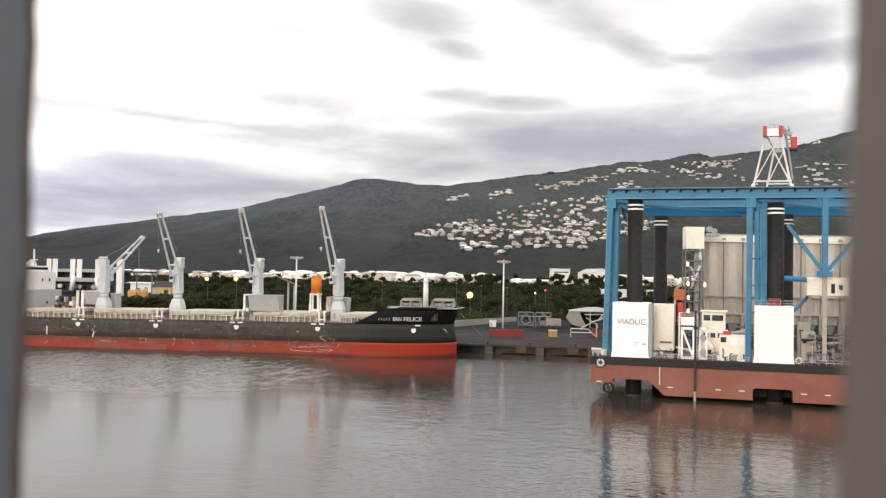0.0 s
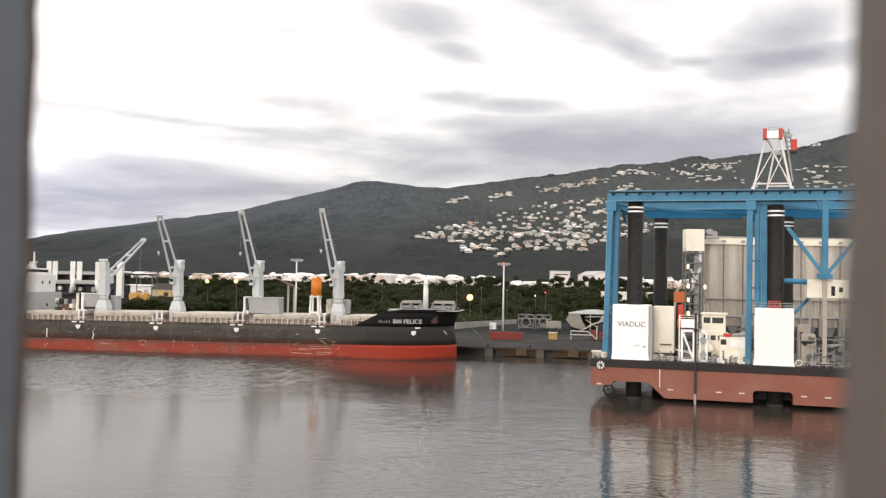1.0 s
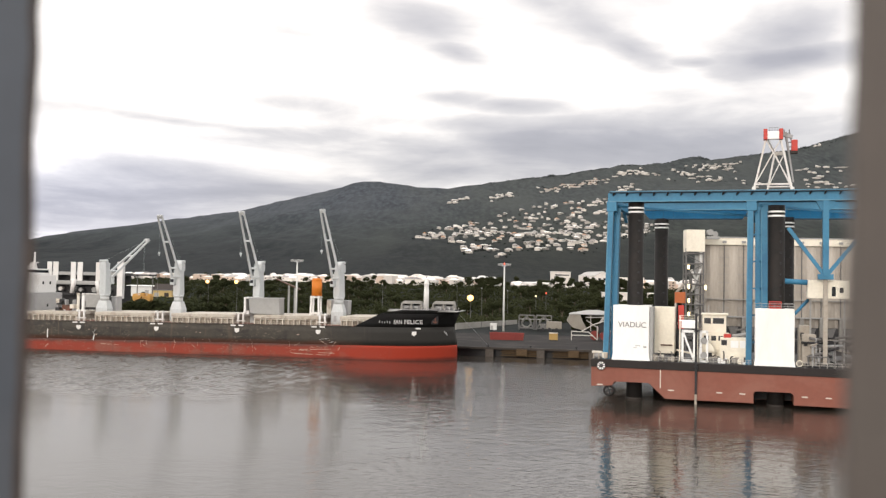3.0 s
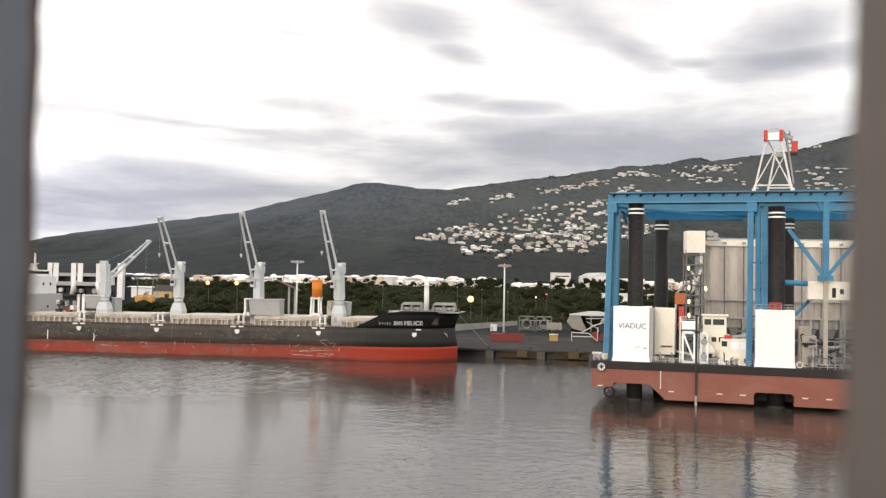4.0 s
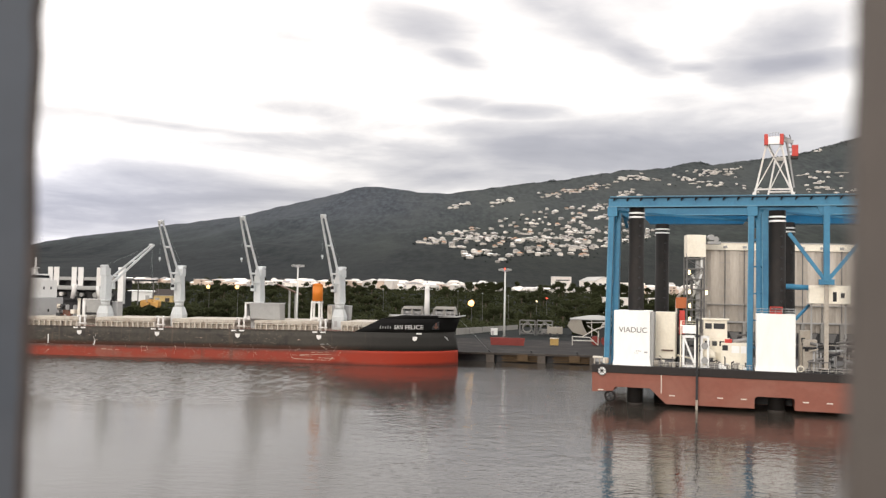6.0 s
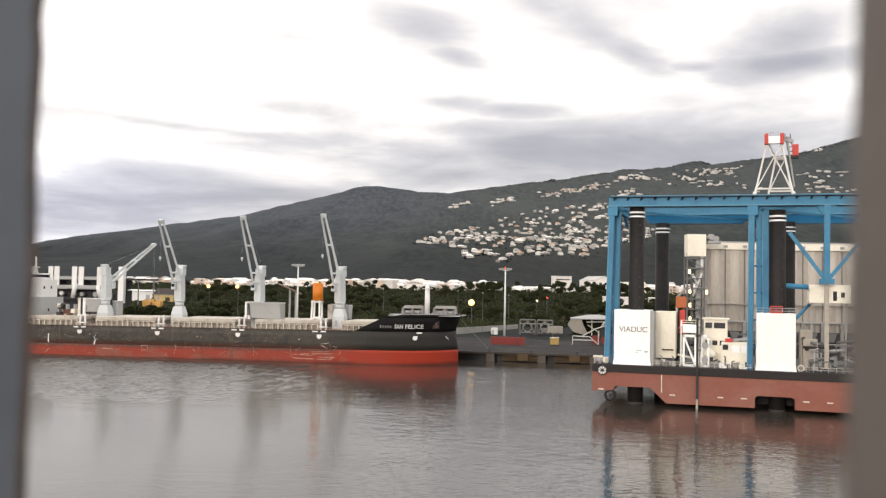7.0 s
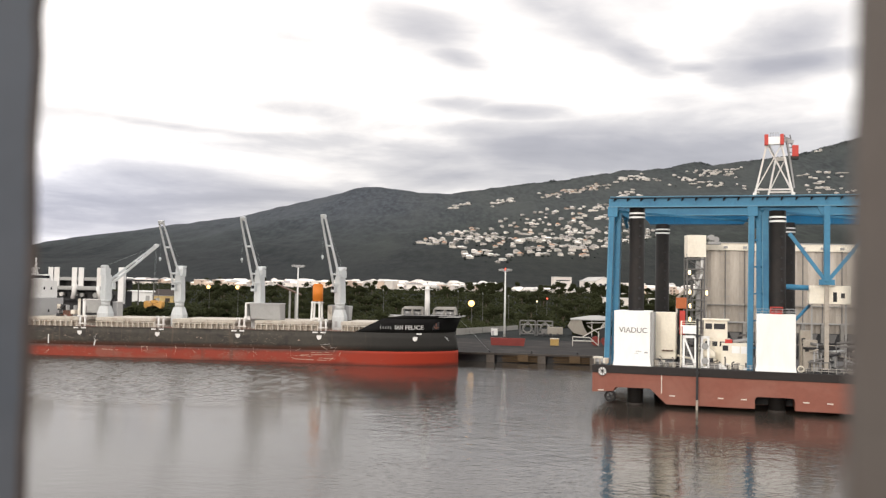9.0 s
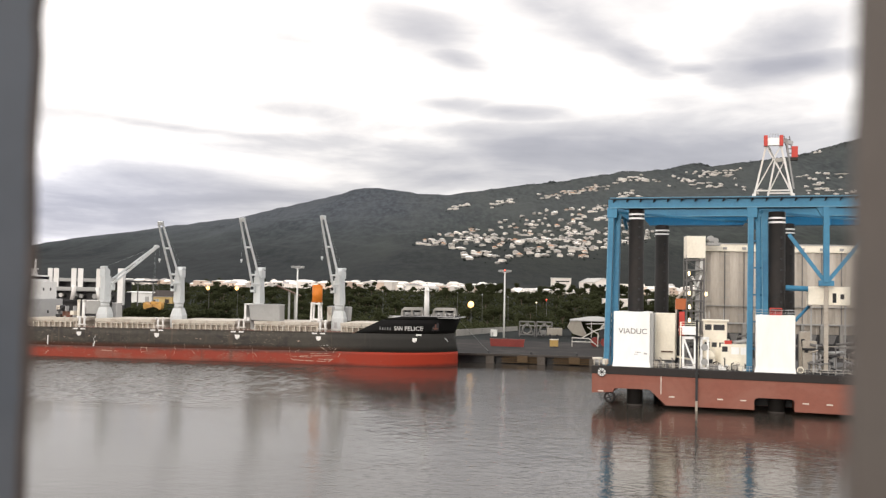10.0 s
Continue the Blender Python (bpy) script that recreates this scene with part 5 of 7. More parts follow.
    # pale left and dull right strips: light and shade painted on the column edges
    for x, dx, y, w in ((3.75, -0.75, 2.2, 1.3), (34.7, -0.25, 2.2, 1.3), (4.95, -0.5, 4.38, 1.5), (37.6, 0.5, 4.38, 1.5)):
        for q in (-1, 1):
            part("column_edge", made(beam, (x + dx + q * w * 0.45, y - 0.48, 9.06), (x + q * w * 0.45, y + 0.02, 43.2), 0.16, 0.16), "blue_pale" if q < 0 else "blue_dull", g)
    for z in (14, 20, 26, 32, 38):
        part("tie", made(beam, (34.7, 2.8, z), (37.7, 5.6, z), 0.35), "blue", g)
    part("ladder", made(lambda b: ([tube(b, (39.0 + d, 4.5, 9.1), (39.0 + d, 4.5, 36), 0.07, n=5) for d in (-0.25, 0.25)], [box(b, 38.75, 39.25, 4.45, 4.55, 9.5 + k * 0.9, 9.58 + k * 0.9) for k in range(29)])), "galv", g)
    # hanging portal with V struts
    part("hanger", made(beam, (50.3, 3, 29.0), (50.3, 3, 45.7), 1.2, 1.9), "blue", g, "blue hanging column")
    part("hanger_gusset", made(hull8, [(49.3, 2.5, 43.4), (51.3, 2.5, 43.4), (51.3, 3.5, 43.4), (49.3, 3.5, 43.4), (48.2, 2.5, 45.5), (52.4, 2.5, 45.5), (52.4, 3.5, 45.5), (48.2, 3.5, 45.5)]), "blue", g)
    for p in ((42.6, 3, 39.5), (57.8, 3, 38.5)):
        part("strut", made(beam, p, (50.3, 3, 28.8), 0.8, 0.8), "blue", g)
    part("strut_node", rounded(48.7, 51.9, 2.3, 3.7, 28.2, 29.4, 0.1), "blue", g)
    part("stay_tube", made(tube, (42.0, 3.0, 27.7), (46.6, 3.0, 27.5), 0.6, n=14), "blue", g)
    part("stay_tube", made(tube, (44.0, 2.0, 20.6), (47.0, 7.0, 23.6), 0.35, n=12), "blue", g)
    part("drop_post", made(beam, (50.3, 3.2, 9.06), (50.3, 3.2, 28.2), 0.9, 0.9), "warm_grey", g, "warm grey steel drop post")
    # red and white A-frame trolley on the rails
    a = thing("a_frame", BARGE, "red and white lattice A-frame standing on the gantry rails", "A-frame")
    for y, s, zt in ((3.2, 1.0, 61.6), (9.0, 0.66, 59.2)):
        xm, hb, ht = 39.35 + (1.0 - s) * 4.7, 4.05 * s, 1.5 * s
        for q in (-1, 1):
            part("leg", made(beam, (xm + q * hb, y, 48.0), (xm + q * ht, y, zt - 2.0), 0.4, 0.4), "ship_white", a)
            part("foot", rounded(xm + q * hb - 0.42, xm + q * hb + 0.42, y - 0.6, y + 0.6, 48.0, 48.6, 0.1), "ship_white", a)
            part("brace", made(beam, (xm + q * hb * 0.96, y, 49.0), (xm - q * ht, y, zt - 2.4), 0.24, 0.24), "ship_white", a)
        part("sill", made(beam, (xm - hb, y, 49.3), (xm + hb, y, 49.3), 0.32, 0.34), "ship_white", a)
        if s == 1.0:
            part("head", rounded(xm - 1.25, xm + 1.25, y - 0.7, y + 0.7, 59.3, 61.0, 0.1), "white", a)
            for q in (-1, 1):
                part("head_end", rounded(xm + q * 1.65 - 0.4, xm + q * 1.65 + 0.4, y - 0.8, y + 0.8, 59.2, 61.6, 0.08), "red", a, "red painted end")
        else:
            part("head", rounded(xm - 1.0, xm + 1.0, y - 0.4, y + 0.4, 56.4, 57.3, 0.1), "rail_pale", a)
    part("link", made(lambda b: [beam(b, (39.5 + q * 1.3, 3.2, 59.4), (40.9 + q * 0.9, 9.0, 57.0), 0.3) for q in (-1, 1)]), "white", a)
    part("jib_stub", made(beam, (42.0, 3.6, 61.0), (43.8, 6.5, 50.0), 0.35, 0.4), "ship_grey", a)
    part("counter_box", rounded(43.2, 44.5, 3.6, 5.0, 56.7, 59.2, 0.08), "red", a, "red painted counterweight box")
    part("counter_base", rounded(43.0, 44.5, 3.6, 5.1, 56.1, 56.7, 0.06), "frame_brown", a, "dark rusty platform")
    for q in (0.0, 1.1):
        part("mast_rail", made(beam, (41.6 + q, 4.2, 61.6), (42.6 + q, 5.4, 56.6), 0.2), "frame_grey", a)
    for k in range(5):
        part("rung", made(beam, (41.8 + k * 0.2, 4.4 + k * 0.22, 60.8 - k), (42.9 + k * 0.2, 4.4 + k * 0.22, 60.8 - k), 0.18), "frame_grey", a)
    for q in (-0.9, -0.3, 0.3, 0.9):
        part("head_rail", made(tube, (39.4 + q, 2.7, 61.0), (39.4 + q, 2.7, 61.9), 0.05, n=6), "galv", a)
    part("head_rail", made(tube, (38.4, 2.7, 61.9), (40.4, 2.7, 61.9), 0.05, n=6), "galv", a)
    part("counter_arm", made(beam, (41.0, 3.8, 60.6), (43.4, 4.4, 59.9), 0.7, 0.8), "ship_grey", a)


build_gantry()


def on_barge(name, x, y, label, category, z=9.06):
    return thing(name, BARGE @ pose(x, y, z), label, category)


def build_barge_gear():
    c = on_barge("cream_container", 13.2, 7.5, "cream steel equipment container on a frame", "container")
    part("body", rounded(0, 4.9, 0, 6, 1.4, 12.2, 0.1), "cream", c)
    part("rib", made(lambda b: [box(b, 0.3 + k * 0.62, 0.42 + k * 0.62, -0.06, 0.0, 2.0, 12.0) for k in range(8)]), "cream", c)
    part("base_frame", made(lambda b: (box(b, 0, 4.9, 0, 6, 1.0, 1.4), [box(b, x, x + 0.3, y, y + 0.3, 0, 1.0) for x in (0, 4.6) for y in (0, 5.7)])), "dark", c)
    part("step", made(box, 1.8, 4.4, -0.4, -0.05, 3.2, 3.5), "brown", c)
    w = on_barge("wheelhouse", 24.2, 8.5, "cream control cabin with dark windows on the barge deck", "control cabin")
    part("lower_storey", rounded(0, 6.0, 0, 5, 0, 6.4, 0.12), "cream", w)
    up = part("upper_storey", rounded(0.1, 5.4, 0.2, 4.8, 6.4, 10.6, 0.12), "cream", w)
    part("roof_slab", rounded(-0.2, 5.8, -0.2, 5.2, 10.6, 10.95, 0.06), "cream", w)
    for x0, x1 in ((0.5, 2.0), (2.4, 4.9)):
        part("window", rounded(x0, x1, 0.12, 0.24, 8.6, 9.9, 0.04), "glass_dark", up)
    for x0 in (0.5, 2.1, 3.7):
        part("window", rounded(x0, x0 + 1.1, -0.06, 0.06, 4.7, 5.8, 0.04), "glass_dark", w)
    part("door", rounded(4.4, 5.4, -0.06, 0.04, 0.2, 2.3, 0.04), "dark", w)
    part("aerial", made(lambda b: [tube(b, (x, 2, 10.9), (x, 2, 12.6 + x * 0.2), 0.05, n=5) for x in (0.6, 1.4, 4.6)]), "galv", w)
    b = on_barge("generator_block", 28.3, 5.5, "cream generator housing with louvres and hatches", "generator")
    part("housing", rounded(0, 6.0, 0, 4, 0, 5.6, 0.12), "cream", b)
    part("louvre", rounded(0.3, 1.5, -0.06, 0.03, 3.9, 5.1, 0.04), "dark", b)
    part("hatch", rounded(2.3, 4.0, -0.05, 0.03, 3.4, 5.0, 0.04), "white", b)
    part("hatch", rounded(4.3, 5.5, -0.05, 0.03, 3.4, 5.0, 0.04), "white", b)
    part("cap", rounded(0.8, 2.4, 0.5, 2.5, 5.6, 6.4, 0.08), "red", b, "red cap on top")
    part("pipe", made(tube, (2.6, 1.5, 6.0), (6.0, 1.0, 6.6), 0.35, n=10), "ship_grey", b)
    part("drum", made(tube, (1.2, -0.7, 0.55), (1.2, 0.0, 0.55), 0.55, n=14), "white", b)
    part("drum", made(tube, (3.4, -0.9, 0.9), (3.4, 0.0, 0.9), 0.9, n=14), "cream", b)
    for x, wd, n in ((19.9, 3.1, 0), (23.9, 1.9, 1)):
        f = on_barge("winch_frame", x, 3.0, "white welded winch frame with diagonal braces", "winch frame")
        part("upright", made(lambda b: (box(b, 0, 0.5, 0, 0.5, 0, 7.2), box(b, wd - 0.5, wd, 0, 0.5, 0, 7.2), box(b, 0, wd, 0, 0.5, 6.6, 7.2), box(b, 0, wd, 0, 0.5, 0, 0.5))), "white", f)
        if n == 0:
            part("brace", made(lambda b: (beam(b, (0.4, 0.25, 6.6), (wd - 0.4, 0.25, 0.6), 0.4), box(b, 0, wd, 0, 0.5, 7.6, 9.2))), "white", f)
        else:
            for z in (1.6, 4.9):
                part("sheave", made(tube, (wd / 2, -0.1, z), (wd / 2, 0.6, z), 0.75, n=16), "shed_grey", f)
    t = on_barge("orange_tank", 18.6, 12, "orange box tank on dark steel posts", "tank")
    part("tank", rounded(-0.8, 1.6, 0, 3, 13.1, 15.7, 0.12), "rust_orange", t)
    part("post", made(lambda b: [box(b, x, x + 0.3, y, y + 0.3, 0, 13.1) for x in (-0.4, 1.1) for y in (0.2, 2.5)]), "dark", t)
    part("red_panel", rounded(0.1, 1.4, -0.5, -0.1, 7.0, 12.6, 0.08), "red", t, "bright red vertical panel")
    for x, y, ww, dd, hh, mat in ((45.0, 6.5, 2.6, 3.0, 8.9, "warm_grey"), (45.6, 4.5, 3.0, 2.5, 7.0, "warm_grey")):
        p = on_barge("pump_cabinet", x, y, "warm grey pump cabinet with pipes", "pump cabinet")
        part("cabinet", rounded(0, ww, 0, dd, 0, hh, 0.25), mat, p)
        part("hatch", rounded(0.4, 1.2, -0.06, 0.02, hh - 2.6, hh - 1.6, 0.04), "dark", p)
        part("pipe", made(lambda b: (tube(b, (ww, 0.6, hh * 0.6), (ww + 3.2, 0.9, hh * 0.5), 0.35, n=10), tube(b, (ww + 3.2, 0.9, 0), (ww + 3.2, 0.9, hh * 0.5 + 0.2), 0.3, n=10))), "galv", p)
    rnd = random.Random(12)
    for k in range(30):
        x = rnd.uniform(47.5, 57.5)
        y, z, ln = rnd.uniform(2.5, 7), rnd.uniform(0.4, 6.5), rnd.uniform(1.5, 5)
        p = on_barge("pipe_run", x, y, "tangled grey deck pipe on a stand", "pipe")
        r = rnd.uniform(0.12, 0.35)
        part("pipe", made(tube, (-ln / 2, 0, z), (ln / 2, rnd.uniform(-1, 1), z + rnd.uniform(-1.2, 1.2)), r, n=10), rnd.choice(("galv", "warm_grey", "frame_grey", "dark", "frame_grey")), p)
        part("stand", made(box, -0.12, 0.12, -0.12, 0.12, 0, z), "ship_grey", p)
    cab = on_barge("hanging_cabin", 46.7, 4.2, "cream service cabin hung under the blue portal", "cabin")
    part("shell", rounded(0, 8.6, 0, 4, 15.0, 19.0, 0.12), "cream", cab)
    part("window", rounded(5.0, 5.8, -0.06, 0.03, 15.5, 17.6, 0.04), "glass_dark", cab)
    part("window", rounded(6.6, 7.4, -0.06, 0.03, 16.3, 17.4, 0.04), "glass_dark", cab)
    part("prop", made(lambda b: [box(b, x, x + 0.35, 1.7, 2.05, 0, 15.0) for x in (0.6, 7.6)]), "shed_grey", cab)
    ar = on_barge("arched_tank", 25.4, 4.2, "cream arched pump cover with a dark opening", "pump cover")
    part("cover", made(lambda b: tube(b, (0, 0, 2.6), (0, 3.0, 2.6), 1.7, n=22)), "cream", ar)
    part("skirt", made(box, -1.7, 1.7, 0, 3.0, 0, 2.6), "cream", ar)
    part("opening", rounded(-0.4, 1.2, -0.05, 0.05, 0.2, 2.2, 0.05), "dark", ar)
    pl = on_barge("platform", 19.6, 3.8, "small railed white work platform over the winch frame", "platform")
    part("plate", made(box, -0.3, 4.0, -0.6, 2.2, 9.2, 9.4), "white", pl)
    part("post", made(lambda b: [box(b, x, x + 0.18, y, y + 0.18, 0, 10.4) for x in (-0.2, 3.7) for y in (-0.5, 2.0)]), "cream", pl)
    part("rail", made(lambda b: [tube(b, (-0.2, -0.4, z), (3.8, -0.4, z), 0.06, n=6) for z in (9.9, 10.4)]), "cream", pl)
    rnd = random.Random(44)
    for k in range(18):
        x, y, z, ln = rnd.uniform(16.5, 34.0), rnd.uniform(9.5, 15), rnd.uniform(1.0, 8.5), rnd.uniform(1.2, 4.0)
        p = on_barge("pipe_run", x, y, "pale deck pipe on a stand", "pipe")
        part("pipe", made(tube, (-ln / 2, 0, z), (ln / 2, rnd.uniform(-0.6, 0.6), z + rnd.uniform(-0.8, 0.8)), rnd.uniform(0.12, 0.3), n=10), rnd.choice(("warm_grey", "cream", "dark", "frame_grey")), p)
        part("stand", made(box, -0.12, 0.12, -0.12, 0.12, 0, z), "frame_grey", p)
    for k in range(9):
        x = 28.4 + k * 0.72
        d = on_barge("deck_gear", x, 2.0 + rnd.random() * 2, "small pale deck fitting", "deck fitting")
        bm = bmesh.new()
        if k % 3:
            box(bm, -0.4, 0.4, -0.35, 0.35, 0, rnd.uniform(0.5, 1.5))
            soften(bm, 0.06)
        else:
            tube(bm, (-0.1, -0.4, 0.6), (-0.1, 0.4, 0.6), 0.6, n=14)
        part("fitting", bm, rnd.choice(("white", "cream", "warm_grey", "dark")), d)
    ho = on_barge("pipe_hoop", 45.0, 1.6, "pale bent pipe hoop on the barge deck", "pipe hoop")
    part("hoop", made(lambda b: ring(b, 0.62, 0.12, 24, 8)), "cream", ho, at=pose(0, 0, 0.74))
    for x, z0, z1, y in ((46.4, 2.2, 2.45, 1.8), (49.6, 4.2, 4.5, 3.4), (52.0, 5.6, 6.0, 3.4)):
        b = on_barge("pipe_rack", x, y, "warm grey pipe rack on thin legs", "pipe rack")
        part("bar", rounded(0, 4.6, 0, 0.4, z0, z1, 0.05), "frame_grey", b)
        for d in (0.2, 4.2):
            part("leg", made(box, d, d + 0.2, 0.1, 0.3, 0, z0), "frame_grey", b)
    # low dark hose reels, crates and bent pipes on the open deck behind the rail
    rnd = random.Random(91)
    for k in range(34):
        x = rnd.choice((rnd.uniform(13.6, 19.5), rnd.uniform(26.0, 35.0), rnd.uniform(44.8, 58.0)))
        y, kind = rnd.uniform(1.2, 4.0), rnd.randrange(3)
        d = on_barge(("hose_reel", "crate", "pipe_bend")[kind], x, y, ("dark hose reel on the barge deck", "small dull steel crate on the barge deck", "bent grey pipe end on the barge deck")[kind], ("reel", "crate", "pipe")[kind])
        tone = rnd.choice(("dark", "frame_grey", "frame_brown", "warm_grey", "frame_grey"))
        if kind == 0:
            r = rnd.uniform(0.4, 0.75)
            part("drum", made(tube, (0, -0.3, r), (0, 0.3, r), r * 0.6, n=12), tone, d)
            for q in (-0.34, 0.34):
                part("flange", made(ring, r - 0.06, 0.06, 20, 6), "frame_grey", d, at=pose(0, q, r))
        elif kind == 1:
            w, h = rnd.uniform(0.4, 1.0), rnd.uniform(0.5, 1.4)
            part("body", rounded(-w, w, -0.4, 0.4, 0, h, 0.05), tone, d)
            part("lid", rounded(-w - 0.05, w + 0.05, -0.45, 0.45, h, h + 0.1, 0.03), "warm_grey", d)
        else:
            h, l = rnd.uniform(0.8, 2.6), rnd.uniform(-1.4, 1.4)
            part("riser", made(tube, (0, 0, 0), (0, 0, h), 0.14, n=8), tone, d)
            part("arm", made(tube, (0, 0, h), (l, 0.2, h + 0.25), 0.14, n=8), tone, d)
            part("flange", made(tube, (0, 0, 0), (0, 0, 0.12), 0.3, n=10), "frame_grey", d)
    # rail along the deck edge
    r = thing("deck_rail", BARGE @ pose(0, 0, 9.06), "galvanised guard rail along the barge deck", "guard rail")
    for x0, x1 in ((13.5, 35.0), (44.5, 66.0)):
        bm = bmesh.new()
        for z in (0.55, 1.1):
            tube(bm, (x0, 0.25, z), (x1, 0.25, z), 0.05, n=5)
        for k in range(int((x1 - x0) / 1.5) + 1):
            tube(bm, (x0 + k * 1.5, 0.25, 0), (x0 + k * 1.5, 0.25, 1.1), 0.05, n=5)
        part("rail_run", bm, "rail_pale", r)
    m = on_barge("mooring_winch", 0.2, 1.0, "white mooring winch at the barge corner", "winch")
    part("cheek", made(lambda b: [box(b, x, x + 0.25, 0, 1.6, 0, 1.3) for x in (0.0, 1.2, 2.6)]), "warm_grey", m)
    part("drum", made(tube, (0.1, 0.8, 0.8), (2.7, 0.8, 0.8), 0.55, n=14), "ship_grey", m)
    part("top_bar", rounded(-0.3, 1.9, 0.2, 1.4, 1.3, 1.75, 0.1), "coaming", m)
    part("gearbox", rounded(2.0, 3.3, 0.1, 1.5, 0.2, 1.5, 0.15), "coaming", m)
    rnd = random.Random(5)
    for k in range(8):
        d = on_barge("deck_gear", 13.6 + k * 0.75, 1.2 + rnd.random(), "small pale deck fitting", "deck fitting")
        bm = bmesh.new()
        if k % 2:
            tube(bm, (0, 0, 0), (0, 0, rnd.uniform(0.6, 1.6)), 0.3, n=10)
        else:
            box(bm, -0.35, 0.35, -0.3, 0.3, 0, rnd.uniform(0.5, 1.3))
        part("fitting", bm, rnd.choice(("frame_grey", "warm_grey", "dark", "coaming", "frame_brown")), d)


build_barge_gear()

# ---- shore: silos, sheds, lamps, town, trees, houses ----
def on_land(name, x, y, label, category, rz=-9.3, group="", dz=0.0):
    return thing(name, Matrix.Translation((x, y, ground_z(x, y) + 0.06 + dz)) @ pose(0, 0, 0, 0, 0, rz), label, category, group)


def build_silos():
    s = on_land("grain_silos", 97.0, 345.0, "row of tall grey concrete silos with a cream top gallery", "silo", rz=-4)
    cell = None
    for k in range(10):
        for j in range(2):
            m = pose(4.0 + k * 7.0, 4.0 + j * 7.4, 0)
            if cell is None:
                bm = bmesh.new()
                tube(bm, (0, 0, 0), (0, 0, 38.6), 3.42, n=28)
                cell = part("silo_cell", bm, "concrete", s, at=m)
            else:
                o = new("silo_cell", cell.data)
                o.parent, o.matrix_basis = s, m
    part("infill_wall", made(box, 1.0, 70.0, 0.95, 12.5, 0, 38.4), "concrete", s)
    gal = part("gallery", rounded(0.2, 71.0, 0.3, 15, 38.6, 41.2, 0.1), "cream", s, "cream top gallery")
    part("gallery_rim", made(box, 0.0, 71.2, 0.1, 15.2, 41.2, 41.6), "shed_grey", gal)
    for k in range(9):
        x = 7.5 + k * 7.0
        part("downpipe", made(tube, (x, 0.4, 6.0), (x, 0.4, 38.6), 0.2, n=8), "frame_grey", s)
        part("gallery_vent", rounded(x - 0.7, x + 0.7, -0.1, 0.35, 39.3, 40.2, 0.05), "shed_grey", gal)
    for k, z in enumerate(np.arange(6.0, 38.0, 3.1)):
        part("pour_joint", made(box, 0.9, 70.1, 0.92, 0.97, z, z + 0.12), "shed_grey", s)
    part("walkway", made(box, 0.5, 70, -0.35, 0.6, 18.4, 18.62), "shed_grey", s)
    part("ledge", made(box, 0.4, 70.2, -0.5, 1.0, 11.9, 12.4), "shed_grey", s)
    for k in range(10):                                  # dark slabs for the shade in the loading bays, between short piers
        x = 1.2 + k * 7.0
        bay = part("loading_bay", made(box, x, x + 5.4, 0.2, 1.2, 0, 8.6), "dark", s, "dark slab for the shade in a loading bay")
        part("pier", rounded(x - 1.4, x - 0.1, -0.4, 1.2, 0, 11.9, 0.06), "tarpaulin", s)
        part("bay_rail", made(box, x, x + 5.4, -0.1, 0.1, 4.2, 4.5), "warm_grey", bay)
        part("hopper", made(hull8, [(x + 1.9, -0.2, 5.2), (x + 3.3, -0.2, 5.2), (x + 3.3, 0.9, 5.2), (x + 1.9, 0.9, 5.2), (x + 0.8, -0.4, 8.4), (x + 4.4, -0.4, 8.4), (x + 4.4, 1.0, 8.4), (x + 0.8, 1.0, 8.4)]), "frame_grey", bay)
    t = on_land("elevator_tower", 88.3, 338.0, "open lattice elevator tower with a cream head house", "elevator tower", rz=-4)
    part("head_house", rounded(0.3, 7.0, 0, 6, 35.6, 43.6, 0.1), "cream", t, "cream head house")
    part("bucket_drum", made(lambda b: (tube(b, (9.2, 1, 42.8), (9.2, 4, 42.8), 1.1, n=16), tube(b, (10.9, 1, 42.2), (10.9, 4, 42.2), 1.0, n=16), box(b, 7.8, 12.5, 0.8, 4.4, 40.4, 41.4))), "shed_grey", t)
    bm = bmesh.new()
    for x in (0.4, 6.6):
        for y in (0.4, 5.6):
            box(bm, x - 0.25, x + 0.25, y - 0.25, y + 0.25, 0, 36.8)
    for k in range(10):
        z = 1.5 + k * 3.7
        for y in (0.4, 5.6):
            box(bm, 0.4, 6.6, y - 0.15, y + 0.15, z, z + 0.35)
            beam(bm, (0.4, y, z), (6.6, y, z + 3.7), 0.22) if k % 2 else beam(bm, (6.6, y, z), (0.4, y, z + 3.7), 0.22)
        box(bm, 0.2, 6.8, 0.2, 5.8, z - 0.1, z)
    part("lattice", bm, "frame_grey", t, "grey-brown steel lattice")
    part("leg_casing", rounded(3.9, 5.2, 1.6, 3.2, 0, 36.8, 0.06), "shed_grey", t, "grey elevator leg casing")
    part("leg_casing", rounded(2.0, 2.9, 1.6, 2.8, 0, 29.0, 0.06), "frame_grey", t)
    part("down_spout", made(lambda b: (tube(b, (2.4, 1.2, 29.0), (4.4, 1.2, 25.0), 0.45, n=10), tube(b, (5.8, 1.0, 35.5), (5.8, 1.0, 29.5), 0.5, n=10), tube(b, (5.8, 1.0, 29.5), (2.6, 1.0, 21.0), 0.4, n=10))), "shed_white", t, "pale grain spout")
    part("side_conveyor", made(lambda b: (tube(b, (-0.3, 1.0, 23.8), (-3.0, 1.0, 20.5), 0.5, n=10), tube(b, (-3.0, 1.0, 20.5), (-3.0, 1.0, 0), 0.5, n=10))), "warm_grey", t, "bent conveyor pipe")
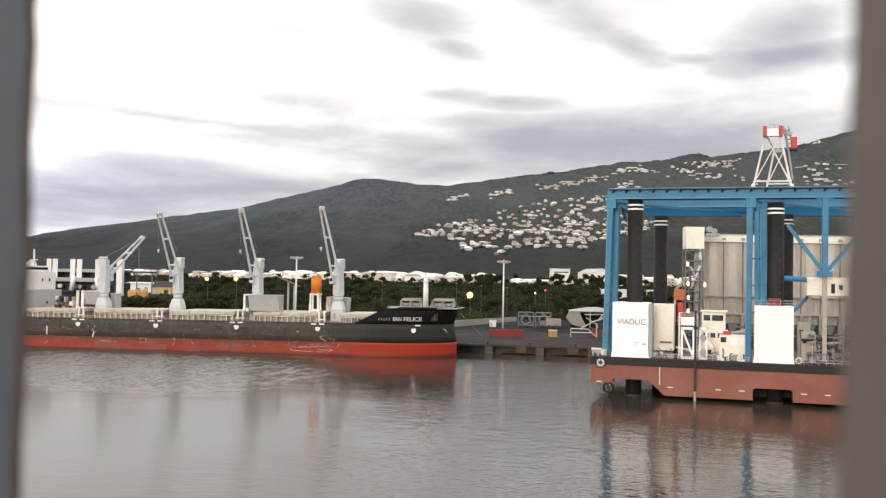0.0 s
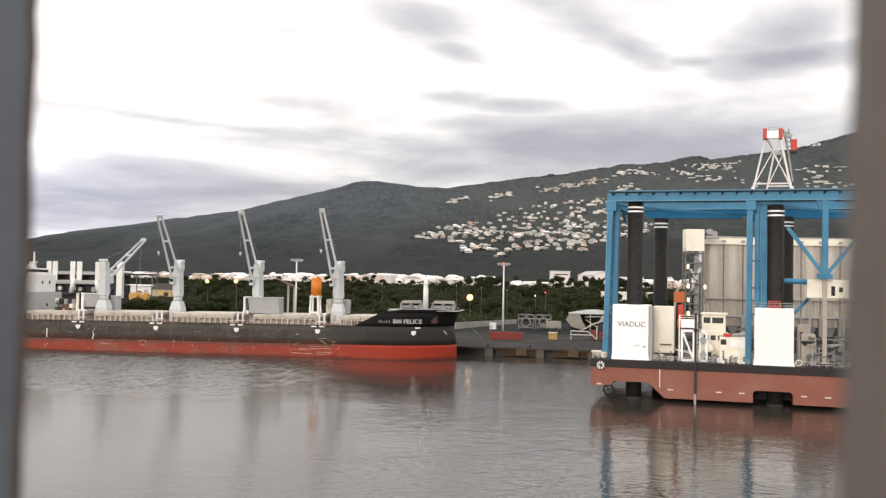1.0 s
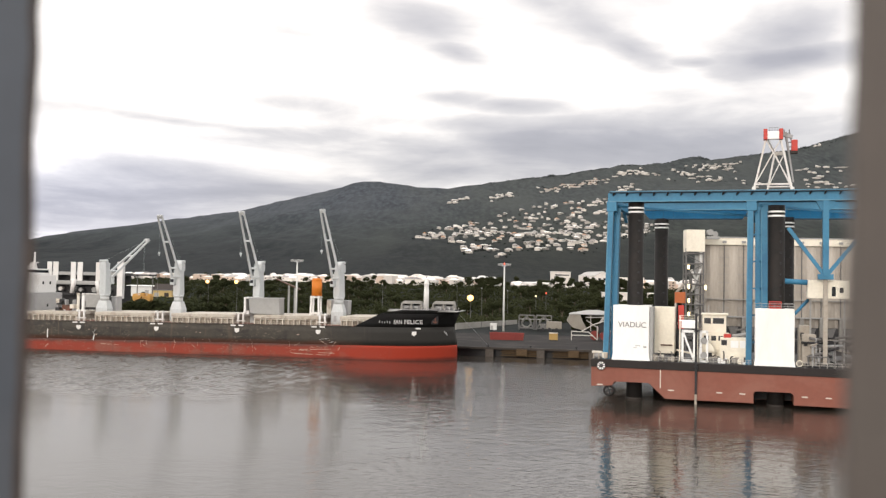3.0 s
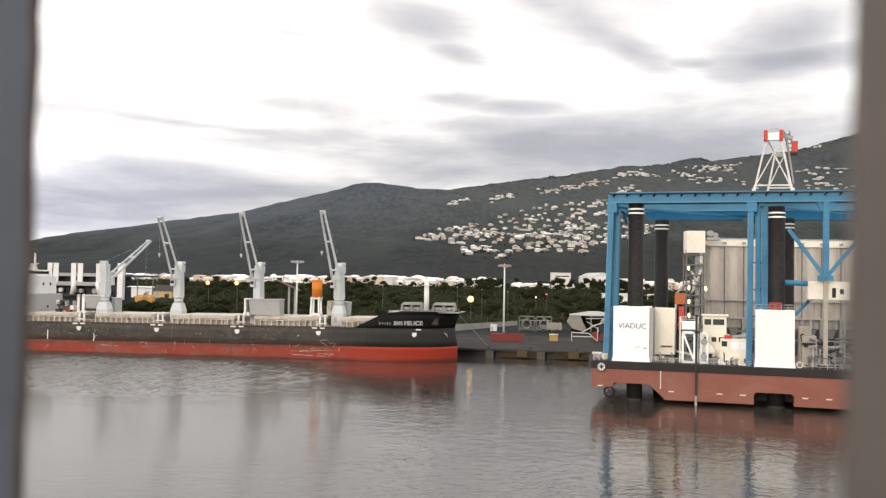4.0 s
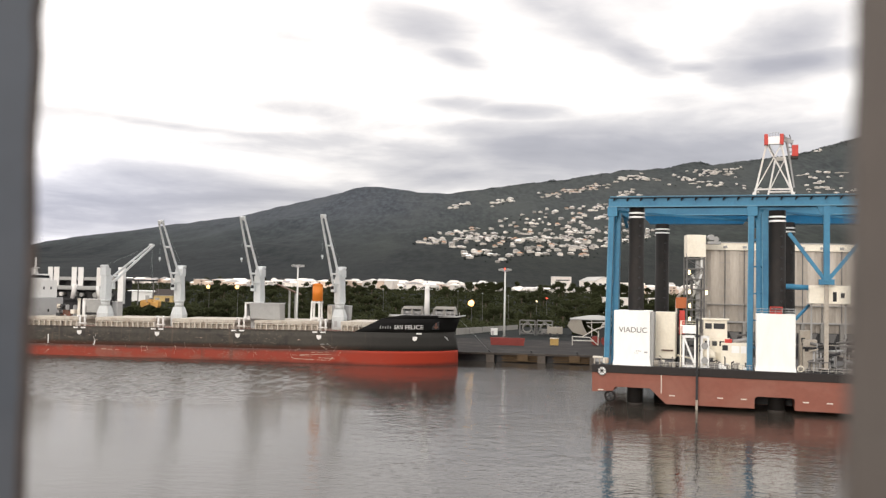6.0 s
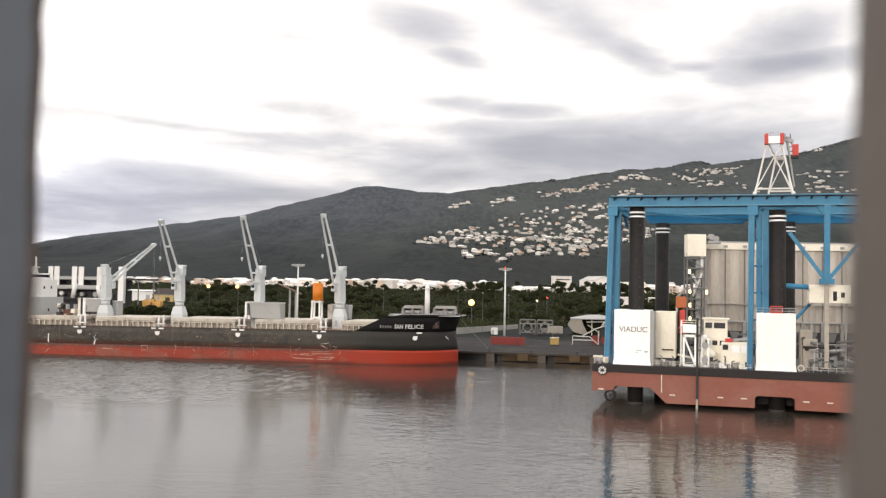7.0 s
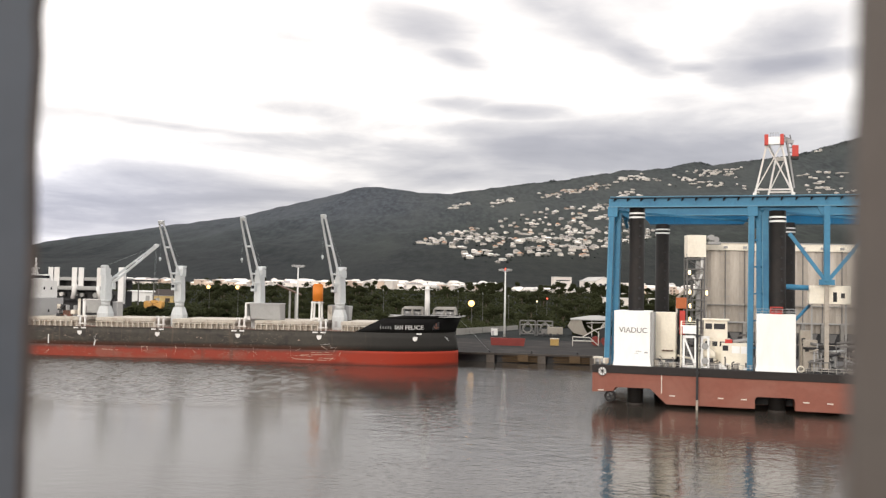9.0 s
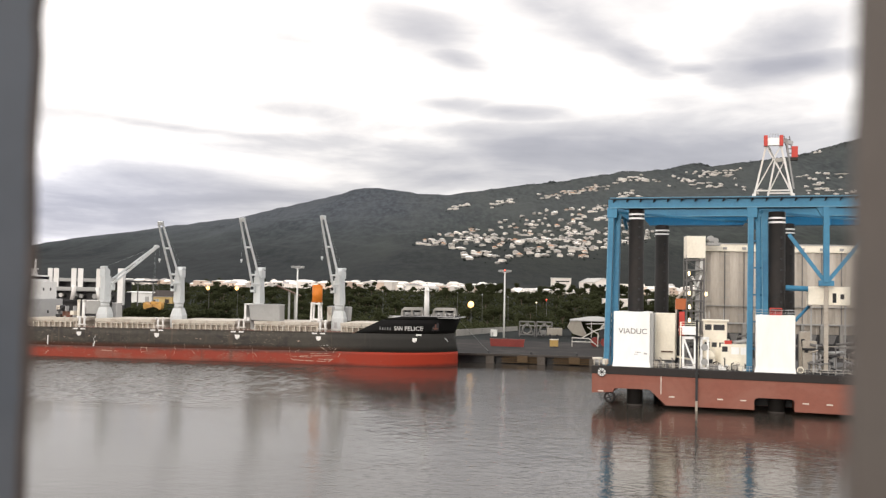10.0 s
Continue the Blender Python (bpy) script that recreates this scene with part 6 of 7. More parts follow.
    for k, (x, z) in enumerate(((1.15, 30.0), (1.3, 22.9), (1.35, 17.9), (1.4, 13.0), (3.7, 9.0), (7.3, 22.7))):
        part("work_light", rounded(x - 0.36, x + 0.36, -0.35, 0.15, z - 0.75, z + 0.75, 0.12), "lamp_white", t, "lit warm work light")


build_silos()


def build_light_mast(x, y, height, name="light_mast", beacon=False):
    m = on_land(name, x, y, "tall galvanised port floodlight mast", "light mast", group="port light masts")
    part("pole", made(tube, (0, 0, 0), (0, 0, height), 0.48, 0.30, 14), "shed_white", m)
    part("foot", rounded(-1.0, 1.0, -1.0, 1.0, 0, 0.9, 0.1), "quay", m)
    if beacon:
        part("beacon", made(tube, (0, -0.6, height + 0.4), (0, -0.6, height + 1.2), 0.32, 0.22, 10), "lamp_red", m, "small red beacon")
    part("headframe", made(lambda b: [beam(b, (0, 0, height - 0.6), (2.6 * math.cos(a), 2.6 * math.sin(a), height + 0.2), 0.16) for a in (2 * math.pi * i / 6 for i in range(6))]), "galv", m)
    for i in range(6):
        a = 2 * math.pi * i / 6
        part("floodlight", rounded(-0.6, 0.6, -0.35, 0.35, -0.4, 0.5, 0.06), "shed_grey", m, at=pose(2.6 * math.cos(a), 2.6 * math.sin(a), height + 0.3, 20, 0, math.degrees(a) + 90))


build_light_mast(28.9, 429, 31.1, beacon=True)
build_light_mast(-65.6, 424, 31.0)


def street_lamp(x, y, z_head, r, mat="sodium", label="lit sodium street lamp on a thin pole"):
    g = ground_z(x, y)
    m = on_land("street_lamp", x, y, label, "street lamp", group="street lamps")
    h = z_head - g
    part("pole", made(tube, (0, 0, 0), (0, 0, h), 0.13, 0.07, 8), "frame_grey", m)
    part("arm", made(beam, (0, 0, h), (0, -1.4, h + 0.1), 0.14), "frame_grey", m)
    # the big lit spheres take in the lamp's glare, far beyond a lantern's size
    bm = bmesh.new()
    bmesh.ops.create_icosphere(bm, subdivisions=2, radius=r)
    part("lantern", bm, mat, m, at=pose(0, -1.6, h - r * 0.6))


def build_lamps():
    street_lamp(16.6, 520, 18.6, 1.75)
    street_lamp(-134.5, 540, 24.4, 1.05)
    street_lamp(-119.0, 545, 24.5, 1.05)
    street_lamp(61.0, 600, 18.6, 0.5, "lamp_white", "small lit yellow lamp on a pole")
    street_lamp(67.5, 600, 20.6, 0.5, "lamp_red", "small red signal lamp on a pole")
    for x, y, z in ((-35, 560, 24), (10, 580, 24), (24.5, 560, 23), (40, 560, 22), (-170, 560, 25)):
        street_lamp(x, y, z, 0.35, "galv", "unlit street lamp on a thin pole")


build_lamps()


def build_port_sheds():
    def shed(x, y, w, d, h, rise, mat, roofmat, label, name="warehouse", rz=-9.3, z=0.0):
        s = on_land(name, x, y, label, "warehouse", rz, dz=z)
        part("wall", rounded(0, w, 0, d, 0, h, 0.08), mat, s)
        bm = bmesh.new()
        hull8(bm, [(-0.5, -0.5, h), (w + 0.5, -0.5, h), (w + 0.5, d + 0.5, h), (-0.5, d + 0.5, h), (-0.5, d / 2 - 0.3, h + rise), (w + 0.5, d / 2 - 0.3, h + rise), (w + 0.5, d / 2 + 0.3, h + rise), (-0.5, d / 2 + 0.3, h + rise)])
        part("roof", bm, roofmat, s)
        part("gutter", made(box, -0.5, w + 0.5, -0.7, -0.5, h - 0.25, h + 0.05), "shed_grey", s)
        n = max(int(w / 6), 2)
        for k in range(n):
            part("bay_door", rounded(w * (k + 0.25) / n, w * (k + 0.7) / n, -0.06, 0.05, 0.2, h * 0.62, 0.04), roofmat if k % 2 else "shed_grey", s)
        return s
    shed(-233.6, 690, 21.0, 20, 7.4, 0.8, "shed_white", "shed_white", "pale grey corrugated port warehouse")
    shed(-212.6, 687, 15.6, 14, 5.0, 4.6, "yellow_wall", "frame_brown", "warehouse with a faded yellow front wall")
    c = on_land("canopy", -74.5, 430, "sloping brown canopy roof on grey posts", "canopy", rz=0)
    part("roof", made(hull8, [(-1.5, -1, 22.6), (9.2, -1, 18.0), (9.2, 5, 18.0), (-1.5, 5, 22.6), (-1.5, -1, 23.0), (9.2, -1, 18.5), (9.2, 5, 18.5), (-1.5, 5, 23.0)]), "brown", c)
    for x, h in ((4.4, 20.1), (7.2, 18.9)):
        part("post", made(box, x - 0.4, x + 0.4, 0, 0.8, 0, h), "shed_grey", c)
    # long hall with white pylons
    hall = on_land("pylon_hall", -186.0, 436.0, "long dark port hall with paired white pylons", "hall", rz=-9.3)
    part("roof_beam", made(box, -22, 41, -1, 8, 22.9, 24.4), "shed_grey", hall, "grey roof beam")
    # the dark boxes here and below stand for the shade in the open bays
    part("dark_bay", made(box, -21, 40.6, 3, 7, 19.4, 22.9), "dark", hall)
    part("lower_deck", rounded(-22, 31, -2.6, 7, 18.4, 20.3, 0.5), "shed_grey", hall, "pale rounded deck edge")
    part("lower_bay", made(box, -21, 40.6, 2, 7, 0, 18.4), "dark", hall)
    for x0, x1 in ((3.0, 5.3), (6.0, 8.5), (14.9, 17.3), (18.2, 20.7), (27.4, 29.5), (30.6, 33.4)):
        part("pylon", rounded(x0, x1, -1.5, -1.02, 20.3, 28.9, 0.1), "ship_white", hall, "white concrete pylon")
    part("pylon", rounded(38.9, 41.6, -3.2, -0.9, 12.5, 29.2, 0.12), "ship_white", hall, "tall white concrete pylon")
    part("pylon_foot", made(box, 38.5, 42, -2.6, -1.2, 0, 12.5), "dark", hall)
    for k in (0, 1, 3, 4, 6, 7, 8):
        part("tank", made(tube, (6 + k * 3.4, -0.8, 16.2 + 0.25 * (k % 2)), (6 + k * 3.4, 1.9, 16.2 + 0.25 * (k % 2)), 0.95 if k % 3 else 1.2, n=18), "ship_white" if k % 2 else "shed_grey", hall, "pale tank end under the deck")
    part("deck_stay", made(tube, (16.5, -2.5, 14.5), (17.5, -2.5, 21.0), 1.1, n=12), "ship_white", hall)
    part("deck_stay", made(tube, (30, -2.5, 14.5), (28.6, -2.5, 20.2), 0.9, n=12), "ship_white", hall)
    part("fender_beam", made(box, 5, 36, -1.5, 0, 13.6, 14.4), "dark", hall)
    part("canopy", made(box, 41, 54, -1, 6, 23.0, 23.8), "dark", hall, "thin dark canopy")
    part("canopy_post", made(lambda b: [box(b, x, x + 0.4, 2, 2.4, 0, 23.0) for x in (46, 53.5)]), "frame_grey", hall)
    # tent hall and gangway frames on the quay
    t = on_land("tent_hall", 64.5, 462, "open hall with a pale grey hipped roof and dark green back", "hall", rz=-6)
    bm = bmesh.new()
    hull8(bm, [(-0.6, 0, 7.9), (24, 0, 7.9), (24, 16, 7.9), (-0.6, 16, 7.9), (-0.6, 0, 8.3), (24, 0, 8.3), (24, 16, 8.3), (-0.6, 16, 8.3)])
    hull8(bm, [(-0.4, 0.2, 8.3), (23.8, 0.2, 8.3), (23.8, 15.8, 8.3), (-0.4, 15.8, 8.3), (9, 4, 10.0), (14, 4, 10.1), (14, 12, 10.1), (9, 12, 10.0)])
    part("roof", bm, "shed_grey", t, "pale grey hipped roof")
    # dark green sheet gives the shade in the open front under the roof
    part("back_wall", made(box, 0.5, 23.5, 12, 12.4, 0, 7.9), "leaf", t, "dark green sheet for the shaded opening")
    part("canvas_side", soften(made(prism, [(-0.3, 7.9), (-2.0, 4.7), (0.6, 1.6), (6.0, 0.1), (7.8, 0.9), (5.6, 5.0), (4.6, 7.9)], 0.4, 9.0), 0.12), "canvas", t, "sagging beige canvas side")
    for x in (9.5, 16.0, 23.0):
        part("post", rounded(x, x + 0.35, 0.3, 0.65, 0, 7.9, 0.04), "rail_pale", t)
    for p, q in (((7.6, 5.2), (13.2, 1.6)), ((16.0, 6.6), (13.2, 1.6)), ((13.2, 1.6), (13.2, 0.0)), ((7.0, 6.6), (15.8, 6.9))):
        part("strut", made(tube, (p[0], 0.1, p[1]), (q[0], 0.1, q[1]), 0.2, n=8), "rail_pale", t)
    bm = bmesh.new()
    arch = [(17.0 + 2.9 * math.cos(k * math.pi / 10), 3.6 + 3.4 * math.sin(k * math.pi / 10)) for k in range(11)]
    for p, q in zip(arch, arch[1:]):
        tube(bm, (p[0], -0.4, p[1]), (q[0], -0.4, q[1]), 0.24, n=8)
    part("hoop", bm, "rail_pale", t, "pale bent tube hoop")
    k = on_land("parked_truck", 51.5, 455, "truck with a beige tarpaulin cover standing by the hall", "truck", rz=-6)
    part("box_body", rounded(0, 7.5, 0, 2.5, 1.0, 4.6, 0.4), "canvas", k, "beige tarpaulin cover")
    part("cab", rounded(-3.0, -0.2, 0.1, 2.4, 0.8, 3.4, 0.35), "frame_grey", k)
    for x in (-1.6, 1.5, 5.0):
        part("wheel", made(tube, (x, -0.1, 0.75), (x, 0.5, 0.75), 0.75, n=16), "dark", k)
    g = on_land("gangway", 38.5, 459, "grey tubular gangway frames stored on the quay", "gangway", rz=-8)
    bm = bmesh.new()
    for x0 in (0.0, 8.4):
        for y in (0, 2.4):
            for p, q in (((0, 0), (0, 7.2)), ((7.4, 0), (7.4, 7.2)), ((0, 7.2), (7.4, 7.2)), ((0, 1.0), (7.4, 1.0)), ((0.4, 1.0), (3.7, 7.2)), ((3.7, 7.2), (7.0, 1.0))):
                tube(bm, (x0 + p[0], y, p[1] + 0.0), (x0 + q[0], y, q[1]), 0.28, n=8)
    part("frame", bm, "frame_grey", g)
    for x in (3.6, 12.2):
        part("coil", made(ring, 2.2, 0.34, 28, 8), "tarpaulin", g, "grey rolled hose", at=pose(x, 1.2, 3.7))
    part("walk_deck", made(box, 0, 15.8, 0.2, 2.2, 5.2, 5.5), "shed_grey", g)
    w = on_land("boarding_bridge", 54.0, 385, "white tubular boarding bridge folded beside red drums", "gangway", rz=-8)
    bm = bmesh.new()
    for p, q in (((0, 0), (0, 3.6)), ((0, 3.6), (7, 3.4)), ((7, 3.4), (10.5, 0.3)), ((4, 3.6), (9.0, 6.6)), ((9.0, 6.6), (13, 8.0)), ((13, 8.0), (16.5, 3)), ((10.5, 0.3), (10.5, 6)), ((0, 2.0), (8.5, 2.0))):
        for y in (0, 1.6):
            tube(bm, (p[0], y, p[1]), (q[0], y, q[1]), 0.17, n=8)
    part("frame", bm, "rail_pale", w)
    part("drum", made(lambda b: [tube(b, (x, 2, 2.0), (x, 5, 2.0), 1.9, n=18) for x in (9.5, 13.6, 17.0)]), "dull_red", w, "dull red cable drum")
    part("reel", made(tube, (13, 2, 5.4), (13, 3.6, 5.4), 2.1, n=22), "dark", w, "dark cable reel")
    # low concrete wall, boxes and red flats on the apron
    q = on_land("low_wall", 7.6, 451.8, "low pale concrete wall along the quay road", "wall", rz=58.3)
    part("coping", rounded(0, 64.7, 0, 0.6, -1.0, 3.1, 0.1), "tarpaulin", q)
    for x in (12, 25, 38, 51):
        part("joint", made(box, x, x + 0.25, -0.03, 0.05, 0, 3.4), "dark", q)
    b = on_land("white_kiosk", 24.2, 455, "small white kiosk on the quay", "kiosk")
    part("wall", rounded(0, 3.0, 0, 2.6, 0, 3.0, 0.08), "shed_white", b)
    part("kiosk_door", rounded(0.4, 1.3, -0.05, 0.04, 0.1, 2.1, 0.03), "shed_grey", b)
    part("roof", rounded(-0.2, 3.2, -0.2, 2.8, 3.0, 3.2, 0.05), "shed_white", b)
    f = on_land("red_barrier", 19.8, 378, "long dull red steel barrier lying on the quay", "barrier")
    part("beam", made(hull8, [(0.4, 0, 0), (13.6, 0, 0), (13.6, 2.2, 0), (0.4, 2.2, 0), (0, 0.3, 3.0), (14.0, 0.3, 3.0), (14.0, 1.9, 3.0), (0, 1.9, 3.0)]), "dull_red", f)
    part("lifting_eye", made(lambda b: [tube(b, (x, 1, 3.0), (x, 1, 3.5), 0.2, n=8) for x in (2, 7, 12)]), "dark", f)
    y = on_land("yellow_crate", 44.0, 378, "yellow steel crate on the quay", "crate")
    part("body", rounded(0, 3.4, 0, 2.4, 0.3, 2.9, 0.1), "dull_yellow", y)
    part("lid", rounded(-0.1, 3.5, -0.1, 2.5, 2.9, 3.2, 0.05), "coaming", y)
    part("skid", made(lambda b: [box(b, x, x + 0.4, 0, 2.4, 0, 0.3) for x in (0.3, 2.7)]), "dark", y)
    # bollards on the quay edge
    q = thing("bollard", SHIP @ pose(9, QUAY_Y + 1.2, QUAY_Z + 0.06), "dark cast iron mooring bollard on the quay edge", "bollard", "quay bollards")
    part("post", made(lambda b: (tube(b, (0, 0, 0), (0, 0, 0.7), 0.35, 0.28, 12), tube(b, (0, 0, 0.7), (0, 0, 0.95), 0.5, 0.42, 12))), "dark", q)
    for d in (24, 40, 56):
        copy_thing(q, SHIP @ pose(d, QUAY_Y + 1.2, QUAY_Z + 0.06))
    ln = thing("mooring_line", SHIP, "thin mooring rope from the bow to the quay", "rope")
    part("rope", made(tube, (0.2, 3.0, 15.2), (9, QUAY_Y + 1.2, QUAY_Z + 0.7), 0.05, n=5), "galv", ln)


build_port_sheds()


def build_town():
    rnd = random.Random(21)
    spans = [(-388, -352, 1140, 2, 4.5, 7), (-262, -216, 1000, 3.5, 6.0, 7), (-232, -175, 1160, 3, 5.5, 9), (-185, -120, 1140, 3, 6.5, 9), (-120, -78, 1130, 4.5, 7.5, 7), (-80, 52, 1090, 4.5, 8.5, 22), (-60, 40, 1010, 2.5, 5, 11), (84, 128, 1090, 0.2, 1.6, 6), (98, 150, 1010, 1.5, 3, 4), (215, 300, 1040, 6, 10, 12)]
    for x0, x1, y, h0, h1, n in spans:
        for k in range(int(n * 1.5)):
            x, d = rnd.uniform(x0, x1), rnd.uniform(-60, 60)
            t = on_land("town_building", x, y + d, "pale low town building beyond the trees", "building", rz=rnd.uniform(-38, 30), group="town buildings")
            ww, dd, h = rnd.uniform(6, 15), rnd.uniform(8, 14), rnd.uniform(h0, h1) + 2.0
            tone = rnd.choice(("town", "town", "town_tan"))
            wings = [(0, 0, ww, dd, h)]
            if rnd.random() < 0.65:
                wings.append((ww, rnd.uniform(-3, 3), rnd.uniform(4, 11), dd * 0.8, h * rnd.uniform(0.6, 0.92)))
            if rnd.random() < 0.3:
                wings.append((-5.0, 1.0, 5.0, dd * 0.7, h * rnd.uniform(0.5, 0.8)))
            for px, py, w, e, hh in wings:
                part("wall", made(box, px, px + w, py, py + e, 0, hh), tone, t)
                r, i, o = rnd.uniform(0.4, 2.6), rnd.uniform(0.02, 0.3) * w, 0.6
                part("roof", made(hull8, [(px - o, py - o, hh), (px + w + o, py - o, hh), (px + w + o, py + e + o, hh), (px - o, py + e + o, hh), (px + i, py + e * 0.45, hh + r), (px + w - i, py + e * 0.45, hh + r), (px + w - i, py + e * 0.55, hh + r), (px + i, py + e * 0.55, hh + r)]), rnd.choice(("roof", "roof", "roof", "town", "roof_dull")), t)
            for f in range(2):
                for q in range(3):
                    if rnd.random() < 0.5:
                        part("window", made(box, ww * (0.1 + 0.3 * q), ww * (0.26 + 0.3 * q), -0.08, 0.05, h - 2.4 - f * 3.0, h - 1.1 - f * 3.0), "glass_dark", t)
    t = on_land("white_block", 120, 1010, "plain white block beyond the trees", "building", rz=4)
    part("wall", made(box, 0, 20, 0, 12, 0, 17.5), "town", t)
    part("roof", made(box, -0.5, 20.5, -0.5, 12.5, 17.5, 18.0), "roof", t)
    part("loggia", made(box, 3, 18, -0.08, 0.05, 13.5, 14.7), "glass_dark", t)
    t = on_land("gabled_hall", 166, 1010, "large white gabled hall beyond the trees", "building", rz=12)
    part("wall", made(prism, [(0, 0), (24, 0), (24, 13), (10, 18.5), (0, 14)], 0, 50), "town", t)
    part("roof", made(lambda b: (beam(b, (-0.4, 25, 14.1), (10, 25, 18.8), 51, 0.3), beam(b, (24.4, 25, 13.1), (10, 25, 18.8), 51, 0.3))), "roof", t)
    part("annex", made(box, 24, 62, 10, 40, 0, 13), "town", t)
    part("window", made(lambda b: [box(b, 4 + i * 6, 7 + i * 6, -0.1, 0.05, 9, 11.5) for i in range(3)]), "glass_dark", t)
    t = on_land("white_shed", 111.0, 640, "white flat-roofed shed among the trees", "building", rz=-6)
    part("wall", made(box, 0, 36, 0, 16, 0, 12.0), "town", t)
    part("roof", made(box, -0.5, 36.5, -0.5, 16.5, 12.0, 12.4), "roof", t)


build_town()


def clump(verts, faces, c, r, rnd):
    """One uneven leaf clump: a jittered octahedron."""
    b = len(verts)
    for d in ((1, 0, 0), (-1, 0, 0), (0, 1, 0), (0, -1, 0), (0, 0, 1), (0, 0, -1)):
        verts.append((c[0] + (d[0] + rnd.uniform(-0.45, 0.45)) * r, c[1] + (d[1] + rnd.uniform(-0.45, 0.45)) * r, c[2] + (d[2] * 0.8 + rnd.uniform(-0.4, 0.4)) * r))
    for f in ((0, 2, 4), (2, 1, 4), (1, 3, 4), (3, 0, 4), (2, 0, 5), (1, 2, 5), (3, 1, 5), (0, 3, 5)):
        faces.append(tuple(b + i for i in f))


def tree_kind(seed, height, spread):
    rnd = random.Random(seed)
    t = thing("tree", pose(0, -900, -60), "dark green broadleaf tree on the port plain", "tree", "trees behind the quay")
    bm = bmesh.new()
    tube(bm, (0, 0, -0.6), (0.1, 0, height * 0.5), height * 0.035, height * 0.02, 8)
    heads = []
    for k in range(5):
        a = k * 1.257 + rnd.uniform(-0.4, 0.4)
        q = (math.cos(a) * spread * 0.5, math.sin(a) * spread * 0.5, height * rnd.uniform(0.55, 0.8))
        tube(bm, (0.1, 0, height * rnd.uniform(0.3, 0.48)), q, height * 0.016, height * 0.006, 6)
        heads.append(q)
    heads += [(0, 0, height * 0.82), (rnd.uniform(-1, 1), rnd.uniform(-1, 1), height * 0.6)]
    part("trunk", bm, "trunk", t)
    verts, faces = [], []
    for q in heads:
        rr = spread * rnd.uniform(0.36, 0.56)
        for k in range(54):
            v = Vector((rnd.gauss(0, 1), rnd.gauss(0, 1), rnd.gauss(0, 1))).normalized() * rr * rnd.uniform(0.45, 1.05)
            clump(verts, faces, (q[0] + v.x, q[1] + v.y, max(q[2] + v.z * 0.75, height * 0.12)), rnd.uniform(0.28, 0.62), rnd)
    me = bpy.data.meshes.new("crown")
    me.from_pydata(verts, [], faces)
    me.shade_smooth()
    ob = new("crown", fill(me, M["leaf"]))
    ob.parent = t
    return t


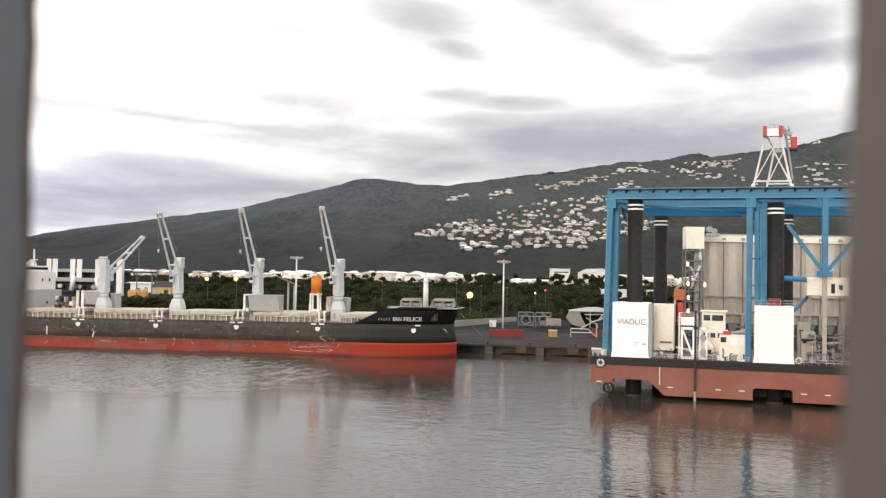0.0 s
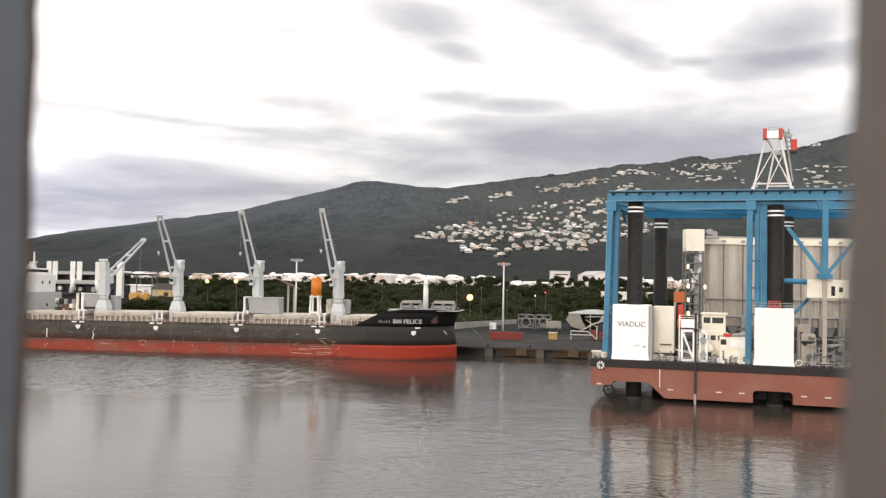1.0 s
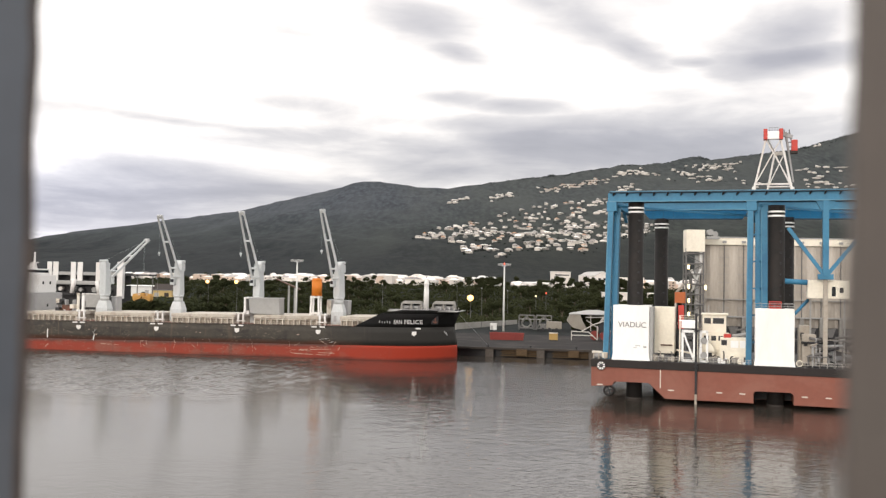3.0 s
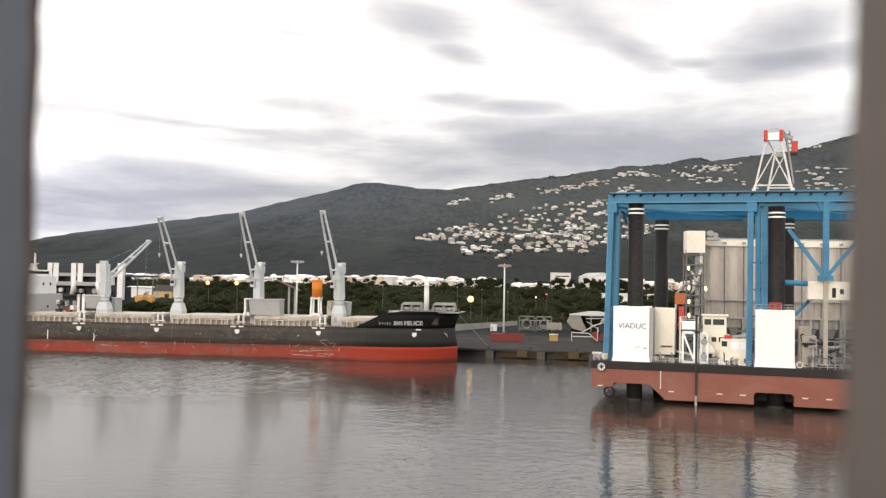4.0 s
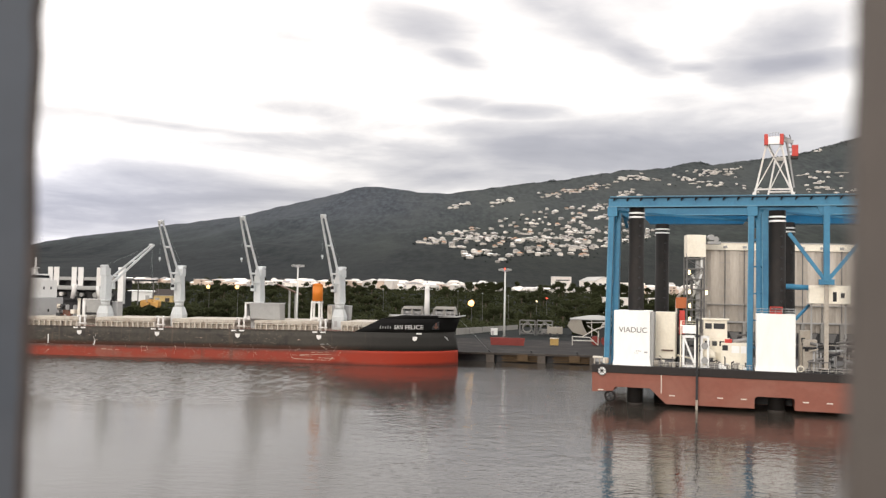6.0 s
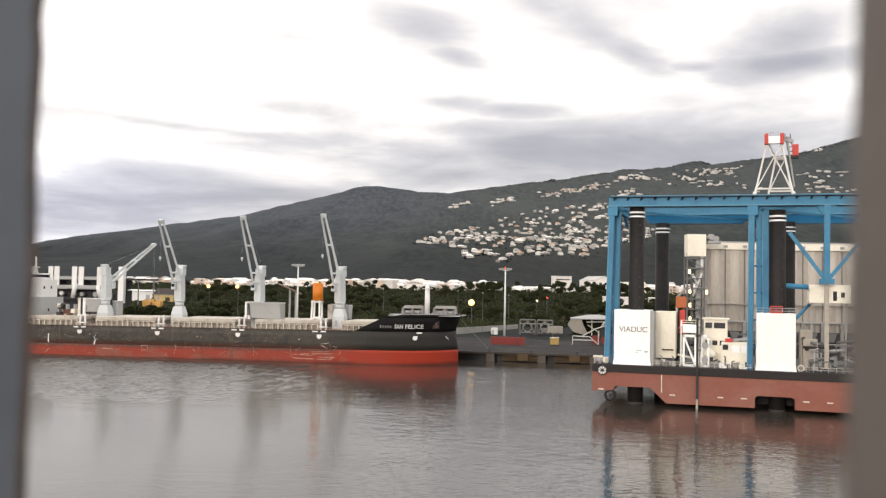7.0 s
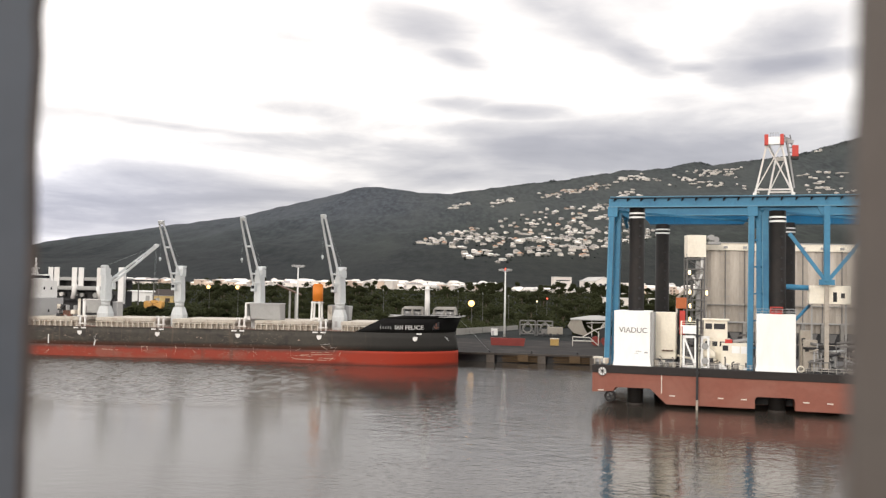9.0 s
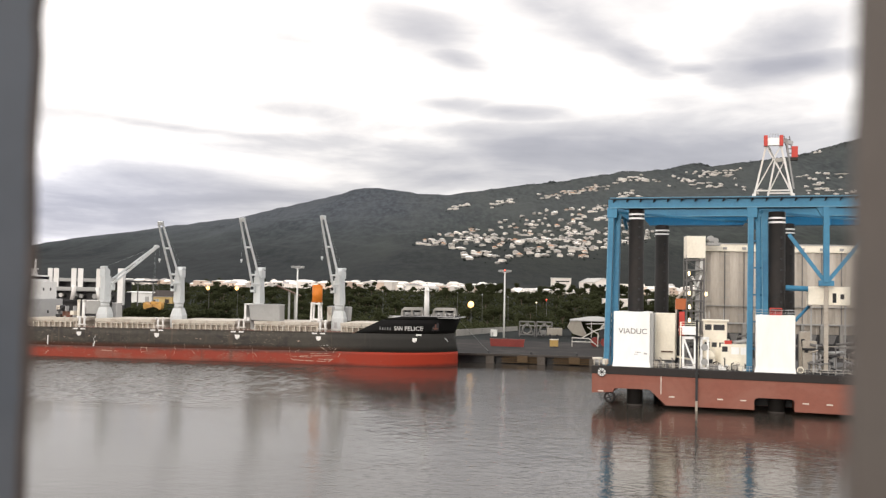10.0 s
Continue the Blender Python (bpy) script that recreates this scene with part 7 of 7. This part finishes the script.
def build_trees():
    rnd = random.Random(33)
    kinds = [tree_kind(s, h, w) for s, h, w in ((1, 9.5, 4.2), (2, 8.0, 4.8), (3, 11.0, 4.0), (4, 6.5, 3.8))]
    spots = []
    for k in range(300):
        y = rnd.uniform(470, 900)
        x = rnd.uniform(-0.27 * y - 10, 0.22 * y + 10)
        if any((x - a) ** 2 + (y - b) ** 2 < 26 for a, b in spots) or (5 < x < 98 and y < 525):
            continue
        spots.append((x, y))
    yard = lambda x, y: -0.352 < x / y < -0.278 and 500 < y < 720     # the cleared yard before the sheds
    spots = [p for p in spots if not yard(*p)]
    for i, (x, y) in enumerate(spots):
        t = kinds[i % 4] if i < 4 else None
        m = Matrix.Translation((x, y, ground_z(x, y) - 0.2)) @ pose(0, 0, 0, 0, 0, rnd.uniform(0, 360))
        if t is not None:
            t.matrix_basis = m
        else:
            o = copy_thing(kinds[rnd.randrange(4)], m)
            o.scale = (rnd.uniform(0.65, 1.02),) * 3
    for k in range(22):
        x, y = -146 + k * 1.75 + rnd.uniform(-1, 1), rnd.uniform(420, 430)
        o = copy_thing(kinds[rnd.randrange(4)], Matrix.Translation((x, y, ground_z(x, y) - 0.2)) @ pose(0, 0, 0, 0, 0, rnd.uniform(0, 360)))
        o.scale = (rnd.uniform(1.0, 1.35),) * 3
    # groves too far off to tell their trees apart
    points, polygons, count = [], [], 0

    def far_tree(x, y, sink, sx, sz):
        nonlocal count
        crown = next(c for c in kinds[rnd.randrange(4)].children if c.name.startswith("crown")).data
        co = np.empty(len(crown.vertices) * 3, "f")
        crown.vertices.foreach_get("co", co)
        idx = np.empty(len(crown.polygons) * 3, "i")
        crown.polygons.foreach_get("vertices", idx)
        co, turn = co.reshape(-1, 3), rnd.uniform(0, 6.28)
        c, d = math.cos(turn) * sx, math.sin(turn) * sx
        points.append(np.stack([co[:, 0] * c - co[:, 1] * d + x, co[:, 0] * d + co[:, 1] * c + y, co[:, 2] * sz + ground_z(x, y) - sink], 1))
        polygons.append(idx.reshape(-1, 3) + count)
        count += len(co)

    for k in range(24):                                  # before the white shed
        scale = rnd.uniform(1.2, 1.5)
        far_tree(100 + k * 3.0 + rnd.uniform(-2, 2), rnd.uniform(600, 628), 0.2, scale, scale)
    for k in range(58):                                  # between the town's houses
        far_tree(rnd.uniform(-300, 215), rnd.uniform(930, 1120), 0.3, rnd.uniform(0.7, 1.1), rnd.uniform(0.7, 1.2))
    for k in range(16):                                  # a dark grove before the town
        far_tree(rnd.uniform(26, 64), rnd.uniform(940, 985), 0.3, rnd.uniform(0.9, 1.2), rnd.uniform(0.9, 1.25))
    for k in range(30):                                  # before the white block and the gabled hall
        far_tree(rnd.uniform(108, 210), rnd.uniform(940, 985), 0.3, rnd.uniform(0.8, 1.15), rnd.uniform(1.0, 1.35))
    me = bpy.data.meshes.new("far_groves")
    me.from_pydata(np.concatenate(points).tolist(), [], np.concatenate(polygons).tolist())
    me.shade_smooth()
    tagged(new("far_groves", fill(me, M["leaf"])), "dark green groves among the town's pale houses", "trees", kind="stuff")
    # undergrowth
    verts, faces = [], []
    for k in range(62000):
        y = 440 + 520 * rnd.random() ** 1.5
        x = rnd.uniform(-0.42 * y, 0.30 * y)
        if 7 + (y - 455) * 0.62 < x < 98 and y < 520 or (x > 4 and y < 455):
            continue
        b = noise.noise(Vector((x * 0.03, y * 0.03, 2)))
        if yard(x, y) and y > 600:
            continue
        clump(verts, faces, (x, y, ground_z(x, y) + rnd.uniform(0, 2.6 + 2.5 * b)), rnd.uniform(0.35, 1.0), rnd)
    for k in range(420):                                 # low bushes over the yard
        y = rnd.uniform(560, 682)
        x = y * rnd.uniform(-0.345, -0.285)
        clump(verts, faces, (x, y, ground_z(x, y) + rnd.uniform(-0.2, 0.7)), rnd.uniform(0.6, 1.5), rnd)
    me = bpy.data.meshes.new("scrub")
    me.from_pydata(verts, [], faces)
    me.shade_smooth()
    tagged(new("scrub", fill(me, M["leaf"])), "dense dark green scrub on the plain behind the port", "scrub", kind="stuff")


build_trees()

VILLAGE = [(-91, 2340), (-8, 2900), (122, 3070), (344, 3240), (575, 3270), (640, 2700), (400, 2250), (259, 1890), (87, 1870), (44, 2000), (-6, 2250)]


def inside(x, y, poly):
    hit = False
    for (x0, y0), (x1, y1) in zip(poly, poly[1:] + poly[:1]):
        if (y0 > y) != (y1 > y) and x < (x1 - x0) * (y - y0) / (y1 - y0) + x0:
            hit = not hit
    return hit


def build_houses():
    rnd, rng = random.Random(77), random.Random(78)
    meshes = []

    def mesh_of(name, bm, mat):
        me = bpy.data.meshes.new(name)
        bm.to_mesh(me)
        bm.free()
        return fill(me, M[mat])

    for w, d, h, r, tone in ((15, 10, 3.6, 3.0, "roof"), (20, 11, 4.2, 2.6, "roof"), (12, 9, 5.4, 2.6, "roof_dull"), (24, 12, 3.8, 2.2, "roof"), (17, 10, 6.0, 2.8, "roof"), (13, 11, 6.6, 0.9, "roof"),
                             (9, 8, 4.2, 2.4, "roof_dull"), (14, 10, 4.0, 3.2, "roof_tan"), (11, 10, 7.0, 2.4, "roof"), (18, 9, 4.5, 3.4, "roof_dull")):
        e = rng.uniform(0.35, 0.6)                # a lower wing at one end
        bm = made(box, -w / 2, w / 2, -d / 2, d / 2, -5, h)
        box(bm, w / 2, w / 2 + w * e, -d * 0.35, d * 0.3, -5, h * 0.7)
        a = mesh_of("house_wall", bm, "wall")
        bm = made(hull8, [(-w / 2 - 0.7, -d / 2 - 0.7, h), (w / 2 + 0.7, -d / 2 - 0.7, h), (w / 2 + 0.7, d / 2 + 0.7, h), (-w / 2 - 0.7, d / 2 + 0.7, h),
                          (-w / 2 + 3.5, -0.4, h + r), (w / 2 - 3.5, -0.4, h + r), (w / 2 - 3.5, 0.4, h + r), (-w / 2 + 3.5, 0.4, h + r)])
        x1, z1 = w / 2 + w * e + 0.6, h * 0.7
        hull8(bm, [(w / 2 + 0.05, -d * 0.35 - 0.6, z1), (x1, -d * 0.35 - 0.6, z1), (x1, d * 0.3 + 0.6, z1), (w / 2 + 0.05, d * 0.3 + 0.6, z1),
                   (w / 2 + 0.05, -0.5, z1 + r * 0.45), (x1 - 2.0, -0.5, z1 + r * 0.45), (x1 - 2.0, 0.3, z1 + r * 0.45), (w / 2 + 0.05, 0.3, z1 + r * 0.45)])
        b = mesh_of("house_roof", bm, tone)
        c = mesh_of("house_veranda", made(box, -w * 0.3, w * 0.3, -d / 2 - 2.2, -d / 2, h * 0.55, h * 0.7), "roof")
        f = mesh_of("house_openings", made(lambda q: [box(q, -w * 0.42 + i * w * 0.3, -w * 0.42 + i * w * 0.3 + 2.0, -d / 2 - 0.08, -d / 2 + 0.05, h - 2.8, h - 0.9) for i in range(3)]), "glass_dark")
        meshes.append((a, b, c, f))
    spots = []
    while len(spots) < 265:
        x, y = rnd.uniform(-110, 660), rnd.uniform(1860, 3280)
        if inside(x, y, VILLAGE) and noise.noise(Vector((x * 0.012, y * 0.006, 7))) > -0.30 - 0.4 * smooth(220, 380, x) and all((x - a) ** 2 + ((y - b) * 0.36) ** 2 > 205 for a, b in spots):
            spots.append((x, y))
    for x0, y0, x1, y1, spread, n in ((31, 3500, 110, 3560, 25, 7), (190, 3500, 290, 3650, 30, 9), (390, 3600, 660, 3720, 45, 26), (640, 3380, 720, 3480, 50, 8), (690, 3770, 860, 3830, 40, 14),
                                      (930, 3700, 1225, 3850, 45, 24), (960, 3560, 1090, 3440, 60, 14), (1290, 3330, 1420, 3260, 70, 12), (1360, 3550, 1530, 3570, 40, 9), (1560, 3960, 1640, 3970, 10, 2)):
        for k in range(int(n * 1.7)):
            t = rnd.random()
            spots.append((x0 + (x1 - x0) * t + rnd.gauss(0, spread * 0.5), y0 + (y1 - y0) * t + rnd.gauss(0, spread)))
    for x, y in spots[:265]:
        a, b, c, f = rnd.choice(meshes)
        o = new("house", a)
        o.matrix_basis = Matrix.Translation((x, y, ground_z(x, y) + 1.0)) @ pose(0, 0, 0, 0, 0, rnd.uniform(-70, 70))
        o.scale = (rnd.uniform(0.5, 0.95), rnd.uniform(0.7, 1.0), rnd.uniform(0.55, 1.05))
        tagged(o, "pale hillside house with a light sheet roof", "house", "hillside houses")
        p = new("roof", b)
        p.parent = o
        if rnd.random() < 0.5:
            p = new("veranda", c)
            p.parent = o
        p = tagged(new("windows", f), kind="stuff")
        p.parent = o
    bm = bmesh.new()                 # the farther houses, too small to tell apart
    for x, y in spots[265:]:
        a, b, c, f = rnd.choice(meshes)
        m = Matrix.Translation((x, y, ground_z(x, y) + 1.0)) @ pose(0, 0, 0, 0, 0, rnd.uniform(-70, 70)) @ Matrix.Diagonal((rnd.uniform(0.5, 1.2), rnd.uniform(0.7, 1.0), rnd.uniform(0.35, 0.8), 1))
        warm = 390 < x < 640 and y > 3550 and rnd.random() < 0.6
        for me, slot in ((a, 0), (b, 2 if warm else 1)):
            vs = [bm.verts.new(m @ v.co) for v in me.vertices]
            for f in me.polygons:
                bm.faces.new([vs[i] for i in f.vertices]).material_index = slot
    far = part("far_houses", bm, "wall")
    far.data.materials.append(M["roof"])
    far.data.materials.append(M["roof_tan"])
    tagged(far, "pale houses scattered high on the hillside", "houses", kind="stuff")
    verts, faces = [], []
    for x, y in spots:
        for k in range(3):
            a, b = x + rnd.gauss(0, 14), y + rnd.gauss(0, 24) - 12
            r = rnd.uniform(1.4, 4.0)
            clump(verts, faces, (a, b, ground_z(a, b) + r * 0.4), r, rnd)
    for k in range(2400):            # trees along the crest
        a, b = rnd.uniform(150, 1850), 4000 + rnd.gauss(0, 26)
        r = rnd.uniform(2.5, 8.0) * (0.4 + 1.4 * abs(noise.noise(Vector((a * 0.012, 0, 5)))))
        clump(verts, faces, (a, b, ground_z(a, b) - r * 0.3), r, rnd)
    me = bpy.data.meshes.new("hillside_trees")
    me.from_pydata(verts, [], faces)
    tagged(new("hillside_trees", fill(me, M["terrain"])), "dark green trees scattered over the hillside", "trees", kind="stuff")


build_houses()

# ---- where the camera stands: an open ferry deck behind two steel posts ----
def build_ferry():
    # deck, back wall and top rail are unseen, added to close the place
    ob = part("floor", made(box, -8, 8, -7, 0.6, 24.2, 24.4), "post_r")
    tagged(ob, "grey painted steel deck", "floor", kind="structure")
    ob = part("wall_south", made(box, -8, 8, -7.2, -7.0, 24.4, 27.4), "shed_white")
    tagged(ob, "unseen white wall added behind the camera", "wall", kind="structure")
    rnd = random.Random(3)

    def post(edge, back, wide, tilt, rough, mat, label):
        p = thing("steel_post", pose(edge, back - 0.012, 24.4), label, "post", "posts at the rail")
        bm = bmesh.new()
        rings, rings_at = [], []
        n = 260
        for k in range(n + 1):
            z = 2.6 * k / n
            dz = z - 1.61
            e = tilt * dz + rough * (0.0012 * noise.noise(Vector((0, edge * 9, z * 34))) + 0.0010 * noise.noise(Vector((1, edge * 9, z * 110))))
            rings_at.append((z, e))
            w = wide
            s = 1 if w > 0 else -1
            ring = [(e + s * 0.0006, 0.009), (e, 0.0096), (e, 0.0114), (e + s * 0.0006, 0.012), (e + w, 0.012), (e + w, 0.009)]
            rings.append([bm.verts.new((a, b, z)) for a, b in ring])
        for a, b in zip(rings, rings[1:]):
            for i in range(6):
                bm.faces.new((a[i], a[(i + 1) % 6], b[(i + 1) % 6], b[i]))
        bm.faces.new(rings[0])
        bm.faces.new(rings[-1])
        bmesh.ops.recalc_face_normals(bm, faces=bm.faces)
        part("plate", bm, mat, p)
        if rough > 0.5:
            s = 1 if wide > 0 else -1
            bm = bmesh.new()
            last = None
            for a in rings_at:
                r = [bm.verts.new((a[1] + dx, y, a[0])) for dx, y in ((s * 0.0012, 0.0086), (-s * 0.0003, 0.0094), (-s * 0.0003, 0.0116), (s * 0.0012, 0.0124))]
                if last:
                    for i in range(4):
                        bm.faces.new((last[i], last[(i + 1) % 4], r[(i + 1) % 4], r[i]))
                last = r
            bmesh.ops.recalc_face_normals(bm, faces=bm.faces)
            part("worn_edge", bm, "edge_rust", p, "bare rusty edge")
        part("base", rounded(min(0, wide) - 0.02, max(0, wide) + 0.02, -0.03, 0.05, 0, 0.02, 0.004), mat, p)

    post(-0.1092, 0.25, -0.07, 0.0, 1.0, "post_l", "weathered blue-grey painted steel post with a pitted edge")
    post(0.0697, 0.16, 0.07, 0.028, 0.25, "post_r", "smooth taupe painted steel post")
    part_top = part("rail_top", rounded(-2, 2, 0.14, 0.27, 27.0, 27.06, 0.01), "post_l")
    tagged(part_top, "blue-grey steel top rail joining the posts", "rail", kind="structure")


build_ferry()


# ---- movement ----
def motions():
    """The ripples drift; the aft crane slews slowly from over the quay towards the bow, its grab swinging along below."""
    rows = [(0, 81.5), (1.3, 79.6), (2.7, 77.4), (4.0, 74.8), (5.7, 72.2), (7.0, 69.2), (8.0, 66.8), (9.0, 65.3), (10.0, 64.2)]
    walk(WATER, [(0, SHIP @ pose(0, 0, 0)), (10.0, SHIP @ pose(-2.4, -0.8, 0))])
    swing = [(0, -116.33, 359.7, 18.28), (2.5, -114.86, 359.2, 18.06), (4.0, -113.63, 358.8, 17.90), (5.5, -111.98, 358.4, 17.70), (7.0, -110.71, 357.8, 17.56),
             (8.0, -110.13, 357.3, 17.51), (9.0, -109.90, 357.0, 17.44), (10.0, -109.80, 356.8, 17.38)]
    walk(GRAB, [(t, pose(x, y, z, 0, 0, -4)) for t, x, y, z in swing])
    walk(SLEWING_TOWER, [(t, pose(0, 0, 0, 0, 0, a)) for t, a in rows])


motions()
